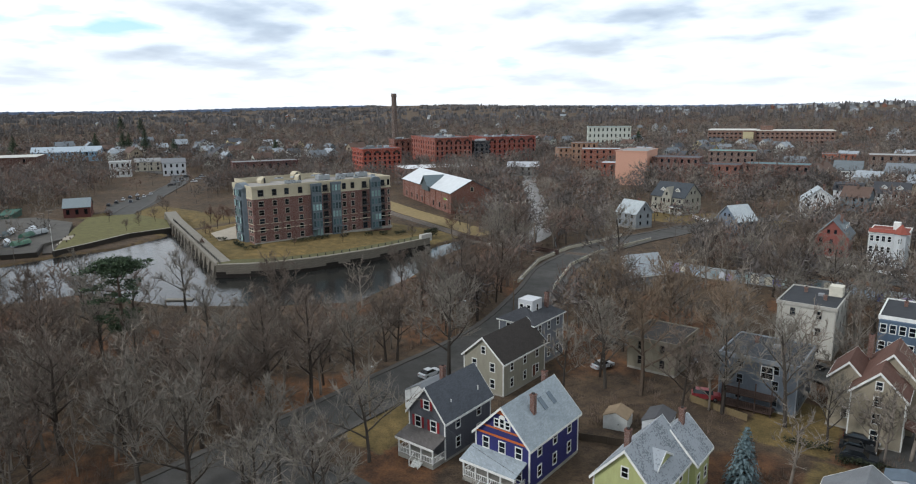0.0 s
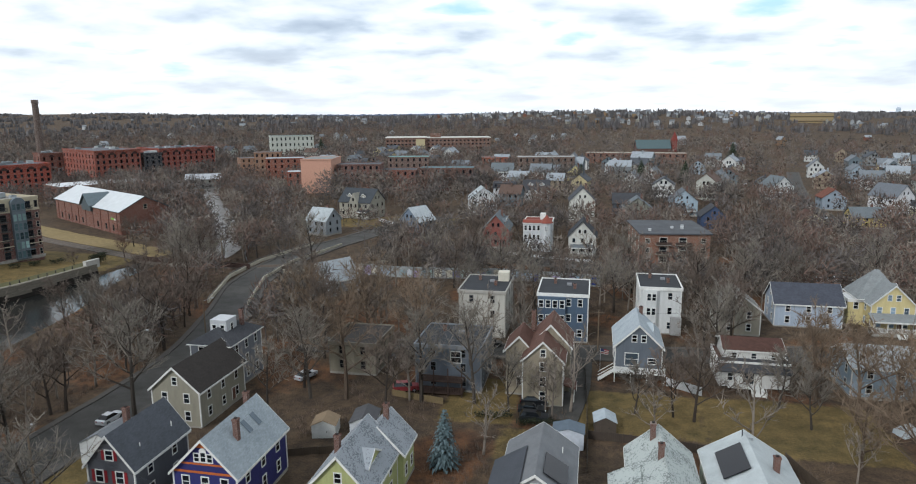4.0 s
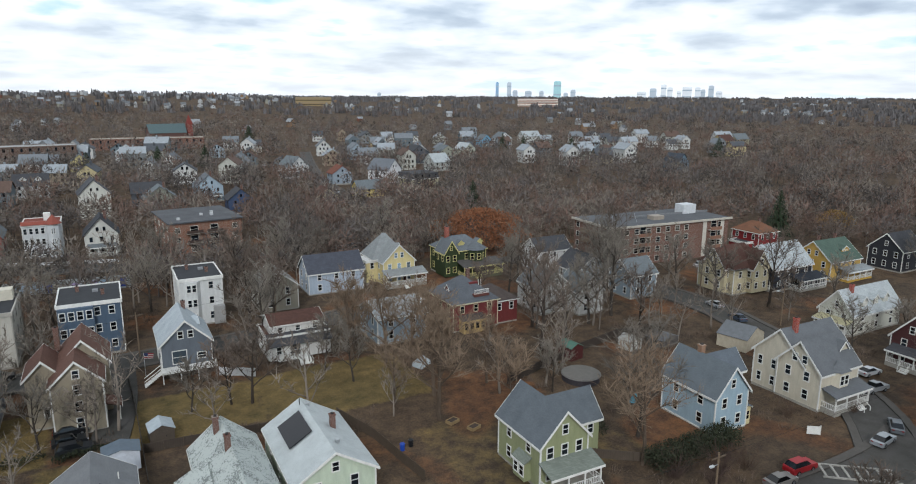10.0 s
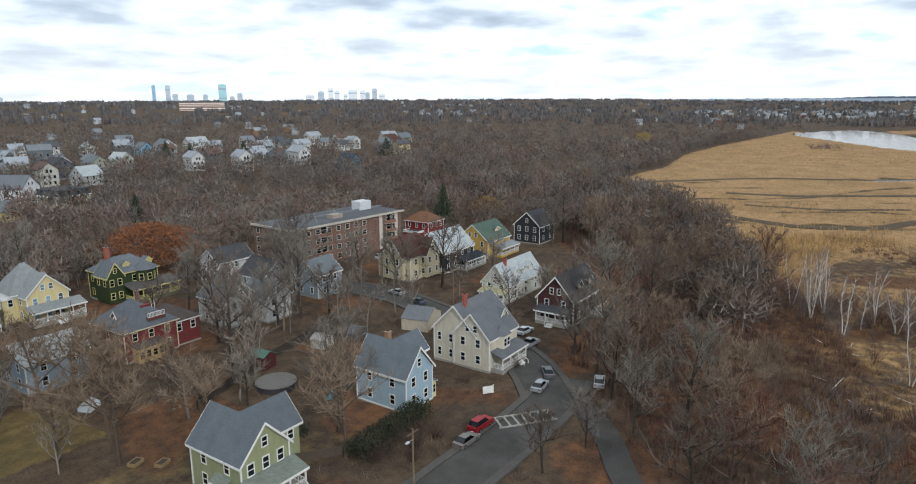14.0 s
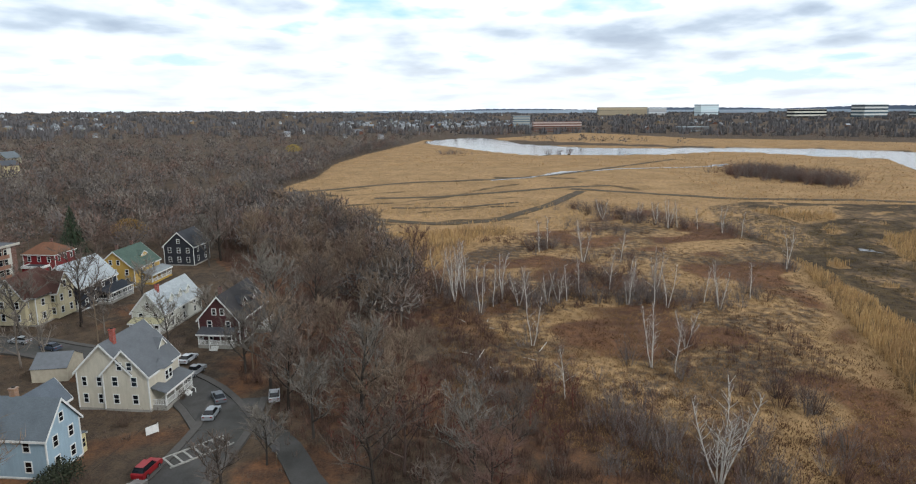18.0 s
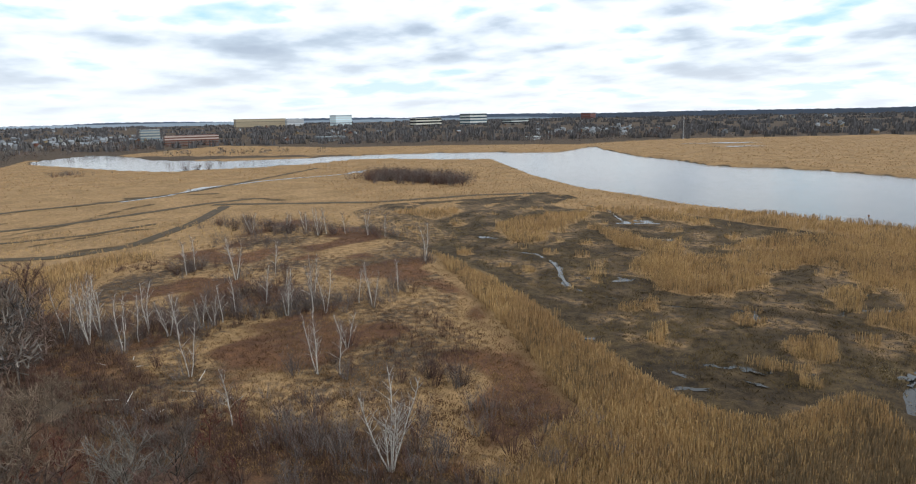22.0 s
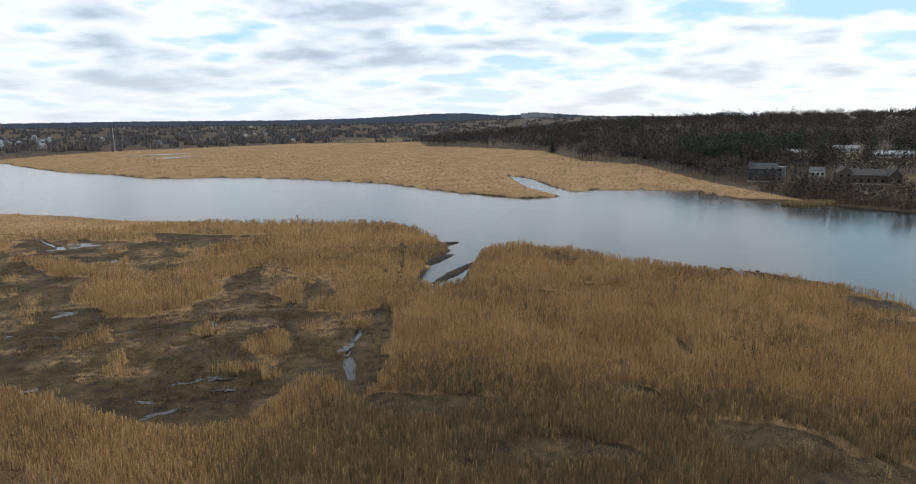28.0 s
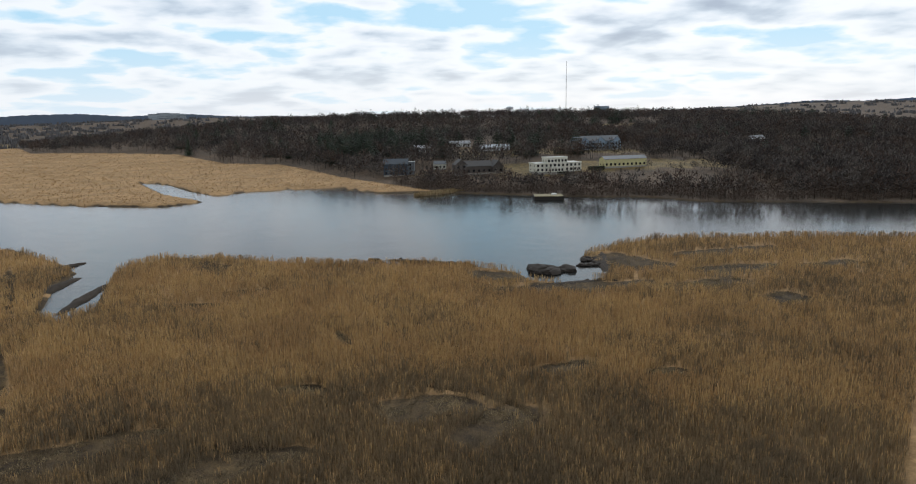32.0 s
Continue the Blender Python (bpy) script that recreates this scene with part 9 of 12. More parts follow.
def mid_woods():
    """Fuller joined trees between the single ones."""
    temps = []
    for k, (h, sp) in enumerate(((13, 5), (11, 4.4), (15, 5.2))):
        wood, crown = bare_tree(80 + k, h, sp, 8, 3, 6, 0.085)
        wood.add(crown.v, crown.f)
        tris = [(f[0], f[i], f[i + 1]) for f in wood.f for i in range(1, len(f) - 1)]
        temps.append((np.array(wood.v), np.array(tris)))
    n = 3600
    x, y = gen.uniform(-190, 260, n), gen.uniform(-30, 205, n)
    west, east = shore(WOOD_WEST, x, y), shore(WOOD_EAST, x, y)
    yard = (x > -60) & (x < 130) & (y > 84) & (y < 200)
    keep = np.where(west < 0, 0.45, np.where(east < 0, 0.28, np.where(yard, 0.34, 0.0)))
    ok = (gen.random(n) < keep) & ~((east < 0) & meadow_side(x, y) & (gen.random(n) < 0.85)) & (np.minimum(shore(BAY, x, y), shore(MARSH, x, y)) > 3) & ~(blocks_view(x, y, 12.0) & (gen.random(n) < 0.9))
    for a, b in TAKEN + [(99, 174), (94, 164), (90, 156)]:
        ok &= (x - a) ** 2 + (y - b) ** 2 > 64
        d = math.hypot(a, b)
        along, across = (x * a + y * b) / d, np.abs(x * b - y * a) / d
        ok &= ~((across < 6.5) & (along < d) & (along > d - 22) & (gen.random(n) < 0.5))
    for a, b in KEPT_IN_VIEW:
        ok &= (np.hypot(x - a * 0.9, y - b * 0.9) > 11) & (np.hypot(x - a * 0.8, y - b * 0.8) > 7)
    for x0, x1, y0, y1, w in LAWNS[:5]:
        ok &= ~((x > x0) & (x < x1) & (y > y0) & (y < y1))
    for line, wide in ROADS.values():
        for (ax, ay), (bx, by) in zip(line, line[1:]):
            dx, dy = bx - ax, by - ay
            s = np.clip(((x - ax) * dx + (y - ay) * dy) / (dx * dx + dy * dy), 0, 1)
            ok &= np.hypot(x - ax - s * dx, y - ay - s * dy) > wide * 0.75
    x, y = x[ok], y[ok]
    s = gen.uniform(0.65, 1.0, len(x))
    p = np.stack([x, y, height(x, y) - 0.1, s, s * gen.uniform(0.85, 1.15, len(x)), gen.uniform(0, 6.28, len(x)), gen.integers(0, 3, len(x))], 1)
    e = shore(WOOD_EAST, x, y) < 0
    stamp("woods", "bare grey-brown trees of the near wood", "woods", temps, p[~e], island("605952", "867d73", 0.14))
    stamp("woods", "bare dark reddish trees of the near wood", "woods", temps, p[e & (y < 18)], island("463b37", "67564e", 0.16))
    stamp("woods", "bare tan brown trees of the near wood", "woods", temps, p[e & (y >= 18)], island("584c43", "7b685a", 0.16))
    red = [(92, 14, 0.8), (95, 20, 0.7), (89, 18, 0.75), (98, -4, 0.55), (94, -2, 0.5), (100, -9, 0.5), (82, 8, 0.6), (86, -6, 0.45), (81, 22, 0.7), (76, 2, 0.5), (104, 26, 0.7), (112, 32, 0.7)]
    p = np.array([(x, y, drop(x, y) - 0.1, s, s * 0.8, x * 1.7, i % 3) for i, (x, y, s) in enumerate(red)])
    stamp("woods", "wine red budding maples at the wood's edge", "woods", temps, p, island("47302a", "6b4338", 0.14))


mid_woods()


BANK = [(-70, -440), (-110, -408), (-170, -372), (-250, -330), (-330, -310), (-400, -330), (-380, -420), (-330, -470), (-240, -500), (-90, -500), (-40, -490)]


def hillside_woods():
    """Dense woods on the bank and hill across the river."""
    n = 19000
    b, r = np.radians(gen.uniform(138, 236, n)), gen.uniform(380, 1300, n)
    x, y = r * np.sin(b), r * np.cos(b)
    x[:5000], y[:5000] = gen.uniform(-650, -255, 5000), gen.uniform(-800, -300, 5000)
    ok = (shore(FARMARSH, x, y) > 3) & (np.minimum(shore(RIVER_NEAR + RIVER_FAR, x, y), shore(BAY, x, y)) > 5) & (shore(MARSH, x, y) > 3)
    for a, c, q in CLEAR:
        if c < 0:
            d = math.hypot(a, c)
            along, across = (x * a + y * c) / d, np.abs(x * c - y * a) / d
            ok &= ~((across < 17) & (along < d + 8) & (along > d - 34) & (gen.random(n) < 0.88))
    for x0, x1, y0, y1, w in LAWNS:
        ok &= ~((x > x0) & (x < x1) & (y > y0) & (y < y1)) | (gen.random(n) < 0.04)
    ok &= ~((shore(BANK, x, y) < 0) & (gen.random(n) < np.where(x < -265, 0.0, 0.8)))
    x, y = x[ok], y[ok]
    s = gen.uniform(0.8, 1.35, len(x)) * np.where((shore(BANK, x, y) < 0) & (x > -265), 0.55, 1.0)
    p = np.stack([x, y, height(x, y) - 0.3, s, s * gen.uniform(0.9, 1.2, len(x)), gen.uniform(0, 6.28, len(x)), gen.integers(0, 4, len(x))], 1)
    # Not oaks: tree tones darkened to put the hill's cloud shade into colour.
    oak = (("322e2c", "433e3b", "dark brown"), ("3f3a37", "514b47", "brown-grey"), ("4b4541", "605952", "grey"), ("40362f", "54463e", "russet"))
    stamp_woods("hillside_woods", "woods on the hill across the river", [low_tree(k, 46, 0.27, 11.0, 0.45) for k in range(4)], p, oak)


hillside_woods()
line_woods([(128, -905), (58, -735), (14, -635), (-20, -562), (-44, -515)], 16, 420, 0.5, 1.05, "trees behind the reeds across the river")


def far_canopy():
    """Woods towards the horizon: ragged clumps."""
    r_ = random.Random(3)
    temps = []
    for k in range(4):
        v, f = [], []
        for i in range(12):
            a, d = r_.uniform(0, 6.28), r_.uniform(0, 1) ** 0.5 * 9
            x, y, w, h = d * math.cos(a), d * math.sin(a), r_.uniform(1.2, 3.4), r_.uniform(7, 13)
            t = r_.uniform(0, 6.28)
            b = len(v)
            v += [(x - w * math.cos(t), y - w * math.sin(t), 0), (x + w * math.cos(t), y + w * math.sin(t), 0), (x + w * 0.7 * math.cos(t), y + w * 0.7 * math.sin(t), h * 0.8), (x, y, h)]
            f += [(b, b + 1, b + 2), (b, b + 2, b + 3)]
        temps.append((np.array(v, float), np.array(f, int)))
    n = 7500
    r = 1250 * (4700 / 1250) ** gen.random(n)
    a = gen.uniform(0, 2 * np.pi, n)
    x, y = r * np.cos(a), r * np.sin(a)
    ok = open_land(x, y)
    x, y, r = x[ok], y[ok], r[ok]
    p = np.stack([x, y, height(x, y) - 1, r / 1500, gen.uniform(0.8, 1.25, len(x)), gen.uniform(0, 6.28, len(x)), gen.integers(0, 4, len(x))], 1)
    # Paler, greyer than the nearer woods: haze is put into the twig colour.
    stamp("far_woods", "distant bare woods towards the horizon", "woods", temps, p, island("4e4c4b", "6b696a", 0.1))


far_canopy()


def far_roofs():
    """The many small houses of the distant suburbs."""
    def hut(w, d, h, ri):
        v = [(-w, -d, -2), (w, -d, -2), (w, d, -2), (-w, d, -2), (-w, -d, h), (w, -d, h), (w, d, h), (-w, d, h), (0, -d, h + ri), (0, d, h + ri)]
        return np.array(v, float), np.array([(0, 1, 5), (0, 5, 4), (1, 2, 6), (1, 6, 5), (2, 3, 7), (2, 7, 6), (3, 0, 4), (3, 4, 7), (4, 5, 8), (6, 7, 9)])

    def lid(w, d, h, ri):
        o = 0.5
        v = [(-w - o, -d - o, h - 0.3), (0, -d - o, h + ri + 0.2), (w + o, -d - o, h - 0.3), (-w - o, d + o, h - 0.3), (0, d + o, h + ri + 0.2), (w + o, d + o, h - 0.3)]
        return np.array(v, float), np.array([(0, 1, 4), (0, 4, 3), (1, 2, 5), (1, 5, 4)])

    n = 5200
    r = 800 * (3600 / 800) ** (gen.random(n) ** 0.75)
    b = np.radians(gen.uniform(-80, 150, n))
    r = np.where(b > 1.45, np.maximum(r, 1450 + 600 * gen.random(n)), r)
    x, y = r * np.sin(b), r * np.cos(b)
    near_harbour = np.hypot(x - 1900, (y - 240) * 1.4) < 420
    ok = open_land(x, y) & ((b > -0.45) | (gen.random(n) < 0.18)) & ((b < 1.0) | (gen.random(n) < 0.4) | near_harbour) & (gen.random(n) < 0.05 + 0.95 * smooth(0.4, 0.75, wobble(x, y, 210, 2.0) + 1.3 * np.exp(-((x - 60) ** 2 + (y - 1750) ** 2) / 420 ** 2) + 1.2 * near_harbour))
    x, y, r = x[ok], y[ok], r[ok]
    m = len(x)
    turn = gen.choice([0.0, 1.57], m) + 0.6 * wobble(x, y, 700)
    kind = gen.integers(0, 3, m)
    p = np.stack([x, y, height(x, y), gen.uniform(0.6, 0.95, m), gen.uniform(0.7, 1.0, m), turn, kind], 1)
    dims = [(4.5, 6, 6.5, 4), (5.5, 5, 6, 3.5), (4, 7, 8, 4.5)]
    tint = gen.random(m)
    for lo, hi, ca, cb, lab in ((0, 0.5, "aeb0b0", "85898b", "small white houses of the distant suburb"), (0.5, 0.75, "8f8d80", "76797c", "small grey and tan houses of the distant suburb"), (0.75, 1.0, "8a7a60", "6d4a40", "small coloured houses of the distant suburb")):
        q = p[(tint >= lo) & (tint < hi)]
        stamp("distant_houses", lab, "houses", [hut(*d) for d in dims], q, island(ca, cb, 0.05))
        stamp("distant_roofs", "grey roofs of the distant suburb", "roofs", [lid(*d) for d in dims], q, island("5a5d60", "8d9194", 0.1))


far_roofs()


# ---- evergreens, the rust oak, birches and shrubs ----
def conifer(seed, h, r, layers, wide):
    rnd_ = random.Random(seed)
    m = Mesh()
    v, f = [], []
    for i in range(layers):
        s = i / layers
        z = h * (0.08 + 0.9 * s)
        n = int(9 + 12 * (1 - s))
        R = r * (1 - s) ** 0.85 + 0.15
        for j in range(n):
            a = j * 6.283 / n + rnd_.uniform(-0.2, 0.2) + i
            L = R * rnd_.uniform(0.75, 1.12)
            c, d = math.cos(a), math.sin(a)
            for t in range(4):
                q0 = L * (0.15 + 0.25 * t)
                q1 = min(L * (0.5 + 0.25 * t), L * 1.05)
                w = wide * rnd_.uniform(0.6, 1.2)
                off = rnd_.uniform(-0.25, 0.25) * L * 0.5
                k = len(v)
                dz = rnd_.uniform(-0.12, 0.1) * h * 0.08
                v += [(c * q0 - d * (w + off), d * q0 + c * (w + off), z + dz), (c * q0 - d * (off - w), d * q0 + c * (off - w), z + dz + 0.06), (c * q1 - d * off, d * q1 + c * off, z - 0.28 * q1 * rnd_.uniform(0.3, 1.0) + dz)]
                f.append((k, k + 1, k + 2))
    m.add(v, f)
    return m


def evergreen(x, y, h, r, label, mat, seed, name="evergreen_tree"):
    t = thing(name, x, y, drop(x, y), seed * 40, label, "tree", "evergreens")
    part("trunk", Mesh().tube([(0, 0, -0.3), (0, 0, h * 0.95)], [h * 0.018, 0.03], 6), bark("3d342d"), t)
    part("crown", conifer(seed, h, r, int(h * 2.2), 0.22), mat, t)


DARKGREEN = foliage("1f2a1d", "34402b")
evergreen(-19.4, 82.4, 8.8, 2.4, "blue spruce with dense silvery needles", foliage("3f4d4e", "5c6c70"), 1, "spruce_tree")
for k, (x, y, h, r) in enumerate(((200, 146, 18, 5.5), (131, 236, 15, 5.0), (-700, 330, 27, 9), (-712, 342, 25, 8), (-690, 348, 29, 9), (-735, 318, 24, 8), (-600, 330, 22, 8), (-760, 250, 24, 8), (-800, 230, 26, 9), (-540, 400, 20, 7), (-1147, 540, 30, 11), (-1120, 560, 28, 10), (290, 470, 18, 7), (305, 462, 16, 6), (330, 430, 17, 6), (30, 470, 16, 6), (60, 480, 15, 6), (-10, 460, 14, 5), (-420, 620, 22, 8), (-300, 700, 20, 8), (120, 640, 20, 8), (440, 380, 16, 7))):
    evergreen(x, y, h, r, "dark green conifer standing over bare trees", DARKGREEN, 20 + k)
def pine_stand():
    """Joined dark pines among the bare hillside woods and the town."""
    temps = []
    for k in range(3):
        m = conifer(90 + k, 16, 5.4 + k * 0.6, 10, 0.8)
        temps.append((np.array([tuple(q) for q in m.v]), np.array(m.f)))
    n = 1300
    b, r = np.radians(gen.uniform(150, 236, n)), np.sqrt(gen.uniform(560 ** 2, 1250 ** 2, n))
    x, y = r * np.sin(b), r * np.cos(b)
    b2, r2 = np.radians(gen.normal(183, 3.5, 160)), gen.uniform(570, 760, 160)
    x[:160], y[:160] = r2 * np.sin(b2), r2 * np.cos(b2)
    ok = ((wobble(x, y, 70, 2.2) + 0.5 * wobble(x, y, 26, 5.0) > 0.3) | (np.arange(n) < 160)) & (shore(FARMARSH, x, y) > 25) & (height(x, y) > 3)
    for a, c, q in CLEAR:
        if c < 0:
            d = math.hypot(a, c)
            along, across = (x * a + y * c) / d, np.abs(x * c - y * a) / d
            ok &= ~((across < 14) & (along < d + 9) & (along > d - 60))
    x, y = x[ok], y[ok]
    s = gen.uniform(0.9, 1.4, len(x))
    p = np.stack([x, y, height(x, y), s, s * gen.uniform(0.85, 1.1, len(x)), gen.uniform(0, 6.28, len(x)), gen.integers(0, 3, len(x))], 1)
    stamp("pine_stand", "dark green pines in the hillside wood", "woods", temps, p, foliage("1a2218", "2c3626"))


pine_stand()
for k in range(12):
    b, d = radians(rnd.uniform(166, 222)), rnd.uniform(690, 1000)
    evergreen(d * math.sin(b), d * math.cos(b), rnd.uniform(14, 20), rnd.uniform(5, 7), "dark pine in the hillside wood", DARKGREEN, 60 + k)


def flat_pine():
    """The broad pine by the bay: bare trunk and spreading plates of needles."""
    t = thing("pine_tree", -121, 53, 0, 0, "broad topped pine with dark green needle plates", "tree", "evergreens")
    r = random.Random(5)
    part("trunk", Mesh().tube([(0, 0, -0.5), (0.3, 0, 9), (0.1, 0.3, 16), (0.4, 0, 21)], [0.42, 0.34, 0.24, 0.1], 7), bark("453a32"), t)
    limbs, v, f = Mesh(), [], []
    for z, R, n in ((21.4, 3.2, 9), (20.5, 5.8, 15), (19.6, 4.4, 6), (17.0, 5.8, 4), (14.6, 4.0, 4), (11.4, 4.2, 6), (9.0, 3.2, 5)):
        for j in range(n):
            a = j * 6.283 / n + r.uniform(-0.4, 0.4)
            L = R * r.uniform(0.55, 1.1)
            limbs.tube([(0.2, 0, z - 1.2), (L * 0.5 * math.cos(a), L * 0.5 * math.sin(a), z - 0.5), (L * math.cos(a), L * math.sin(a), z)], [0.1, 0.07, 0.02], 4)
            for _ in range(110):
                q = Vector((L * math.cos(a) * r.uniform(0.35, 1.1) + r.gauss(0, 0.5), L * math.sin(a) * r.uniform(0.35, 1.1) + r.gauss(0, 0.5), z + r.gauss(0, 0.25)))
                d = Vector((r.gauss(0, 1), r.gauss(0, 1), r.gauss(0.3, 0.4))).normalized() * r.uniform(0.4, 0.8)
                s = d.cross(Vector((r.gauss(0, 1), r.gauss(0, 1), r.gauss(0, 1)))).normalized() * 0.14
                k = len(v)
                v += [q - s, q + s, q + d]
                f.append((k, k + 1, k + 2))
    part("branchwork", limbs, bark("453a32"), t)
    part("crown", Mesh().add(v, f), foliage("263325", "3f4c35"), t)


flat_pine()


def leafy(x, y, h, r, label, mat, seed, count):
    """A broad tree that keeps its dry leaves."""
    t = thing("oak_tree", x, y, drop(x, y), 0, label, "tree")
    wood, crown = bare_tree(seed, h, r * 0.9, 12, 4, 4)
    part("trunk", wood, bark("3f352e"), t)
    rn = random.Random(seed)
    v, f = [], []
    for _ in range(count):
        a, u = rn.uniform(0, 6.283), rn.uniform(-0.45, 1)
        rr = r * math.sqrt(max(0.0, 1 - u * u)) * rn.uniform(0.55, 1.05) * (1 + 0.16 * math.sin(a * 5 + u * 4))
        q = Vector((rr * math.cos(a), rr * math.sin(a), h * 0.52 + u * h * 0.46 * rn.uniform(0.8, 1.05)))
        s, w = Vector((rn.gauss(0, 1), rn.gauss(0, 1), rn.gauss(0, 1))).normalized() * 0.24, Vector((rn.gauss(0, 1), rn.gauss(0, 1), rn.gauss(0, 1))).normalized() * 0.38
        k = len(v)
        v += [q - s, q + s, q + w]
        f.append((k, k + 1, k + 2))
    part("crown", Mesh().add(v, f), mat, t)


leafy(99, 174, 14.5, 13.5, "broad oak still holding rust brown leaves", foliage("67432e", "8d5f42"), 3, 15000)
leafy(222, 140, 10, 6, "oak with dull ochre leaves at the wood's edge", foliage("6d5632", "8a6f42"), 4, 3000)
leafy(690, 240, 12, 9, "yellow willow at the edge of the marsh", foliage("8a7432", "a08a48"), 6, 2500)


def birch(seed, h, stems=0):
    """Fine white stems, often several from one foot, with rising side branches."""
    r = random.Random(seed)
    wood, crown = Mesh(), Mesh()
    stems = stems or r.choice((1, 2, 3))
    for k in range(stems):
        a, out = 6.28 * k / stems + r.uniform(-0.5, 0.5), r.uniform(0.02, 0.14) + 0.035 * stems
        tall = h * r.uniform(0.7, 1.0) if k else h
        tp, tr = branch((0.25 * math.cos(a), 0.25 * math.sin(a), -0.2), (out * math.cos(a), out * math.sin(a), 1), tall, 0.135, 0.03, r, 0.1, 8)
        wood.tube(tp, tr, 5)
        for i in range(20):
            s = 0.28 + 0.7 * i / 20
            c = min(int(s * 8), 7)
            q = tp[c].lerp(tp[c + 1], s * 8 - c)
            b = i * 2.4 + r.uniform(-0.9, 0.9)
            bp, br = branch(q, (math.cos(b), math.sin(b), r.uniform(0.7, 1.9)), tall * 0.34 * (1.25 - s) * r.uniform(0.4, 1.2), 0.05, 0.014, r, 0.3, 3)
            (wood if stems > 5 or i % 3 else crown).tube(bp, br, 3)
            twigs(crown, bp, 10, 1.1, 0.02, r, 0.3)
    return wood.data("trunk", BIRCHBARK), crown.data("crown", bark("6f625b"))


BIRCHBARK = plain("bdb8af", 0.8, 0.0, 0.25, 2.0)
BIRCHES = [birch(k, h, n) for k, h, n in ((1, 14, 2), (2, 15, 3), (3, 11, 1), (4, 14.5, 6), (5, 9.5, 3))]
STANDS = [(79, -26), (270, -60), (268, -71), (288, -51), (253, -83), (201, -80), (205, -20), (221, -7), (160, -27), (160, -33), (158, -36), (157, -48), (168, -59), (160, -7), (163, -12), (166, 21), (164, 14), (156, 6), (157, 0), (154, -2), (129, -3), (119, -25), (117, -29), (131, -34), (104, -8), (151, 9), (159, 16), (207, -32), (289, -36),
          (272, -64), (166, -29), (171, -36), (163, -46), (161, -10), (169, -16), (161, 4), (168, 17), (174, -24), (280, -57), (226, -10), (259, -78)]
for i, (x, y) in enumerate(STANDS):
    k = 3 if i == 0 else (0, 1, 2, 4, 2, 0)[(i * 7 + i // 5) % 6]
    t = thing("birch_tree", x, y, drop(x, y), i * 67 % 360, "slender bare white birch in the meadow", "tree", "birches")
    t.scale = (1, 1, 1) if i == 0 else (0.8 + 0.25 * ((i * 31) % 10) / 10,) * 3
    part("trunk", BIRCHES[k][0], None, t)
    part("crown", BIRCHES[k][1], None, t)
for i in range(16):
    x, y, a = rnd.uniform(112, 170), rnd.uniform(-22, 14), rnd.uniform(0, 6.28)
    if inside(MEADOW, x, y):
        log = thing("fallen_birch", x, y, drop(x, y) + 0.12, math.degrees(a), "broken white birch trunk in the dry grass", "log", "fallen birches")
        part("trunk", Mesh().tube([(0, 0, 0), (rnd.uniform(1.0, 3.5), 0, rnd.choice((0, 0.1, 1.2)))], [0.08, 0.04], 5), BIRCHBARK, log)


def bush(seed, h, r, n):
    rn = random.Random(seed)
    m = Mesh()
    for i in range(n):
        a, d = rn.uniform(0, 6.283), rn.random() ** 0.5
        bp, br = branch((0.5 * d * math.cos(a), 0.5 * d * math.sin(a), -0.1), (d * math.cos(a) * r / h * 1.3, d * math.sin(a) * r / h * 1.3, 1), h * rn.uniform(0.7, 1.05), 0.03, 0.008, rn, 0.16, 3)
        m.tube(bp, br, 3)
        twigs(m, bp, 9, h * 0.22, 0.014, rn, 0.5)
    return m


BUSHES = [bush(k, h, r, n).data("stem", bark(c)) for k, h, r, n, c in ((1, 4.6, 3.0, 46, "4c3f3a"), (2, 3.2, 2.4, 36, "54463c"), (3, 2.4, 1.8, 30, "5c4a3c"), (4, 3.6, 2.6, 40, "5f3f34"))]
SHRUBS = [(107, -43, 0, 1.0), (101, -47, 0, 1.1), (229, -8, 0, 1.0), (123, -29, 1, 1), (311, -37, 0, 1.3), (300, -30, 0, 1.2), (290, -44, 0, 1.2), (306, -46, 1, 1.2), (503, -176, 0, 1.7), (490, -190, 0, 1.8), (478, -204, 0, 1.8), (510, -186, 0, 1.6), (484, -196, 0, 1.6), (498, -198, 0, 1.7), (470, -210, 0, 1.5), (222, -4, 0, 0.9)]
GARDEN_SHRUBS = [(280, -50, 0, 1.1), (178, -24, 1, 1), (168, -30, 1, 1.1), (186, -20, 0, 0.9), (196, -34, 1, 1.1), (60, 56, 0, 0.9), (66, 54, 0, 1.0), (70, 53, 1, 1.1), (63, 52, 0, 0.8), (88, 60, 1, 0.8), (98, 56, 1, 0.7), (710, -40, 0, 1.9), (700, -50, 0, 1.9), (716, -30, 0, 1.9), (-118, -231, 2, 1.4)]
for x, y, k, s in SHRUBS + GARDEN_SHRUBS:
    t = thing("shrub", x, y, drop(x, y), (x * 37) % 360, "dense bare brown shrub", "shrub", "shrubs")
    t.scale = (s, s, s)
    part("stem_clump", BUSHES[k], None, t)


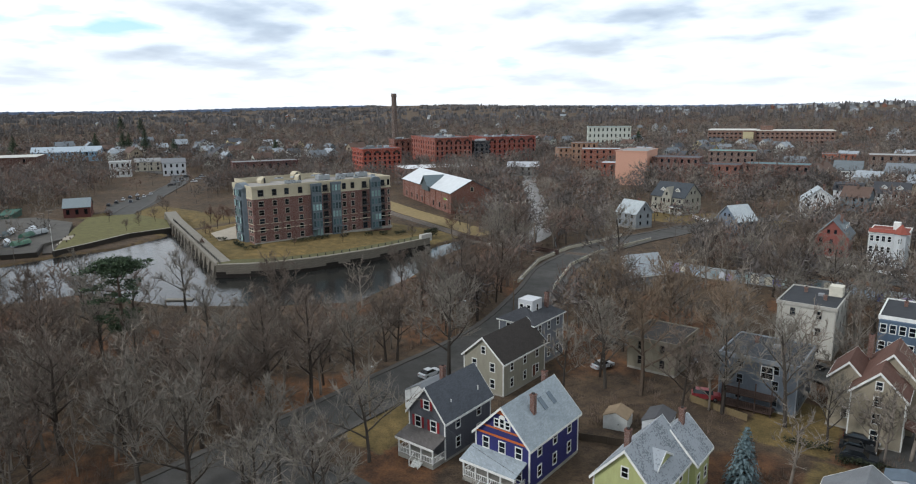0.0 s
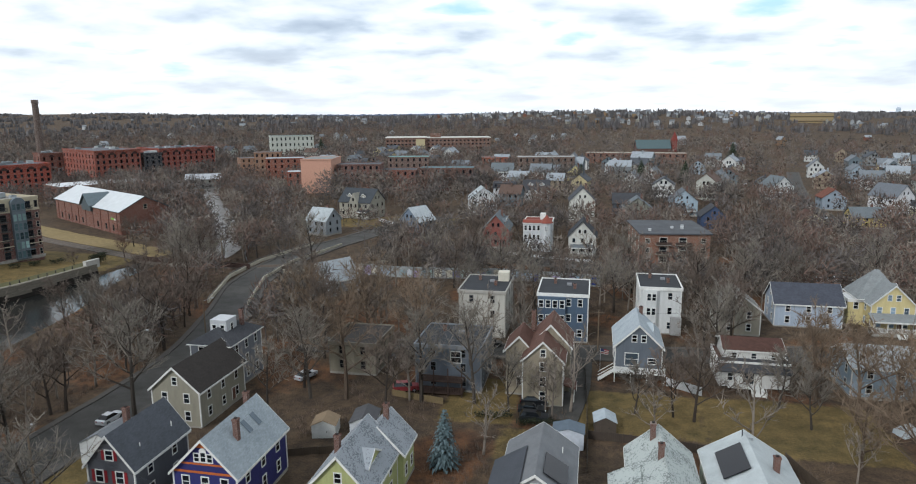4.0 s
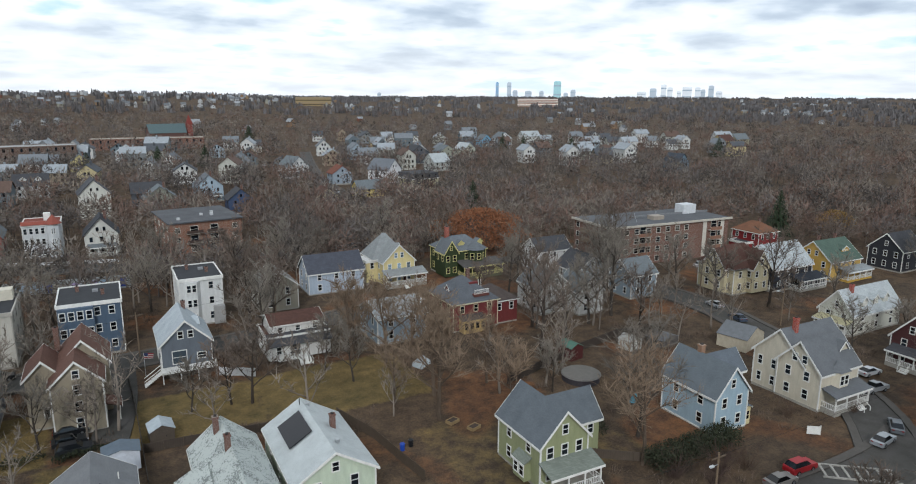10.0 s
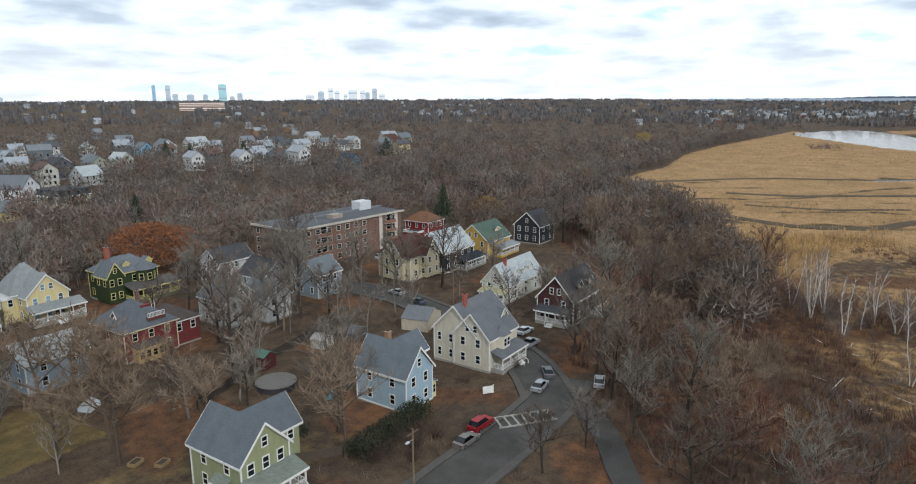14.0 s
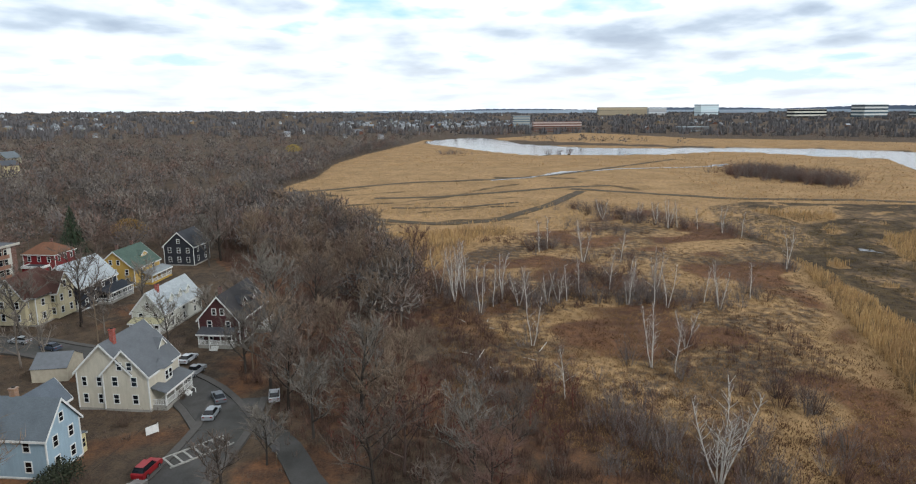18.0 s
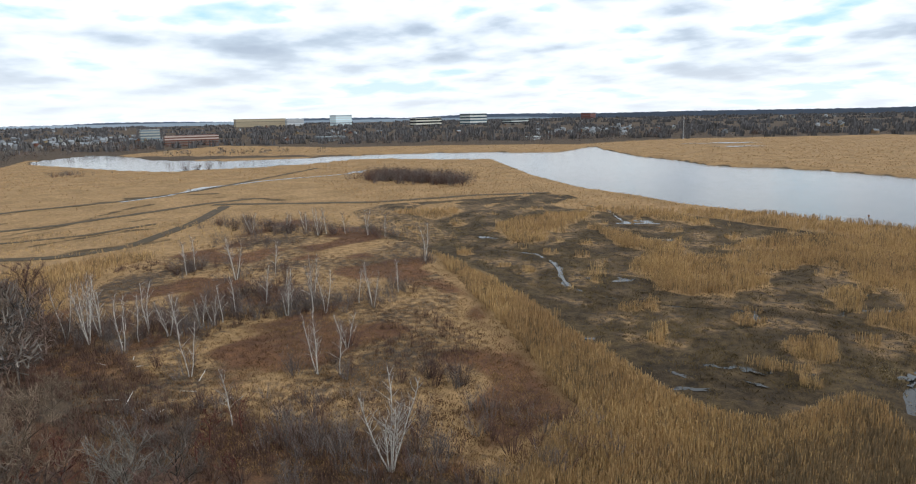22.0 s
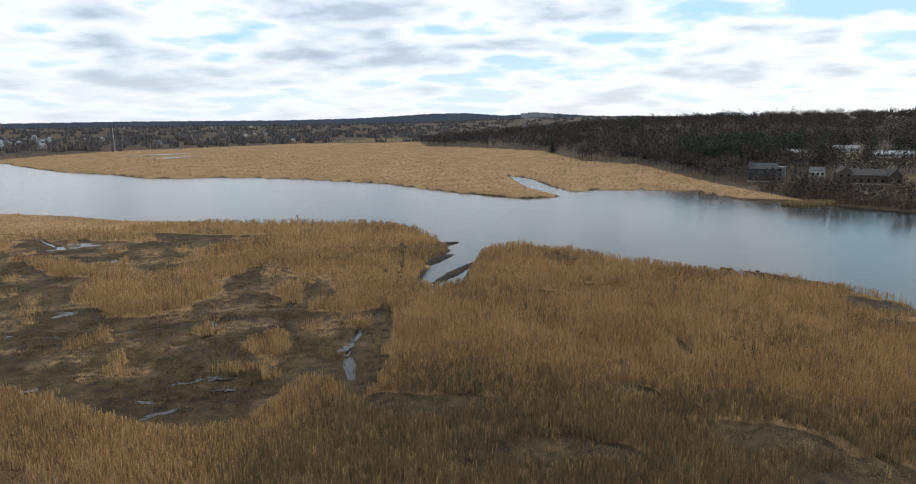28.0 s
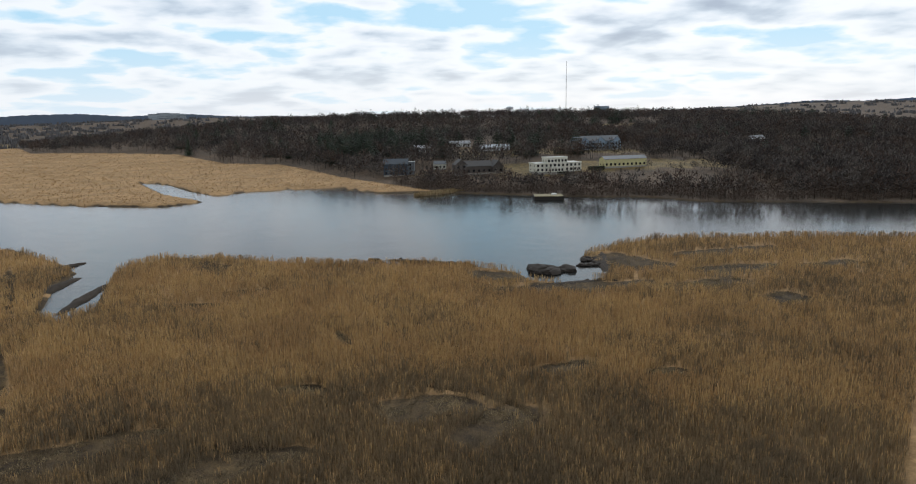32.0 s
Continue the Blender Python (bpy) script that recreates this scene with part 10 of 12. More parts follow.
def brush():
    """Low thickets at the edge of the wood and in the yards."""
    rn = random.Random(9)
    temps = []
    for k in range(3):
        v, f = [], []
        for i in range(18):
            a, d, h = rn.uniform(0, 6.28), rn.uniform(0, 1.0), rn.uniform(0.8, 2.3)
            q = Vector((d * math.cos(a), d * math.sin(a), 0))
            tip = q * 1.5 + Vector((rn.gauss(0, 0.3), rn.gauss(0, 0.3), h))
            s = Vector((rn.gauss(0, 1), rn.gauss(0, 1), 0)).normalized() * 0.035
            b = len(v)
            v += [tuple(q - s), tuple(q + s), tuple(tip)]
            f.append((b, b + 1, b + 2))
        temps.append((np.array(v, float), np.array(f, int)))
    n = 16000
    x, y = gen.uniform(40, 260, n), gen.uniform(-60, 130, n)
    east = shore(WOOD_EAST, x, y)
    mead = shore(MEADOW, x, y)
    ok = (east < 6) | ((mead < 0) & (wobble(x, y, 17, 5.0) > 0.5) & (gen.random(n) < 0.4))
    road = np.zeros(n, bool)
    for line, wide in ROADS.values():
        for (ax, ay), (bx, by) in zip(line, line[1:]):
            dx, dy = bx - ax, by - ay
            s = np.clip(((x - ax) * dx + (y - ay) * dy) / (dx * dx + dy * dy), 0, 1)
            road |= np.hypot(x - ax - s * dx, y - ay - s * dy) < wide * 0.8
    for a, b in TAKEN:
        road |= (x - a) ** 2 + (y - b) ** 2 < 81
    x, y = x[ok & ~road], y[ok & ~road]
    p = np.stack([x, y, height(x, y), gen.uniform(0.7, 1.5, len(x)), gen.uniform(0.6, 1.3, len(x)), gen.uniform(0, 6.28, len(x)), gen.integers(0, 3, len(x))], 1)
    stamp("brush", "reddish brown winter brush at the wood's edge", "undergrowth", temps, p, island("4a3b35", "6d554a", 0.22))
    n = 17000
    x, y = gen.uniform(-190, 150, n), gen.uniform(30, 200, n)
    ok = ((shore(WOOD_WEST, x, y) < 3) | ((x > -62) & (wobble(x, y, 9, 2.0) > 0.0) & (gen.random(n) < 0.7))) & (np.minimum(shore(BAY, x, y), shore(POINT, x, y)) > 2)
    for line, wide in ROADS.values():
        for (ax, ay), (bx, by) in zip(line, line[1:]):
            dx, dy = bx - ax, by - ay
            s = np.clip(((x - ax) * dx + (y - ay) * dy) / (dx * dx + dy * dy), 0, 1)
            ok &= np.hypot(x - ax - s * dx, y - ay - s * dy) > wide * 0.9
    for a, b in TAKEN:
        ok &= (x - a) ** 2 + (y - b) ** 2 > 81
    for x0, x1, y0, y1, w in LAWNS:
        ok &= ~((x > x0) & (x < x1) & (y > y0) & (y < y1))
    x, y = x[ok], y[ok]
    p = np.stack([x, y, height(x, y), gen.uniform(0.5, 1.2, len(x)), gen.uniform(0.25, 0.9, len(x)), gen.uniform(0, 6.28, len(x)), gen.integers(0, 3, len(x))], 1)
    stamp("brush", "grey-brown undergrowth between the houses and the bay", "undergrowth", temps, p, island("5a5148", "73645a", 0.2))


brush()


def thickets():
    """Many-stemmed grey shrubs crowding round the birches, and brush on the far bank."""
    rn = random.Random(12)
    temps = []
    for k in range(4):
        m = Mesh()
        for i in range(16):
            a, d = rn.uniform(0, 6.283), rn.random() ** 0.5
            bp, br = branch((0.8 * d * math.cos(a), 0.8 * d * math.sin(a), -0.1), (d * math.cos(a) * 0.6, d * math.sin(a) * 0.6, 1), rn.uniform(2.6, 4.6), 0.04, 0.01, rn, 0.15, 2)
            twigs(m, bp, 7, 0.9, 0.022, rn, 0.7)
            m.add([bp[0] + Vector((0.04, 0, 0)), bp[0] - Vector((0.04, 0, 0)), bp[-1]], [(0, 1, 2)])
        temps.append((np.array(m.v), np.array(m.f)))
    places = []
    for i, (x, y) in enumerate(STANDS):
        for _ in range(8 if x > 145 else 4):
            places.append((x + rn.gauss(2, 3.2), y + rn.gauss(0, 3.2), rn.uniform(0.7, 1.25)))
    for cx, cy, n, sp in ((305, -42, 26, 9), (285, -48, 20, 8), (104, -45, 10, 3.5), (228, -8, 8, 4), (185, -22, 22, 7), (172, 0, 16, 6), (92, -14, 22, 9), (84, -34, 16, 6), (112, 0, 20, 9), (498, -160, 60, 12), (478, -172, 70, 12), (456, -182, 70, 11), (437, -194, 60, 9), (74, -32, 14, 6), (261, -32, 22, 7), (321, -27, 20, 8), (171, 30, 18, 6), (165, -19, 10, 4), (171, 8, 12, 5), (713, 70, 40, 14), (94, -21, 26, 7), (81, -48, 14, 5), (71, -50, 12, 5)):
        for _ in range(n):
            places.append((cx + rn.gauss(0, sp), cy + rn.gauss(0, sp * 0.7), rn.uniform(0.7, 1.3) * (2.0 if n >= 60 else 1)))
    q = np.array(places)
    p = np.stack([q[:, 0], q[:, 1], height(q[:, 0], q[:, 1]), q[:, 2], q[:, 2] * gen.uniform(0.8, 1.1, len(q)), gen.uniform(0, 6.28, len(q)), gen.integers(0, 4, len(q))], 1)
    red = gen.random(len(q)) < 0.35
    stamp("thicket", "grey bare thicket among the birches", "undergrowth", temps, p[~red], island("5c5450", "7c736d", 0.12))
    stamp("thicket", "reddish brown bare thicket in the meadow", "undergrowth", temps, p[red], island("4f3d37", "6c544b", 0.12))
    n = 11500
    x, y = gen.uniform(-420, -40, n), gen.uniform(-510, -300, n)
    river = np.minimum(shore(RIVER_NEAR + RIVER_FAR, x, y), shore(BAY, x, y))
    ok = (river > 2) & (shore(FARMARSH, x, y) > 0) & (river < 70 + 22 * wobble(x, y, 25)) & ((river < 48 + 14 * wobble(x, y, 14, 2.0)) | (x < -270) | (gen.random(n) < 0.3)) & (wobble(x, y, 19, 6.0) < 0.55)
    x, y = x[ok], y[ok]
    s = gen.uniform(0.8, 1.7, len(x))
    p = np.stack([x, y, height(x, y), s * 1.5, s, gen.uniform(0, 6.28, len(x)), gen.integers(0, 4, len(x))], 1)
    coarse = [low_tree(40 + k, 30, 0.085, 2.4, 0.6) for k in range(4)]
    stamp("bank_brush", "dark bare brush on the river bank", "undergrowth", coarse, p, island("4a4039", "6a5c51", 0.2))


thickets()


def hedge(x, y, turn, length, h, wide, label):
    """A clipped dark hedge: a ragged box of small leaves."""
    rn = random.Random(int(x * 7 + y))
    v, f = [], []
    for _ in range(int(length * max(70, h * wide * 45))):
        q = Vector((rn.uniform(-length / 2, length / 2), rn.uniform(-wide / 2, wide / 2), h * rn.random() ** 0.5))
        q.z += 0.12 * math.sin(q.x * 2.1 + x)
        a, b = (Vector((rn.gauss(0, 1), rn.gauss(0, 1), rn.gauss(0, 1))).normalized() for _ in range(2))
        k = len(v)
        v += [q - a * 0.14, q + a * 0.14, q + b * 0.28]
        f.append((k, k + 1, k + 2))
    t = thing("hedge", x, y, drop(x, y), turn, label, "hedge", "hedges")
    part("leaves", Mesh().add(v, f), HEDGE, t)


HEDGE = foliage("23281e", "393d2c")
for x, y, turn, L, h, w in ((-180.5, 146, 76, 14, 1.3, 1.6), (-193, 125.5, -14, 8, 1.2, 1.6), (-173.5, 167, 76, 3, 1.5, 1.8), (-172, 173, 76, 3, 1.5, 1.8), (-170, 180, 76, 5, 1.5, 1.6), (-186, 126, 76, 6, 1.2, 1.6), (-207, 128, 20, 4, 1.1, 1.6), (-160, 186, 90, 6, 3.4, 2.4), (-176.5, 158, 76, 3, 1.0, 1.2), (-7.3, 96.6, 4, 8, 1.2, 1.1), (-15, 98, 4, 6, 1.2, 1.1), (66, 58.2, 2, 16, 3.0, 3.4), (59.4, 70.5, 70, 4, 1.4, 1.8), (61.2, 74, 60, 3, 1.5, 1.8)):
    hedge(x, y, turn, L, h, w, "dark evergreen hedge, loosely clipped")
hedge(-184, -457, 4, 13, 3.6, 3.0, "dark clipped evergreen hedge before the mansion")
hedge(-158, -454, 8, 9, 2.2, 2.0, "dark clipped evergreen hedge before the mansion")


# ---- marsh: reeds, grass, ponds, mud ----
def blades(n, wide, rnd_):
    """A tuft of upright blades, one metre tall and about one metre across."""
    v, f = [], []
    for i in range(n):
        x, y = rnd_.uniform(-0.6, 0.6), rnd_.uniform(-0.6, 0.6)
        a = rnd_.uniform(0, 6.28)
        w = wide * rnd_.uniform(0.6, 1.3)
        h = rnd_.uniform(0.7, 1.1)
        lx, ly = rnd_.gauss(0, 0.16), rnd_.gauss(0, 0.16)
        k = len(v)
        if i % 2:
            v += [(x - w * math.cos(a), y - w * math.sin(a), -0.05), (x + w * math.cos(a), y + w * math.sin(a), -0.05), (x + lx, y + ly, h)]
        else:
            v += [(x, y, -0.05), (x + lx + w * math.cos(a), y + ly + w * math.sin(a), h * 0.9), (x + lx - 0.6 * w * math.cos(a), y + ly - 0.6 * w * math.sin(a), h)]
        f.append((k, k + 1, k + 2))
    return np.array(v, float), np.array(f, int)


r9 = random.Random(21)
REEDS = [blades(7, 0.07, r9) for _ in range(5)]
GRASS = [blades(4, 0.2, r9) for _ in range(5)]
FINE = [blades(7, 0.07, r9) for _ in range(5)]


def reedy(x, y):
    """How far a place is reed bed, from 0 to 1."""
    marsh = np.minimum(shore(MARSH, x, y), shore(FARMARSH, x, y))
    low, mead = shore(LOWMARSH, x, y), shore(MEADOW, x, y)
    v = np.where(low < 0, rank(x, y), 1.0)
    v = np.where(mead < 1.5, 0.0, v)
    hole = wobble(x, y, 19, 6.3) + 0.55 * wobble(x, y, 7, 1.9)
    v = v * np.where(low < 0, 1, 0.45 + 0.55 * smooth(1.1, 0.75, hole))
    v = np.where(hay(x, y), np.where(along([(FRINGE, 8)], x, y) > 0.4, 0.9, 0.12 * (1 - along(SEDGES, x, y))), v)
    v = v * (1 - 0.97 * bare(x, y)) * (1 - 0.5 * thin(x, y))
    return np.where(marsh < 0, v, 0.0)


def dry(x, y):
    return (np.minimum(shore(RIVER_NEAR + RIVER_FAR, x, y), shore(BAY, x, y)) > 1.2)


def reeds():
    n = 250000
    r = 62 * (340 / 62) ** gen.random(n)
    b = np.radians(gen.uniform(58, 226, n))
    x, y = r * np.sin(b), r * np.cos(b)
    w = reedy(x, y)
    ok = (gen.random(n) < w) & dry(x, y)
    x, y, r = x[ok], y[ok], r[ok]
    k = 0.8 + 0.45 * smooth(70, 320, r)
    h = (2.15 + 0.4 * wobble(x, y, 17, 8.0) + 0.45 * wobble(x, y, 6, 2.0) + gen.normal(0, 0.17, len(x))) * (0.55 + 0.45 * w[ok])
    p = np.stack([x, y, height(x, y), k, np.clip(h, 0.5, 3), gen.uniform(0, 6.28, len(x)), gen.integers(0, 5, len(x))], 1)
    # Grey-brown tufts grow likelier close to the origin, westward and in broad patches.
    shade = smooth(134, 98, r + 12 * wobble(x, y, 15, 3.7)) * smooth(66, 44, x) + 0.35 * smooth(-0.1, 0.6, wobble(x, y, 16, 9.0) + 0.5 * wobble(x, y, 6, 4.0)) + 0.3 * smooth(-60, -110, x)
    dull = gen.random(len(x)) < np.clip(0.08 + 0.8 * shade, 0, 0.85)
    stamp("reeds", "tall dry golden reeds of the tidal marsh", "reeds", REEDS, p[~dull], reed_material(("8b714f", "b3946a", "9a7f58", "c8a977"), "golden_reeds"))
    stamp("reeds", "grey-brown reeds of the tidal marsh", "reeds", REEDS, p[dull], reed_material(("5c5141", "7d6d56", "6e5f49", "957f60"), "grey_brown_reeds"))
    n = 64000
    r = 330 * (1250 / 330) ** gen.random(n)
    b = np.radians(gen.uniform(40, 200, n))
    x, y = r * np.sin(b), r * np.cos(b)
    ok = (gen.random(n) < reedy(x, y)) & dry(x, y)
    x, y, r = x[ok], y[ok], r[ok]
    p = np.stack([x, y, height(x, y), r / 520, gen.uniform(0.5, 1.0, len(x)), gen.uniform(0, 6.28, len(x)), gen.integers(0, 5, len(x))], 1)
    stamp("reeds", "wide tan reed beds across the river", "reeds", GRASS, p, reed_material(("8f7558", "a0825d", "a28560", "b5966e"), "far_reeds"))


reeds()


def grasses():
    n = 60000
    r = 80 * (330 / 80) ** gen.random(n)
    b = np.radians(gen.uniform(75, 175, n))
    x, y = r * np.sin(b), r * np.cos(b)
    low, mead = shore(LOWMARSH, x, y), shore(MEADOW, x, y)
    q = gen.random(n)
    lowok = (low < 0) & ((low < -9 + 7 * wobble(x, y, 8, 2.0)) | (gen.random(n) < 0.2)) & dry(x, y) & (q < 0.62 + 0.5 * wobble(x, y, 4, 4.0))
    medok = (mead < 3) & (q < 0.75)
    for ok, lo, hi, ca, cb, cc, cd, lab in ((lowok, 0.25, 0.6, "3a3225", "544632", "5e5038", "7a6846", "short dark marsh grass between mud flats"), (medok, 0.2, 0.55, "4e3a2b", "684e38", "7b6244", "987b57", "dry meadow grass in tan and russet tufts")):
        X, Y = x[ok], y[ok]
        p = np.stack([X, Y, height(X, Y), gen.uniform(0.9, 1.5, len(X)), gen.uniform(lo, hi, len(X)), gen.uniform(0, 6.28, len(X)), gen.integers(0, 5, len(X))], 1)
        stamp("grass", lab, "grass", FINE, p, reed_material((ca, cb, cc, cd), "grass_" + ca))


def islet():
    """A small reed bed standing in the river off the far bank."""
    n = 900
    a, d = gen.uniform(0, 6.283, n), np.sqrt(gen.random(n))
    u, v = 33 * d * np.cos(a), 9 * d * np.sin(a) * (1 + 0.4 * np.cos(a))
    x, y = -66 + u * 0.87 + v * 0.5 - 8, -418 - u * -0.5 + v * 0.87 + 2
    p = np.stack([x, y, np.full(n, -0.7), np.full(n, 2.6), gen.uniform(1.6, 2.4, n), gen.uniform(0, 6.28, n), gen.integers(0, 5, n)], 1)
    stamp("reed_islet", "small tan reed islet off the wooded bank", "reeds", GRASS, p, reed_material(("806f54", "8d7b5d", "8c795a", "9a8563"), "islet_reeds"))


islet()
grasses()


def matted():
    """Reeds beaten flat over the bare patches."""
    pick = [BARE[i % len(BARE)] for i in range(9000)]
    c = np.array(pick)
    a, d = gen.uniform(0, 6.283, 9000), np.sqrt(gen.random(9000)) * 1.2
    x, y = c[:, 0] + c[:, 2] * d * np.cos(a), c[:, 1] + c[:, 3] * d * np.sin(a)
    ok = (bare(x, y) > 0.4) & (wobble(x * 0.6, y, 2.4, 1.0) > -0.1) & dry(x, y) & (shore(MARSH, x, y) < 0)
    x, y = x[ok], y[ok]
    p = np.stack([x, y, height(x, y), gen.uniform(0.8, 1.6, len(x)), gen.uniform(0.12, 0.35, len(x)), gen.uniform(0, 6.28, len(x)), gen.integers(0, 5, len(x))], 1)
    stamp("grass", "beaten down grey-brown reeds on mud", "grass", FINE, p, reed_material(("4c4436", "675b47", "776950", "948262"), "matted_reeds"))


matted()


def pool(name, x, y, a, b, turn, seed, mat, label, z=0.14, category="pond"):
    """A flat pool or mud patch with a ragged rim."""
    rn = random.Random(seed)
    n = 64
    ph = [rn.uniform(0, 6.28) for _ in range(4)]
    pts = []
    for i in range(n):
        t = i / n * 6.2832
        k = 1 + (0.3 * math.sin(4 * t + ph[1] * 2) + 0.14 * math.sin(7 * t + ph[0]) if name == "pond" else 0) + 0.22 * math.sin(2 * t + ph[0]) + 0.16 * math.sin(3 * t + ph[1]) + 0.12 * math.sin(5 * t + ph[2]) + 0.1 * math.sin(8 * t + ph[3]) + 0.05 * rn.uniform(-1, 1)
        pts.append((a * k * math.cos(t), b * k * math.sin(t)))
    m = Mesh().add([(q[0], q[1], 0) for q in pts] + [(0, 0, 0)], [(i, (i + 1) % n, n) for i in range(n)])
    ob = new(name, m.data(name, mat))
    ob.matrix_basis = pose(x, y, -0.1 if inside(LOWMARSH, x, y) else drop(x, y) + z, 0, 0, turn)
    return tagged(ob, label, category, "", "structure")


for i, (x, y, a, b, t) in enumerate(((230, -191, 10, 5, 45), (191, -174, 5, 2, 30), (231, -118, 4, 1.6, 30), (148, -123, 4.2, 2.2, 40), (133, -199, 6, 2, 40), (109, -85, 4.5, 1.5, 50), (107.5, -91, 1.8, 0.9, 30), (84, -98, 2.6, 1.0, 15), (89, -93, 2.2, 0.8, 40), (80, -102, 2.2, 0.8, 60), (77, -106, 1.6, 0.7, 60), (74, -105, 1.2, 0.5, 30), (82, -82, 2.6, 0.8, 60), (71, -87, 2.4, 0.9, 50), (88, -85, 1.6, 0.6, 20), (68, -120, 1.0, 2.2, 10), (156, -114, 1.5, 0.6, 20), (86, -96, 1.4, 0.6, 60), (78, -94, 1.4, 0.6, 20), (508, -32, 16, 4, -40), (575, -165, 12, 5, -40), (-18, -101, 1.4, 0.5, 10), (-4, -97, 1.0, 0.5, 0))):
    pool("pond", x, y, a, b, t, 200 + i, WATER, "shallow tidal pool reflecting the bright sky", 0.16)
for i, (x, y, a, b, t) in enumerate(((720, -760, 46, 10, 60), (640, -700, 30, 8, 60), (150, -1010, 24, 7, 10))):
    pool("pond", x, y, a, b, t, 240 + i, WATER, "far salt pool in the reed marsh", 0.6)


for line in ([(184, -118), (174, -115), (162, -108), (152, -104)], [(236, -190), (250, -196), (266, -205)], [(72, -140), (68, -121), (66, -117)]):
    ribbon("creek", line, 0.9, 0.0, WATER, "thin stream of water in the mud channel", "structure", None, 0, "creek", -0.42)
ribbon("creek", [(449, 20), (470, -8), (505, -30), (540, -80), (560, -150), (590, -178)], 4.0, -0.1, WATER, "tidal slough in the far marsh", "structure", None, 0, "creek")


DITCH = plain("453a2a", 0.95, 0.0, 0.3, 0.6)
for line, w in (([(358, 151), (388, 117), (430, 77), (450, 25), (486, -23), (552, -75), (647, -146)], 5.0), ([(353, 79), (360, 46), (381, 15), (413, -30), (421, -57)], 5.0), ([(285, 67), (272, 35), (283, 11), (335, -16), (393, -36)], 5.5), ([(318, 63), (321, 30), (342, 1)], 3.5), ([(403, -30), (382, -73), (362, -114), (360, -180), (346, -221)], 6.0)):
    ribbon("ditch", line, w * 1.1, -0.1, DITCH, "dark sedge filled ditch winding through the marsh", "structure", None, 0, "ditch")


def rocks(x, y, n, spread, size, label, seed):
    rn = random.Random(seed)
    top = thing("rock_outcrop", x, y, -0.6, 0, label, "rocks")
    for i in range(n):
        bm = bmesh.new()
        bmesh.ops.create_icosphere(bm, subdivisions=2, radius=1.0)
        for v in bm.verts:
            v.co *= 0.8 + 0.35 * noise.noise(v.co * 1.4 + Vector((seed, i, 0)))
        me = bpy.data.meshes.new("rock")
        bm.to_mesh(me)
        bm.free()
        me.materials.append(ROCK)
        ob = part("rock", me, None, top)
        s = size * rn.uniform(0.35, 1.0)
        ob.matrix_basis = pose(rn.uniform(-1, 1) * spread, rn.uniform(-0.5, 0.5) * spread, 0.25, 0, 0, rn.uniform(0, 360)) @ Matrix.Diagonal((s * 1.5, s, s * 0.55, 1))


ROCK = plain("29231d", 0.95, 0.0, 0.4, 1.5)
rocks(-65, -195, 22, 5.5, 3.8, "dark seaweed covered rock outcrop in the cove", 1)
rocks(-79, -200, 8, 3.2, 1.8, "dark rocks at the mouth of the cove", 3)
rocks(-83, -207, 12, 4.5, 1.7, "dark rocks along the cove's bank", 6)
rocks(-74, -179, 9, 4.5, 1.3, "low dark rocks at the head of the cove", 7)
rocks(-37, -212, 12, 5, 1.3, "low dark rocks along the bank", 2)
rocks(-12, -222, 14, 11, 0.9, "low dark ledge along the bank", 8)


def mud_bank(x, y, turn, length, wide, high, label, seed):
    """A low wet bank of mud along the water."""
    n, m = 24, 7
    v = []
    for i in range(n + 1):
        for j in range(m + 1):
            u, q = i / n * 2 - 1, j / m * 2 - 1
            edge = max(0.0, 1 - abs(u) ** 3) * max(0.0, 1 - q * q)
            w = wide * (1 - 0.45 * abs(u)) * (1 + 0.3 * noise.noise(Vector((u * 4, seed, 0))))
            v.append((u * length / 2, q * w / 2 + 0.4 * noise.noise(Vector((u * 3, seed + 5, 0))), -0.5 + (high + 0.5) * edge ** 0.6 + 0.22 * noise.noise(Vector((u * length * 0.4, q * wide * 0.5, seed)))))
    f = [(i * (m + 1) + j, (i + 1) * (m + 1) + j, (i + 1) * (m + 1) + j + 1, i * (m + 1) + j + 1) for i in range(n) for j in range(m)]
    ob = new("mud_bank", Mesh().add(v, f).data("mud_bank", plain("2c241b", 1.0, 0.0, 0.5, 0.8)))
    ob.matrix_basis = pose(x, y, -0.6, 0, 0, turn)
    tagged(ob, label, "mud", "", "structure")


mud_bank(70.5, -196, 86, 36, 5.0, 0.7, "long dark mud spit in the creek mouth", 1)
mud_bank(85, -203, 80, 44, 6.5, 0.9, "dark mud bank beside the creek mouth", 2)
mud_bank(93, -236, 62, 26, 5.0, 0.9, "dark mud bank below the reed edge", 3)
mud_bank(-66, -178, 4, 30, 6.0, 0.8, "brown mud bank at the head of the cove", 4)
mud_bank(-86, -205, 70, 34, 5.0, 0.9, "dark mud bank along the cove", 5)
mud_bank(-30, -216, -30, 36, 4.0, 0.7, "low mud bank under the reed edge", 6)
rocks(101, -246, 9, 4, 0.9, "dark rocks on the mud bank", 9)


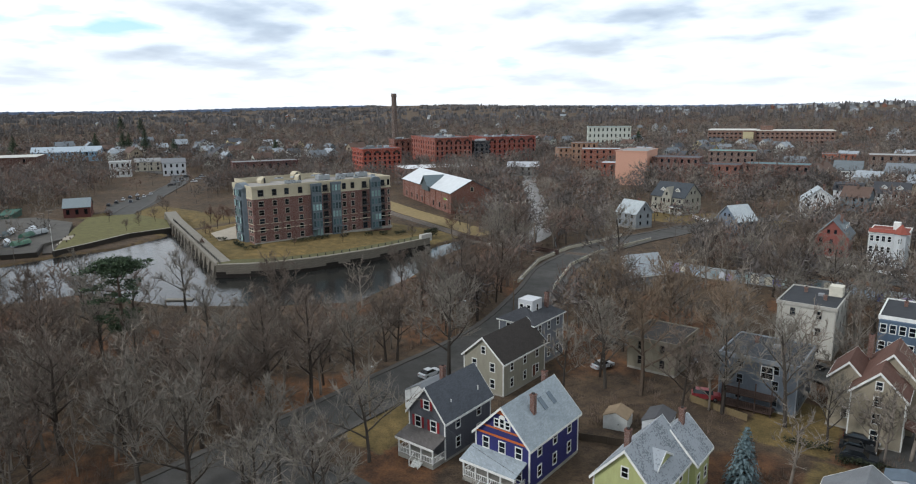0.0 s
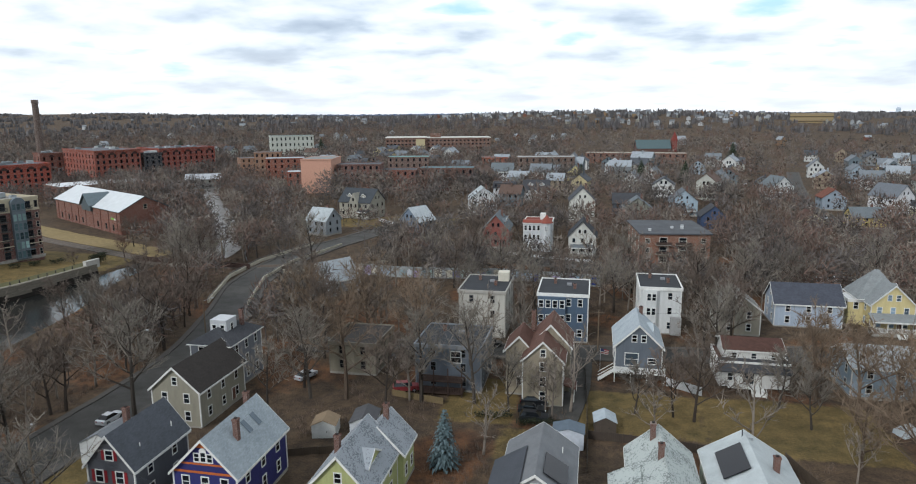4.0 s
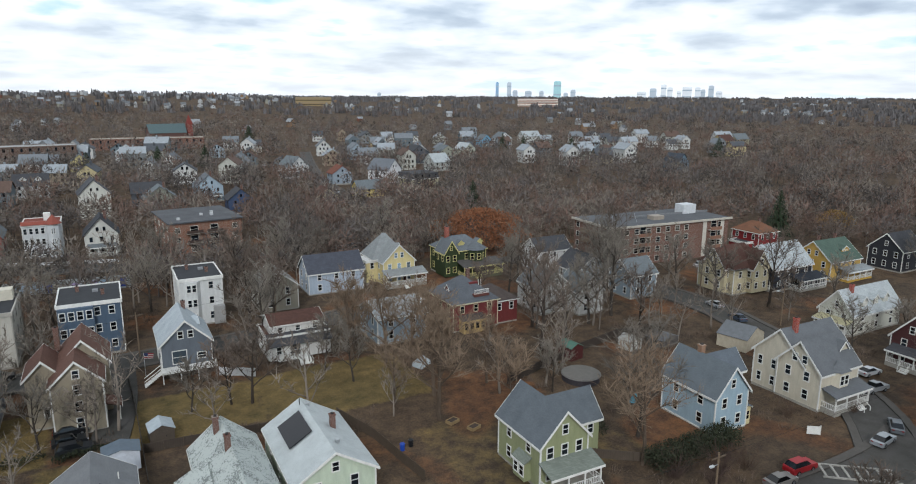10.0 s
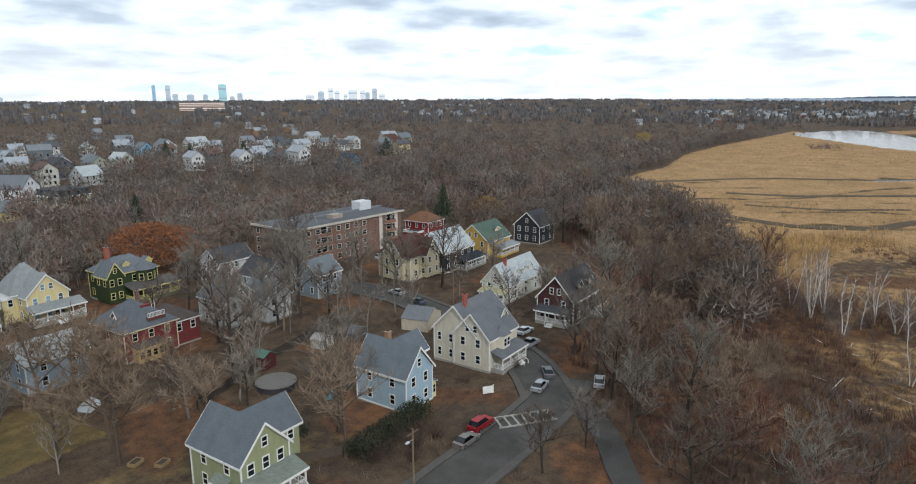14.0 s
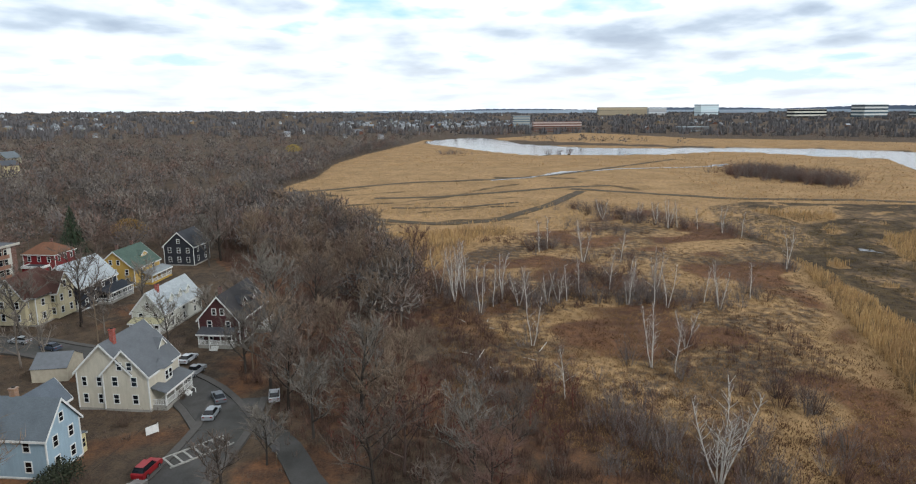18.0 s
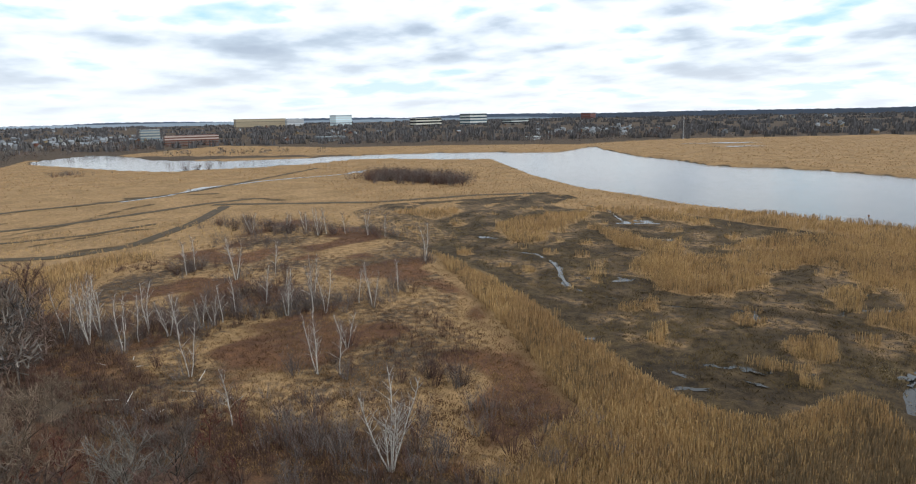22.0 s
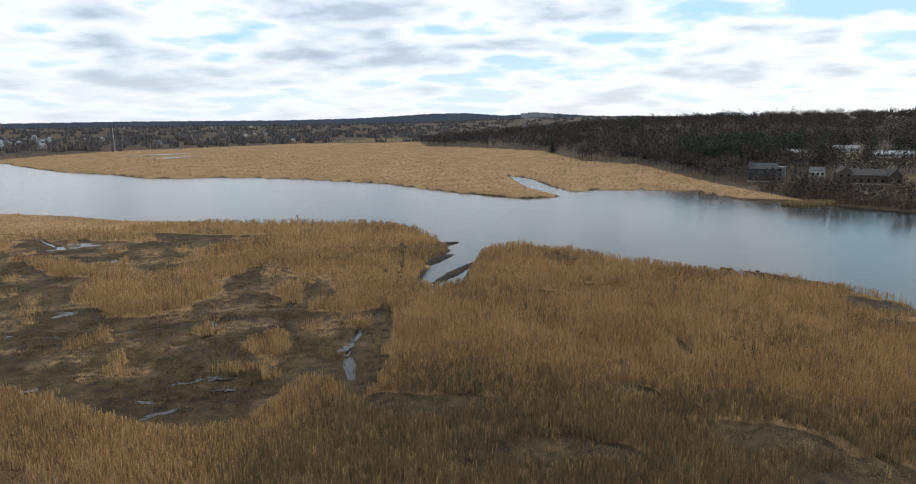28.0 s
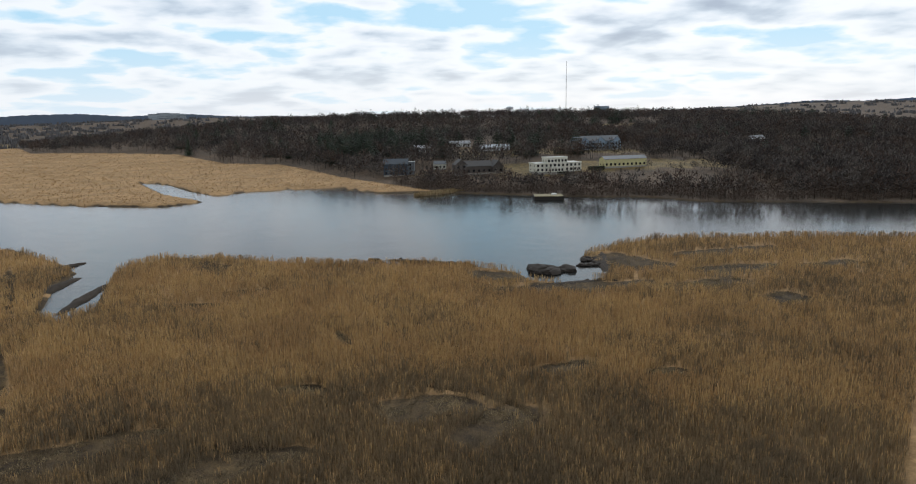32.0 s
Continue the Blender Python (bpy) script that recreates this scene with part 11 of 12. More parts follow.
# ---- cars, sheds, fences, poles and other small things ----
TYRE, RIM, CARGLASS = plain("18181a", 0.9), plain("8d9092", 0.35, 0.8), glass("0c0f12")
wheel_tyre = Mesh().tube([(0, -0.11, 0), (0, 0.11, 0)], [0.33, 0.33], 14).data("tyre", TYRE)
wheel_rim = Mesh().tube([(0, -0.12, 0), (0, 0.12, 0)], [0.2, 0.2], 10).data("rim", RIM)
HEADLIGHT = Mesh().box(-0.03, 0.03, -0.18, 0.18, -0.07, 0.07).data("headlight", plain("c9cdd0", 0.2))
TAILLIGHT = Mesh().box(-0.03, 0.03, -0.16, 0.16, -0.08, 0.08).data("tail_light", plain("6d1414", 0.3))
CARS = {}


def car(x, y, turn, hexa, label, kind="car", z=None, near=True):
    """A parked car: shaped body, glasshouse, wheels and lights."""
    top = thing("car" if kind != "pickup" else "pickup_truck", x, y, (drop(x, y) + 0.22) if z is None else z, turn, label, "car", "parked cars")
    key = (hexa, kind)
    if key not in CARS:
        paint = plain(hexa, 0.3, 0.2, 0.05)
        if kind == "suv":
            body = [(-2.3, 0.3), (2.25, 0.3), (2.3, 0.75), (2.15, 0.98), (1.1, 1.08), (-2.2, 1.1), (-2.32, 0.9)]
            cab = [(-2.15, 1.1), (1.05, 1.08), (0.35, 1.66), (-1.75, 1.7)]
        elif kind == "pickup":
            body = [(-2.7, 0.4), (2.6, 0.4), (2.65, 0.85), (2.5, 1.05), (1.2, 1.12), (-2.65, 1.12), (-2.72, 0.9)]
            cab = [(-0.9, 1.12), (1.2, 1.12), (0.5, 1.72), (-0.7, 1.74)]
        else:
            body = [(-2.2, 0.28), (2.15, 0.28), (2.25, 0.6), (2.05, 0.82), (0.95, 0.93), (-1.6, 0.95), (-2.2, 0.88)]
            cab = [(-1.75, 0.95), (0.95, 0.93), (0.2, 1.4), (-1.1, 1.42)]
        b = Mesh().prism(body, "y", -0.88, 0.88)
        c = Mesh()
        n = len(cab)
        c.add([(q[0], -0.8 if i in (0, 1) else -0.62, q[1]) for i, q in enumerate(cab)] + [(q[0], 0.8 if i in (0, 1) else 0.62, q[1]) for i, q in enumerate(cab)], [(0, 1, 2, 3), (7, 6, 5, 4), (0, 4, 5, 1), (1, 5, 6, 2), (3, 2, 6, 7), (0, 3, 7, 4)])
        rf = Mesh().box(cab[3][0] + 0.02, cab[2][0] - 0.02, -0.6, 0.6, cab[2][1] - 0.02, cab[2][1] + 0.06)
        CARS[key] = (b.data("body", paint), c.data("windows", CARGLASS), rf.data("roof", paint))
    for nm, me in zip(("body", "glasshouse", "roof"), CARS[key]):
        part(nm, me, None, top)
    for sx in (-1.35, 1.35) if near else ():
        for sy in (-0.82, 0.82):
            w = part("wheel", wheel_tyre, None, top)
            w.matrix_basis = pose(sx * (1.15 if kind == "pickup" else 1), sy, 0.33)
            if near:
                part("rim", wheel_rim, None, w)
    if not near:
        return
    e = 2.27 if kind != "pickup" else 2.64
    for sy in (-0.6, 0.6):
        part("headlight", HEADLIGHT, None, top).matrix_basis = pose(e, sy, 0.66)
        part("tail_light", TAILLIGHT, None, top).matrix_basis = pose(-e + 0.02, sy, 0.8)


STREET_CARS = (
    (-9.2, 104.2, 4, "1c1e21", "black sedan parked behind the tan house", "car"), (-9.3, 101.2, 4, "222528", "black sedan parked behind the tan house", "car"), (-8.6, 98.0, 2, "2a2d31", "dark grey car parked behind the tan house", "suv"),
    (-51.3, 107.7, 70, "a5a8aa", "silver car parked under bare trees", "car"), (-31.6, 105.6, 20, "7d3336", "faded red van parked by the grey house", "suv"), (-40.0, 119.5, 5, "1f2124", "black car parked at the kerb", "car"),
    (-36.5, 123.6, 3, "202326", "black car parked at the kerb", "car"), (-74.6, 85.6, 85, "c3c5c6", "white sedan parked beside the road", "car"), (-20.5, 130.5, 4, "1a1b1d", "black car on the street", "suv"),
)
YARD_CARS = (
    (108.6, 59.0, -4, "85888a", "silver pickup truck in the driveway", "pickup"), (115.0, 63.6, -3, "b3b6b9", "silver sedan in the driveway", "car"), (75.6, 49.2, -2, "8a2126", "red car parked at the kerb", "suv"), (70.6, 48.4, -2, "6d6a66", "grey car parked at the kerb", "car"),
    (92.6, 48.3, 8, "8e9396", "grey sedan parked at the kerb", "car"), (98.4, 49.8, 35, "5d6266", "dark grey car parked at the kerb", "car"), (99.5, 40.6, 20, "a9abac", "silver car parked under the trees", "car"),
    (121.5, 103.5, 85, "9ca0a3", "grey sedan parked on the side street", "car"), (118.6, 94.6, 75, "46505e", "dark blue car parked on the side street", "car"), (148.0, 132.0, 10, "b9bbbd", "white car parked by the brick flats", "car"),
    (63.5, 138.4, 12, "b7babc", "white pickup truck beside the yellow house", "pickup"), (-12.5, 226, 80, "15171a", "black car parked beside the white house", "car"), (-12.0, 221, 80, "2a2c30", "dark car parked beside the white house", "car"),
)
for x, y, t, c, l, k in STREET_CARS + YARD_CARS:
    car(x, y, t, c, l, k)
rn = random.Random(31)
for i in range(14):
    car(58 + i * 4.0, 203.0 - abs(i - 8) * 0.5 + rn.uniform(-0.5, 0.5), 92, rn.choice(("a5a8ab", "2a2d31", "6d7275", "40464e", "b9bbbd", "51302e")), "car in the row at the wooded parking lot", rn.choice(("car", "suv")), None, False)
for i in range(9):
    car(-350 - i * 3.6 + rn.uniform(-1, 1), 154 + i * 3.6 + (i % 2) * 10, 150, rn.choice(("a5a8ab", "2a2d31", "b9bbbd", "3a4450")), "car in the waterside parking lot", "car", None, False)
for i in range(7):
    car(-408 - i * 6.5, 220 + i * 5.5 + (i % 2) * 14, 58, rn.choice(("b9bbbd", "2a2d31", "8d9093")), "car parked along the far street", "suv", None, False)
for i in range(6):
    t = 0.1 + 0.14 * i
    car(100 + 6 * math.sin(i), 320 + i * 36, 94, rn.choice(("a5a8ab", "2a2d31", "b9bbbd")), "car parked on the uphill street", "car", None, False)


def shed(x, y, turn, w, d, h, hexa, roofhex, label, rise=0.8, doorhex=None):
    s = thing("shed", x, y, drop(x, y), turn, label, "shed", "garden sheds")
    e = (-w / 2, w / 2, -d / 2, d / 2)
    walls(s, e, -0.1, h, rise, "y", plain(hexa), "wall")
    gable_roof(s, e, h, rise, "y", plain(roofhex), plain(hexa), 0.15, 0.08)
    part("door", Mesh().box(-0.7, 0.7, e[2] - 0.05, e[2] - 0.003, 0, h - 0.2), plain(doorhex or hexa), s)
    part("door_handle", Mesh().box(0.45, 0.55, e[2] - 0.09, e[2] - 0.052, 0.9, 1.1), BLACKTRIM, s)


shed(-39.4, 88.6, 10, 3.6, 3.4, 2.0, "b9bab6", "7d6c56", "white metal shed with rusty roof")
shed(-34.0, 91.2, 8, 3.8, 5.0, 2.0, "b0b4b6", "4a4a4c", "pale grey garden shed with dark roof")
shed(2.2, 97.4, 4, 3.2, 3.2, 1.9, "4a423a", "9aa3a8", "open wood shelter with pale metal roof")
shed(-3.0, 91.8, 0, 4.4, 3.0, 2.6, "b4bac2", "55606a", "white and grey garden shed with blue corner trim", 0.6)
shed(73.0, 94.8, 6, 3.0, 3.4, 2.4, "45201f", "48665a", "dark red shed with green roof", 0.7)
shed(86.0, 93.0, 10, 3.4, 3.0, 1.9, "b0b0aa", "8d8d88", "small white shed by the fence")
shed(93.5, 92.0, 12, 5.0, 4.0, 1.6, "4d4a48", "56585c", "low grey shed in the yard", 0.7)
shed(107.0, 84.5, 14, 7.5, 6.0, 2.6, "a59d8b", "606366", "beige garage with grey roof beside the house", 1.8)
shed(-66.5, 76.5, 0, 6.0, 6.0, 3.2, "b9bbb9", "6a6d70", "white side wing with grey roof", 1.6)


def fence(line, h, hexa, label, gap=2.4, boards=True, z=0.0):
    """Posts, rails and boards along a line."""
    f = thing("fence", 0, 0, 0, 0, label, "fence", "fences")
    m = plain(hexa)
    for (ax, ay), (bx, by) in zip(line, line[1:]):
        a, b = Vector((ax, ay, 0)), Vector((bx, by, 0))
        n = max(1, round((b - a).length / gap))
        ang = math.degrees(math.atan2(by - ay, bx - ax))
        for i in range(n):
            q, r = a.lerp(b, i / n), a.lerp(b, (i + 1) / n)
            g = drop(q.x, q.y) + z
            part("post", Mesh().box(q.x - 0.06, q.x + 0.06, q.y - 0.06, q.y + 0.06, g - 0.2, g + h + 0.08), m, f)
            L = (r - q).length
            p = part("panel", panel_data(round(L, 1), h, m) , None, f)
            p.matrix_basis = pose(q.x, q.y, g, 0, 0, ang)


PANELS = {}


def panel_data(L, h, m):
    if (L, h, m.name) not in PANELS:
        n = int(L / 0.3)
        edge = [(0.06, 0.02), (L - 0.06, 0.02)]
        for i in range(n, 0, -1):
            u = 0.06 + (L - 0.12) * i / n
            edge += [(u, -0.035), (u - (L - 0.12) / n + 0.04, -0.035), (u - (L - 0.12) / n + 0.02, -0.01)]
        k = Mesh().prism(edge, "z", 0.05, h)
        PANELS[L, h, m.name] = k.data("panel", m)
    return PANELS[L, h, m.name]


fence([(13.1, 116.4), (18.6, 112.9)], 1.6, "b4b6b6", "white board fence at the edge of the lawn")
fence([(-1.2, 122), (-0.6, 108), (-0.2, 84)], 1.5, "3f3a34", "dark weathered board fence along the yards")
fence([(-0.2, 94), (20, 92.0), (27, 91)], 1.4, "423a33", "dark weathered board fence behind the roofs")
fence([(26.5, 92), (29, 84), (31, 70)], 1.6, "4a4036", "weathered board fence between the yards")
fence([(32, 66), (38, 60.5), (41, 58)], 1.5, "463d34", "weathered board fence by the olive house")
fence([(52, 66), (60, 60), (68, 57)], 1.4, "4b4239", "weathered board fence beside the hedge")
fence([(56, 90), (66, 93), (76, 96), (88, 99), (97, 96)], 1.7, "3a332d", "dark board fence along the yards")
fence([(-96, 285), (-74, 262)], 1.5, "b4b6b6", "white board fence by the corner house")
fence([(-66, 247), (-48, 240)], 1.4, "a58a62", "pale wooden fence behind the blue house")
fence([(-30, 222), (-20, 219.5), (0, 214)], 1.0, "b9bbbb", "white picket fence along the boulevard")
fence([(-33.5, 103.4), (-24, 101.6)], 1.2, "6a5c42", "yellowish wooden fence by the grey house")
fence([(-44, 80), (-36, 83), (-34, 84)], 1.2, "4a4036", "weathered board fence behind the purple house")
gate = thing("white_gate", 86.2, 54.6, 0.1, -35, "small white painted gate panel", "gate")
part("panel", Mesh().box(-0.9, 0.9, -0.04, 0.04, 0.05, 1.3), WHITE, gate)
part("post", Mesh().box(0.9, 1.02, -0.06, 0.06, -0.1, 1.45), WHITE, gate)

for x, y in ((41.4, 82.4), (43.3, 79.2)):
    p = thing("planter_box", x, y, drop(x, y), 20, "raised wooden garden bed with soil", "planter", "garden beds")
    for q in ((-0.9, 0.9, -0.62, -0.52), (-0.9, 0.9, 0.52, 0.62), (-0.9, -0.8, -0.52, 0.52), (0.8, 0.9, -0.52, 0.52)):
        part("board", Mesh().box(*q, -0.05, 0.5), plain("7d6a4c"), p)
    part("soil", Mesh().box(-0.8, 0.8, -0.52, 0.52, 0, 0.4), plain("3a3029"), p)
tank = thing("round_pool", 68.5, 86.0, drop(68.5, 86.0), 0, "round above-ground pool under a grey winter cover", "pool")
part("side", Mesh().tube([(0, 0, -0.1), (0, 0, 1.1)], [3.3, 3.3], 28), plain("39363a", 0.7), tank)
part("cover", Mesh().tube([(0, 0, 1.103), (0, 0, 1.2), (0, 0, 1.32)], [3.42, 3.3, 0.6], 28), plain("64615c", 0.8), tank)
part("rim", Mesh().tube([(0, 0, 1.02), (0, 0, 1.09)], [3.46, 3.46], 28), plain("7d7d7a", 0.6), tank)
tarp = thing("tarpaulin", 46.5, 104.5, drop(46, 104), 30, "pale crumpled tarpaulin over garden things", "tarpaulin")
part("sheet", Mesh().add([(-2, -1.4, 0), (2, -1.2, 0), (2.2, 1.4, 0), (-1.8, 1.5, 0), (-0.9, -0.3, 1.1), (0.8, 0.2, 1.4), (0.1, 0.9, 0.9)], [(0, 1, 4), (1, 5, 4), (1, 2, 5), (2, 6, 5), (2, 3, 6), (3, 4, 6), (3, 0, 4), (4, 5, 6)]), plain("a8b0b3"), tarp)
for x, y, hx, l in ((31.5, 78.5, "23459c", "blue plastic rain barrel by the fence"), (33.0, 79.0, "1d1f22", "black wheeled bin beside the fence"), (12.8, 88.2, "26292d", "black wheeled bin behind the roof")):
    b = thing("bin", x, y, drop(x, y), 0, l, "bin")
    part("body", Mesh().tube([(0, 0, 0), (0, 0, 1.0)], [0.32, 0.38], 8), plain(hx, 0.4), b)
    part("lid", Mesh().tube([(0, 0, 1.003), (0, 0, 1.1)], [0.41, 0.3], 8), plain(hx, 0.4), b)
kayak = thing("rowing_boat", 70.6, 75.2, 0.15, 35, "turquoise boat lying in the yard", "boat")
part("hull", Mesh().add([(-2.2, 0, 0.5), (-1, -0.5, 0), (1, -0.5, 0), (2.2, 0, 0.5), (1, 0.5, 0), (-1, 0.5, 0), (0, 0, 0.6)], [(0, 1, 6), (1, 2, 6), (2, 3, 6), (3, 4, 6), (4, 5, 6), (5, 0, 6), (5, 4, 3, 2, 1, 0)]), plain("3a7d8d", 0.4), kayak)

# a flag on a short pole at the grey house
flag = thing("flag", 1.6, 121.4, 0, 20, "striped flag hanging from a short pole", "flag")
part("pole", Mesh().tube([(0, 0, 0), (0, 0, 4.6)], [0.05, 0.04], 6), plain("9a9c9d"), flag)
for i in range(6):
    part("stripe", Mesh().add([(0, 0.02, 4.5 - i * 0.17), (1.7, 0.1 + 0.05 * i, 4.0 - i * 0.17), (1.7, 0.1 + 0.05 * i, 3.83 - i * 0.17), (0, 0.02, 4.33 - i * 0.17)], [(0, 1, 2, 3)]), plain("8a2d33" if i % 2 == 0 else "b4b0ac"), flag)
part("canton", Mesh().add([(0, -0.01, 4.52), (0.7, 0.0, 4.32), (0.7, 0.02, 3.8), (0, -0.01, 4.0)], [(0, 1, 2, 3)]), plain("2c3558"), flag)


def pole(x, y, h, lamp=None, label="weathered wooden utility pole", arms=True):
    p = thing("utility_pole", x, y, drop(x, y), 0, label, "pole", "utility poles")
    part("shaft", Mesh().tube([(0, 0, -0.5), (0, 0, h)], [0.16, 0.11], 7), plain("6a5b4a"), p)
    if arms:
        part("crossarm", Mesh().box(-1.1, 1.1, -0.06, 0.06, h - 0.7, h - 0.55), plain("5a4d3f"), p)
    if lamp is not None:
        a = radians(lamp)
        part("lamp_arm", Mesh().beam((0, 0, h - 1.5), (2.0 * math.cos(a), 2.0 * math.sin(a), h - 0.9), 0.07), plain("85888a"), p)
        part("lamp_head", Mesh().box(2.0 * math.cos(a) - 0.3, 2.0 * math.cos(a) + 0.3, 2.0 * math.sin(a) - 0.14, 2.0 * math.sin(a) + 0.14, h - 1.0, h - 0.82), plain("a9acad"), p)


POLES = [(57.5, 47.5, 8.6, 200), (-71.5, 67.5, 8.6, 120), (-111, 180, 11.5, None), (-84, 105, 9, 30), (1.2, 131.5, 9.0, None), (-20, 124.5, 9, None), (28, 138, 9, None), (111, 49, 9, 120), (124, 88, 9, 180), (-84.5, 128, 9, 20), (20, 51, 9, None), (-25, 52.5, 9, None), (126, 112, 9, None), (58, 204, 9, None), (10, 208, 9, None)]
for x, y, h, l in POLES:
    pole(x, y, h, l)


def wire(a, b, sag=0.7):
    w = thing("wire", 0, 0, 0, 0, "thin black overhead wire between poles", "wire", "overhead wires")
    pts = []
    for i in range(9):
        s = i / 8
        q = Vector(a).lerp(Vector(b), s)
        pts.append((q.x, q.y, q.z - sag * 4 * s * (1 - s)))
    part("cable", Mesh().tube(pts, [0.022] * 9, 3), plain("1a1a1a"), w)


for a, b in (((57.5, 47.5, 8.2), (20, 51, 8.6)), ((20, 51, 8.6), (-25, 52.5, 8.6)), ((-25, 52.5, 8.6), (-71.5, 67.5, 8.2)), ((57.5, 47.5, 8.2), (111, 49, 8.6)), ((1.2, 131.5, 8.6), (-20, 124.5, 8.6)), ((1.2, 131.5, 8.6), (28, 138, 8.6)), ((124, 88, 8.6), (111, 49, 8.6)), ((124, 88, 8.6), (126, 112, 8.6)), ((-84, 105, 8.6), (-84.5, 128, 8.6)), ((-84, 105, 8.6), (-71.5, 67.5, 8.2))):
    wire(a, b)

# ---- bridge, rail cutting and painted wall ----
bridge = thing("road_bridge", 0, 0, 0, 0, "concrete road bridge with pipe railings over the cutting", "bridge", "", "structure")
for s in (-1, 1):
    line = [(-92 + s * 5.6, 150), (-101 + s * 5.6, 176), (-102.5 + s * 5.6, 198), (-97 + s * 5.6, 228)]
    for (ax, ay), (bx, by) in zip(line, line[1:]):
        part("parapet", Mesh().beam((ax, ay, 0.6), (bx, by, 0.6), 0.35, 1.0), plain("a09a8a", 0.9), bridge)
        part("handrail", Mesh().beam((ax, ay, 1.5), (bx, by, 1.5), 0.08), plain("6b6e70"), bridge)
        for i in range(5):
            q = Vector((ax, ay, 0)).lerp(Vector((bx, by, 0)), i / 5)
            part("post", Mesh().box(q.x - 0.05, q.x + 0.05, q.y - 0.05, q.y + 0.05, 1.0, 1.5), plain("6b6e70"), bridge)
low = thing("low_bridge", 0, 0, 0, 0, "low concrete rail bridge with dark opening", "bridge", "", "structure")
part("girder", Mesh().beam((-150, 192, 1.1), (-106, 187, 1.1), 0.4, 1.5), plain("3b2c26", 0.8), low, "dark rusty plate girder")
part("abutment", Mesh().box(-134, -128, 186, 192, -1.5, 0.9), plain("8a857a", 0.9), low)
part("deck", Mesh().beam((-92, 182, 1.1), (-66, 204, 1.1), 4.0, 0.9), plain("8d877a", 0.9), low)
for s in (-1.9, 1.9):
    part("girder", Mesh().beam((-92 - s * 0.6, 182 + s * 0.7, 1.9), (-66 - s * 0.6, 204 + s * 0.7, 1.9), 0.3, 1.0), plain("4a4038"), low)
mural = thing("retaining_wall", 0, 0, 0, 0, "long concrete retaining wall covered in faded graffiti", "wall", "", "structure")
rn = random.Random(12)
WALL = [(-75, 188), (-57, 185.5), (-43, 186), (-26, 188), (-12, 186), (2, 184)]
for (ax, ay), (bx, by) in zip(WALL, WALL[1:]):
    part("wall", Mesh().beam((ax, ay, 1.5), (bx, by, 1.5), 0.4, 3.6), plain("8f9494", 0.9, 0.0, 0.25, 0.5), mural)
    d = Vector((bx - ax, by - ay, 0)).normalized()
    nrm = Vector((d.y, -d.x, 0)) * 0.23
    s, L = 0.4, math.hypot(bx - ax, by - ay)
    while s < L - 2.4:
        w = rn.uniform(1.0, 2.2)
        a, b = Vector((ax, ay, 0)) + d * s + nrm, Vector((ax, ay, 0)) + d * (s + w) + nrm
        z0, z1 = rn.uniform(0.2, 0.9), rn.uniform(2.0, 3.0)
        m = Mesh().add([(a.x, a.y, z0), (b.x, b.y, z0 + rn.uniform(-0.1, 0.2)), (b.x + d.x * 0.1, b.y + d.y * 0.1, z1), ((a.x + b.x) / 2, (a.y + b.y) / 2, z1 + 0.15), (a.x, a.y, z1 - rn.uniform(0, 0.3))], [(0, 1, 2, 3, 4)])
        part("painted_patch", m, plain(rn.choice(("b4b9bf", "8fa6b8", "5a5c9a", "9a8bb0", "7a8d93", "b9b4a4", "3b4a8a", "a0b4b0")), 0.8), mural)
        s += w + rn.uniform(0.1, 0.9)
track = thing("railway", 0, 0, 0, 0, "single railway track on dark ballast", "railway", "", "structure")
line = RAILS[:-1] + [(-90, 196), (-60, 189.5), (-40, 190), (-10, 196), (40, 192), (90, 186)]
ribbon("ballast", line, 4.5, 0.0, plain("5a534b", 0.95, 0.0, 0.3, 3.0), "", "", track)
for s in (-0.72, 0.72):
    ribbon("rail", line, 0.1, 0.14, plain("6a5a50", 0.5, 0.5), "", "", track, s)
ribbon("verge", [(-262, 252), (-204, 226), (-170, 213), (-146, 203)], 11.0, -0.06, plain("7a6a48", 0.95, 0.0, 0.35, 0.6), "dry ochre grass verge between railway and warehouse", "structure", None, 0, "verge")
ribbon("stream", STREAM, 9.0, -0.1, plain("66625d", 0.3, 0.0, 0.6, 0.35), "shallow pale stream running over stones", "structure", None, 0, "stream")
fence([(-112, 196), (-119, 207), (-128, 228)], 1.1, "6b6e70", "grey pipe fence above the stream", 3.0, False)

# ---- harbour corner, dock and boats ----
quay = thing("boat_yard", 0, 0, 0, 0, "timber quay and slipway of the boat yard", "quay", "", "structure")
yard = [(-252.5, 74.6), (-247.5, 83.6), (-262, 91), (-268, 102), (-282, 108), (-304, 118), (-332, 114), (-340, 102)]
bank = [(-244.8, 87.8), (-248.8, 100.7), (-256, 118.9), (-254.7, 135.2), (-275.7, 144.9), (-304.3, 145), (-312, 127.7), (-284, 110)]
part("platform", Mesh().prism(yard, "z", -2, 1.6), plain("4b4843", 0.9, 0.0, 0.3, 0.3), quay)
part("lawn_bank", Mesh().prism(bank, "z", -2, 1.6), plain("56522f", 0.95, 0.0, 0.35, 0.5), quay, "winter lawn above a dark retaining wall")
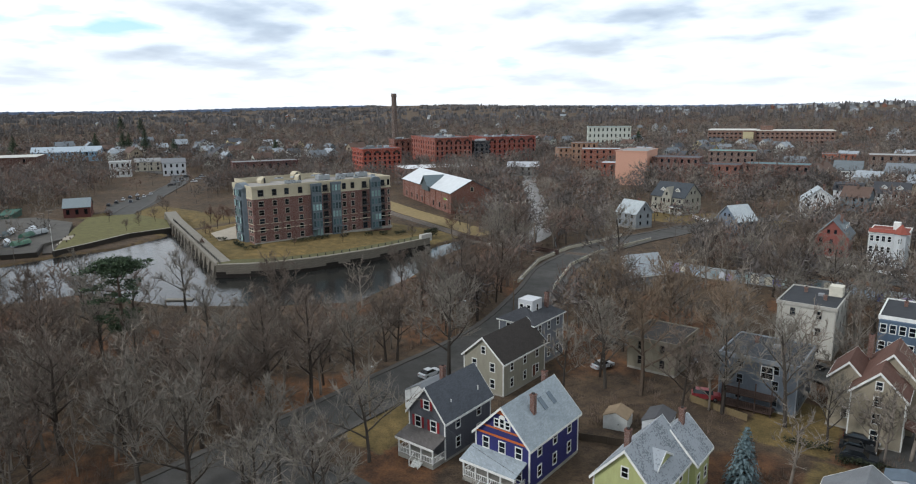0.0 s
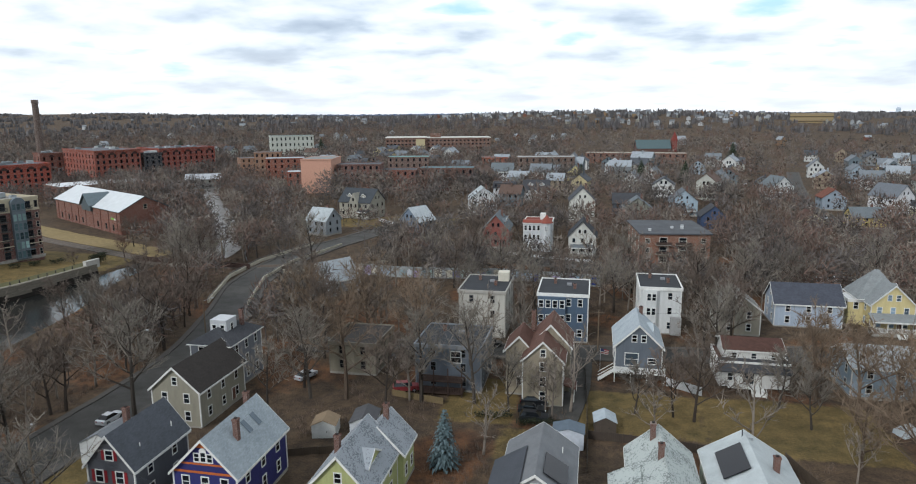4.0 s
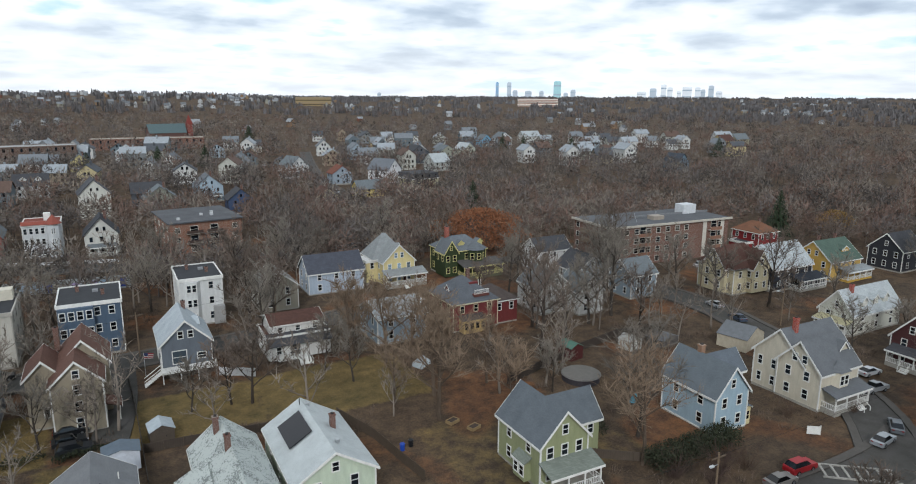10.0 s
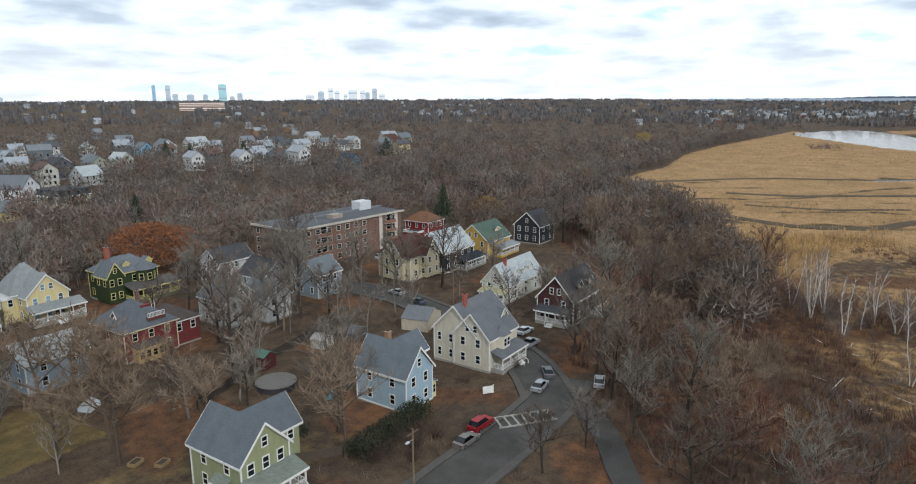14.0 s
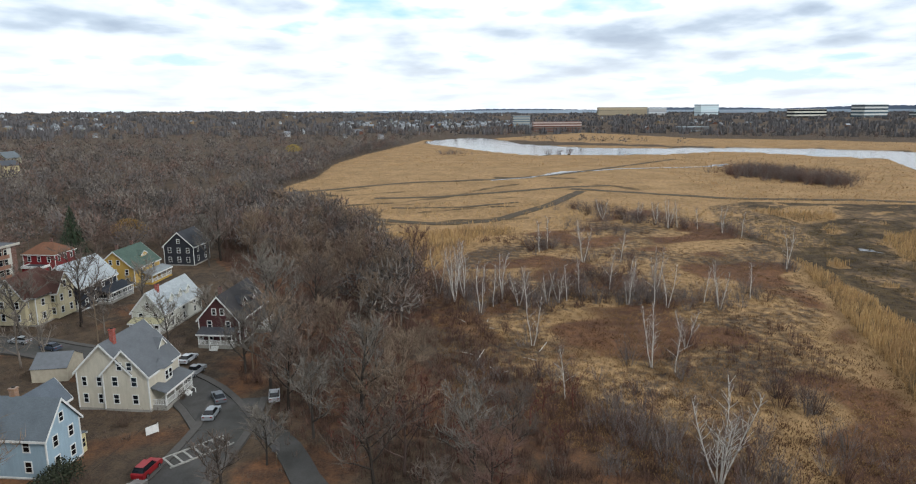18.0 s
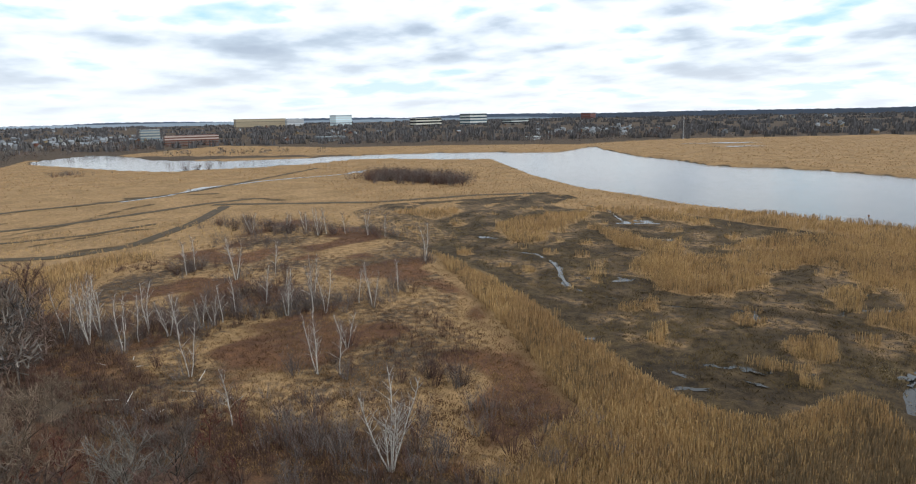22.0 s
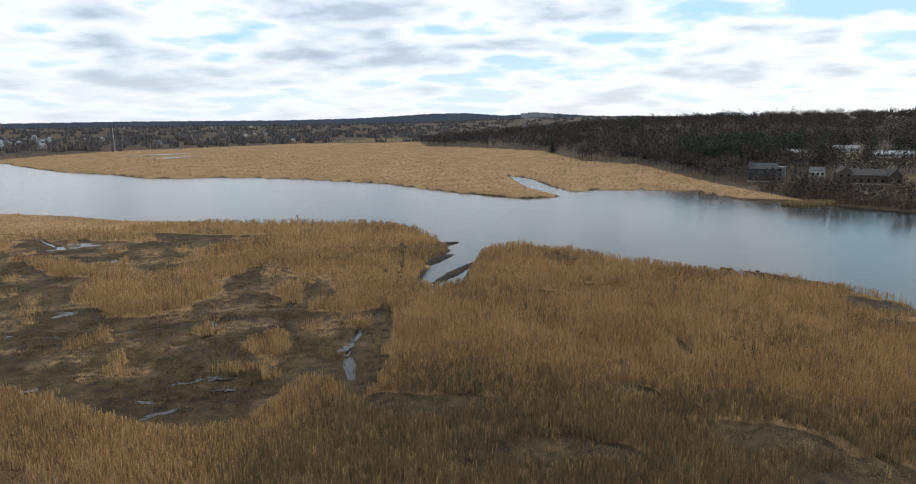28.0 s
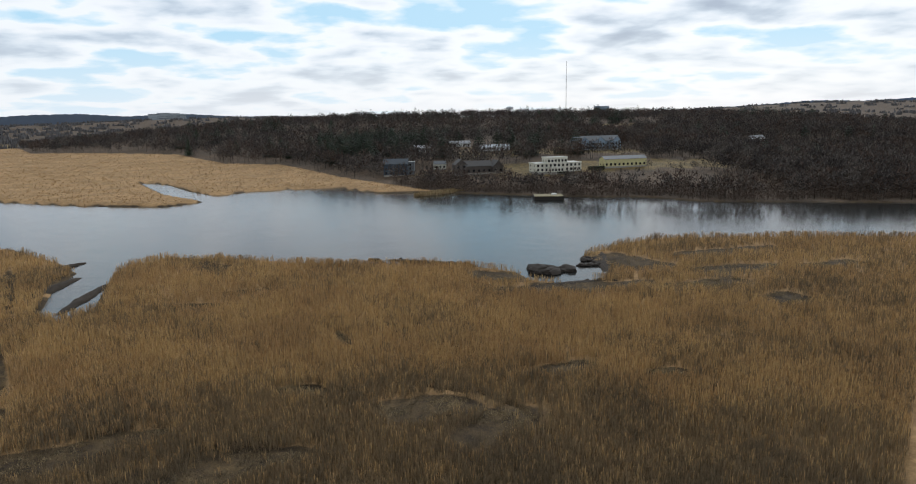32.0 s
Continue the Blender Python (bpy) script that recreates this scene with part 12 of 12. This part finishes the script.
for a, b in zip(bank[:3], bank[1:4]):
    part("retaining_wall", Mesh().beam((*a, -0.3), (*b, -0.3), 0.8, 3.9), plain("2b2722", 0.9, 0.0, 0.35, 0.8), quay)
    part("kerb", Mesh().beam((*a, 1.72), (*b, 1.72), 0.7, 0.16), plain("8b867b", 0.9), quay)
for a, b in zip(yard[:2], yard[1:3]):
    part("bulkhead", Mesh().beam((*a, -0.2), (*b, -0.2), 0.6, 3.7), plain("2b2722", 0.9), quay)
part("slipway", Mesh().prism([(-262, 91), (-249.5, 86), (-247.5, 88.8), (-284, 110), (-282, 107)], "z", -1.5, 0.6), plain("3f3a34", 0.9), quay)
part("pier", Mesh().beam((-270, 103.5, 1.6), (-256, 94.5, 1.2), 3.0, 0.4), plain("857d70"), quay)
for x, y in ((-268, 101), (-262, 97.4), (-257, 94.2), (-269, 104.5), (-263, 100.6), (-258, 97.4)):
    part("pile", Mesh().tube([(x, y, -2.5), (x, y, 2.4)], [0.2, 0.2], 6), plain("4a4038"), quay)
for x, y, t, hx in ((-294, 91.5, 60, "b9bdc0"), (-279, 92, 40, "3a5a4c"), (-269, 82, 70, "b9bdc0"), (-264, 85, 20, "4a6a58"), (-287, 86.5, 50, "2f3e40"), (-292, 98, 55, "b9bdc0"), (-283, 98, 30, "8d9294")):
    b = thing("boat", x, y, 1.65, t, "boat stored ashore under a winter wrap", "boat", "boats ashore")
    part("wrap", Mesh().prism([(-1.3, 0.7), (1.3, 0.7), (0.9, 1.7), (0, 2.3), (-0.9, 1.7)], "y", -3.6, 3.0), plain(hx, 0.5), b)
    part("hull", Mesh().prism([(-0.4, 0.0), (0.4, 0.0), (1.25, 0.7), (-1.25, 0.7)], "y", -3.5, 2.8), plain("7d848a", 0.4), b)
mast = thing("flagpole", -246.8, 88.6, 1.6, 0, "white flagpole at the slipway", "flagpole")
part("pole", Mesh().tube([(0, 0, 0), (0, 0, 9)], [0.1, 0.06], 6), WHITE, mast)
dock = thing("dock", -118, -364, -0.6, -12, "old square timber dock with grass on top", "dock")
part("platform", Mesh().box(-8, 8, -5, 6, 1.9, 2.1), plain("756c50", 0.9), dock)
part("crib", Mesh().box(-8.3, 8.3, -5.3, 6.3, -1.5, 1.897), plain("2b2722", 0.9), dock)
part("hut", Mesh().box(-5, -2, -3, -1, 2.1, 2.8), WHITE, dock)
raft = thing("float", -161, 86, -0.6, 40, "low wooden float on the bay", "float")
part("deck", Mesh().box(-3.5, 3.5, -0.9, 0.9, 0.05, 0.3), plain("6b665c"), raft)
marker = thing("channel_marker", 176, -268, 0, 0, "thin post at the river's edge", "post")
part("post", Mesh().tube([(0, 0, -1), (0, 0, 4.2)], [0.1, 0.1], 5), plain("5a4a40"), marker)
part("board", Mesh().box(-0.4, 0.4, -0.05, 0.05, 3.2, 3.9), plain("8a5a3a"), marker)
# garden pergola and notice board by the footpath
per = thing("pergola", 66, 22, drop(66, 22), 30, "weathered timber climbing frame beside the path", "frame")
for x in (-1.6, 0, 1.6):
    for y in (-1, 1):
        part("post", Mesh().box(x - 0.07, x + 0.07, y - 0.07, y + 0.07, -0.1, 2.3), plain("9a948a"), per)
for y in (-1, 1):
    part("beam", Mesh().beam((-1.8, y, 2.35), (1.8, y, 2.35), 0.1), plain("6b7a6a"), per)
for i in range(6):
    part("rung", Mesh().beam((-1.6 + i * 0.64, -1.1, 2.46), (-1.6 + i * 0.64, 1.1, 2.46), 0.07), plain("6b7a6a"), per)
board = thing("notice_board", 80, 33, drop(80, 33), 20, "park notice board with a small roof", "notice board")
for x in (-0.9, 0.9):
    part("post", Mesh().box(x - 0.07, x + 0.07, -0.07, 0.07, -0.1, 2.2), plain("5a4a3a"), board)
part("panel", Mesh().box(-0.82, 0.82, -0.05, 0.05, 0.8, 1.9), plain("a9b3ad"), board)
part("roof", Mesh().prism([(-0.5, 2.1), (0.5, 2.1), (0, 2.5)], "x", -1.2, 1.2), plain("4d4a48"), board)
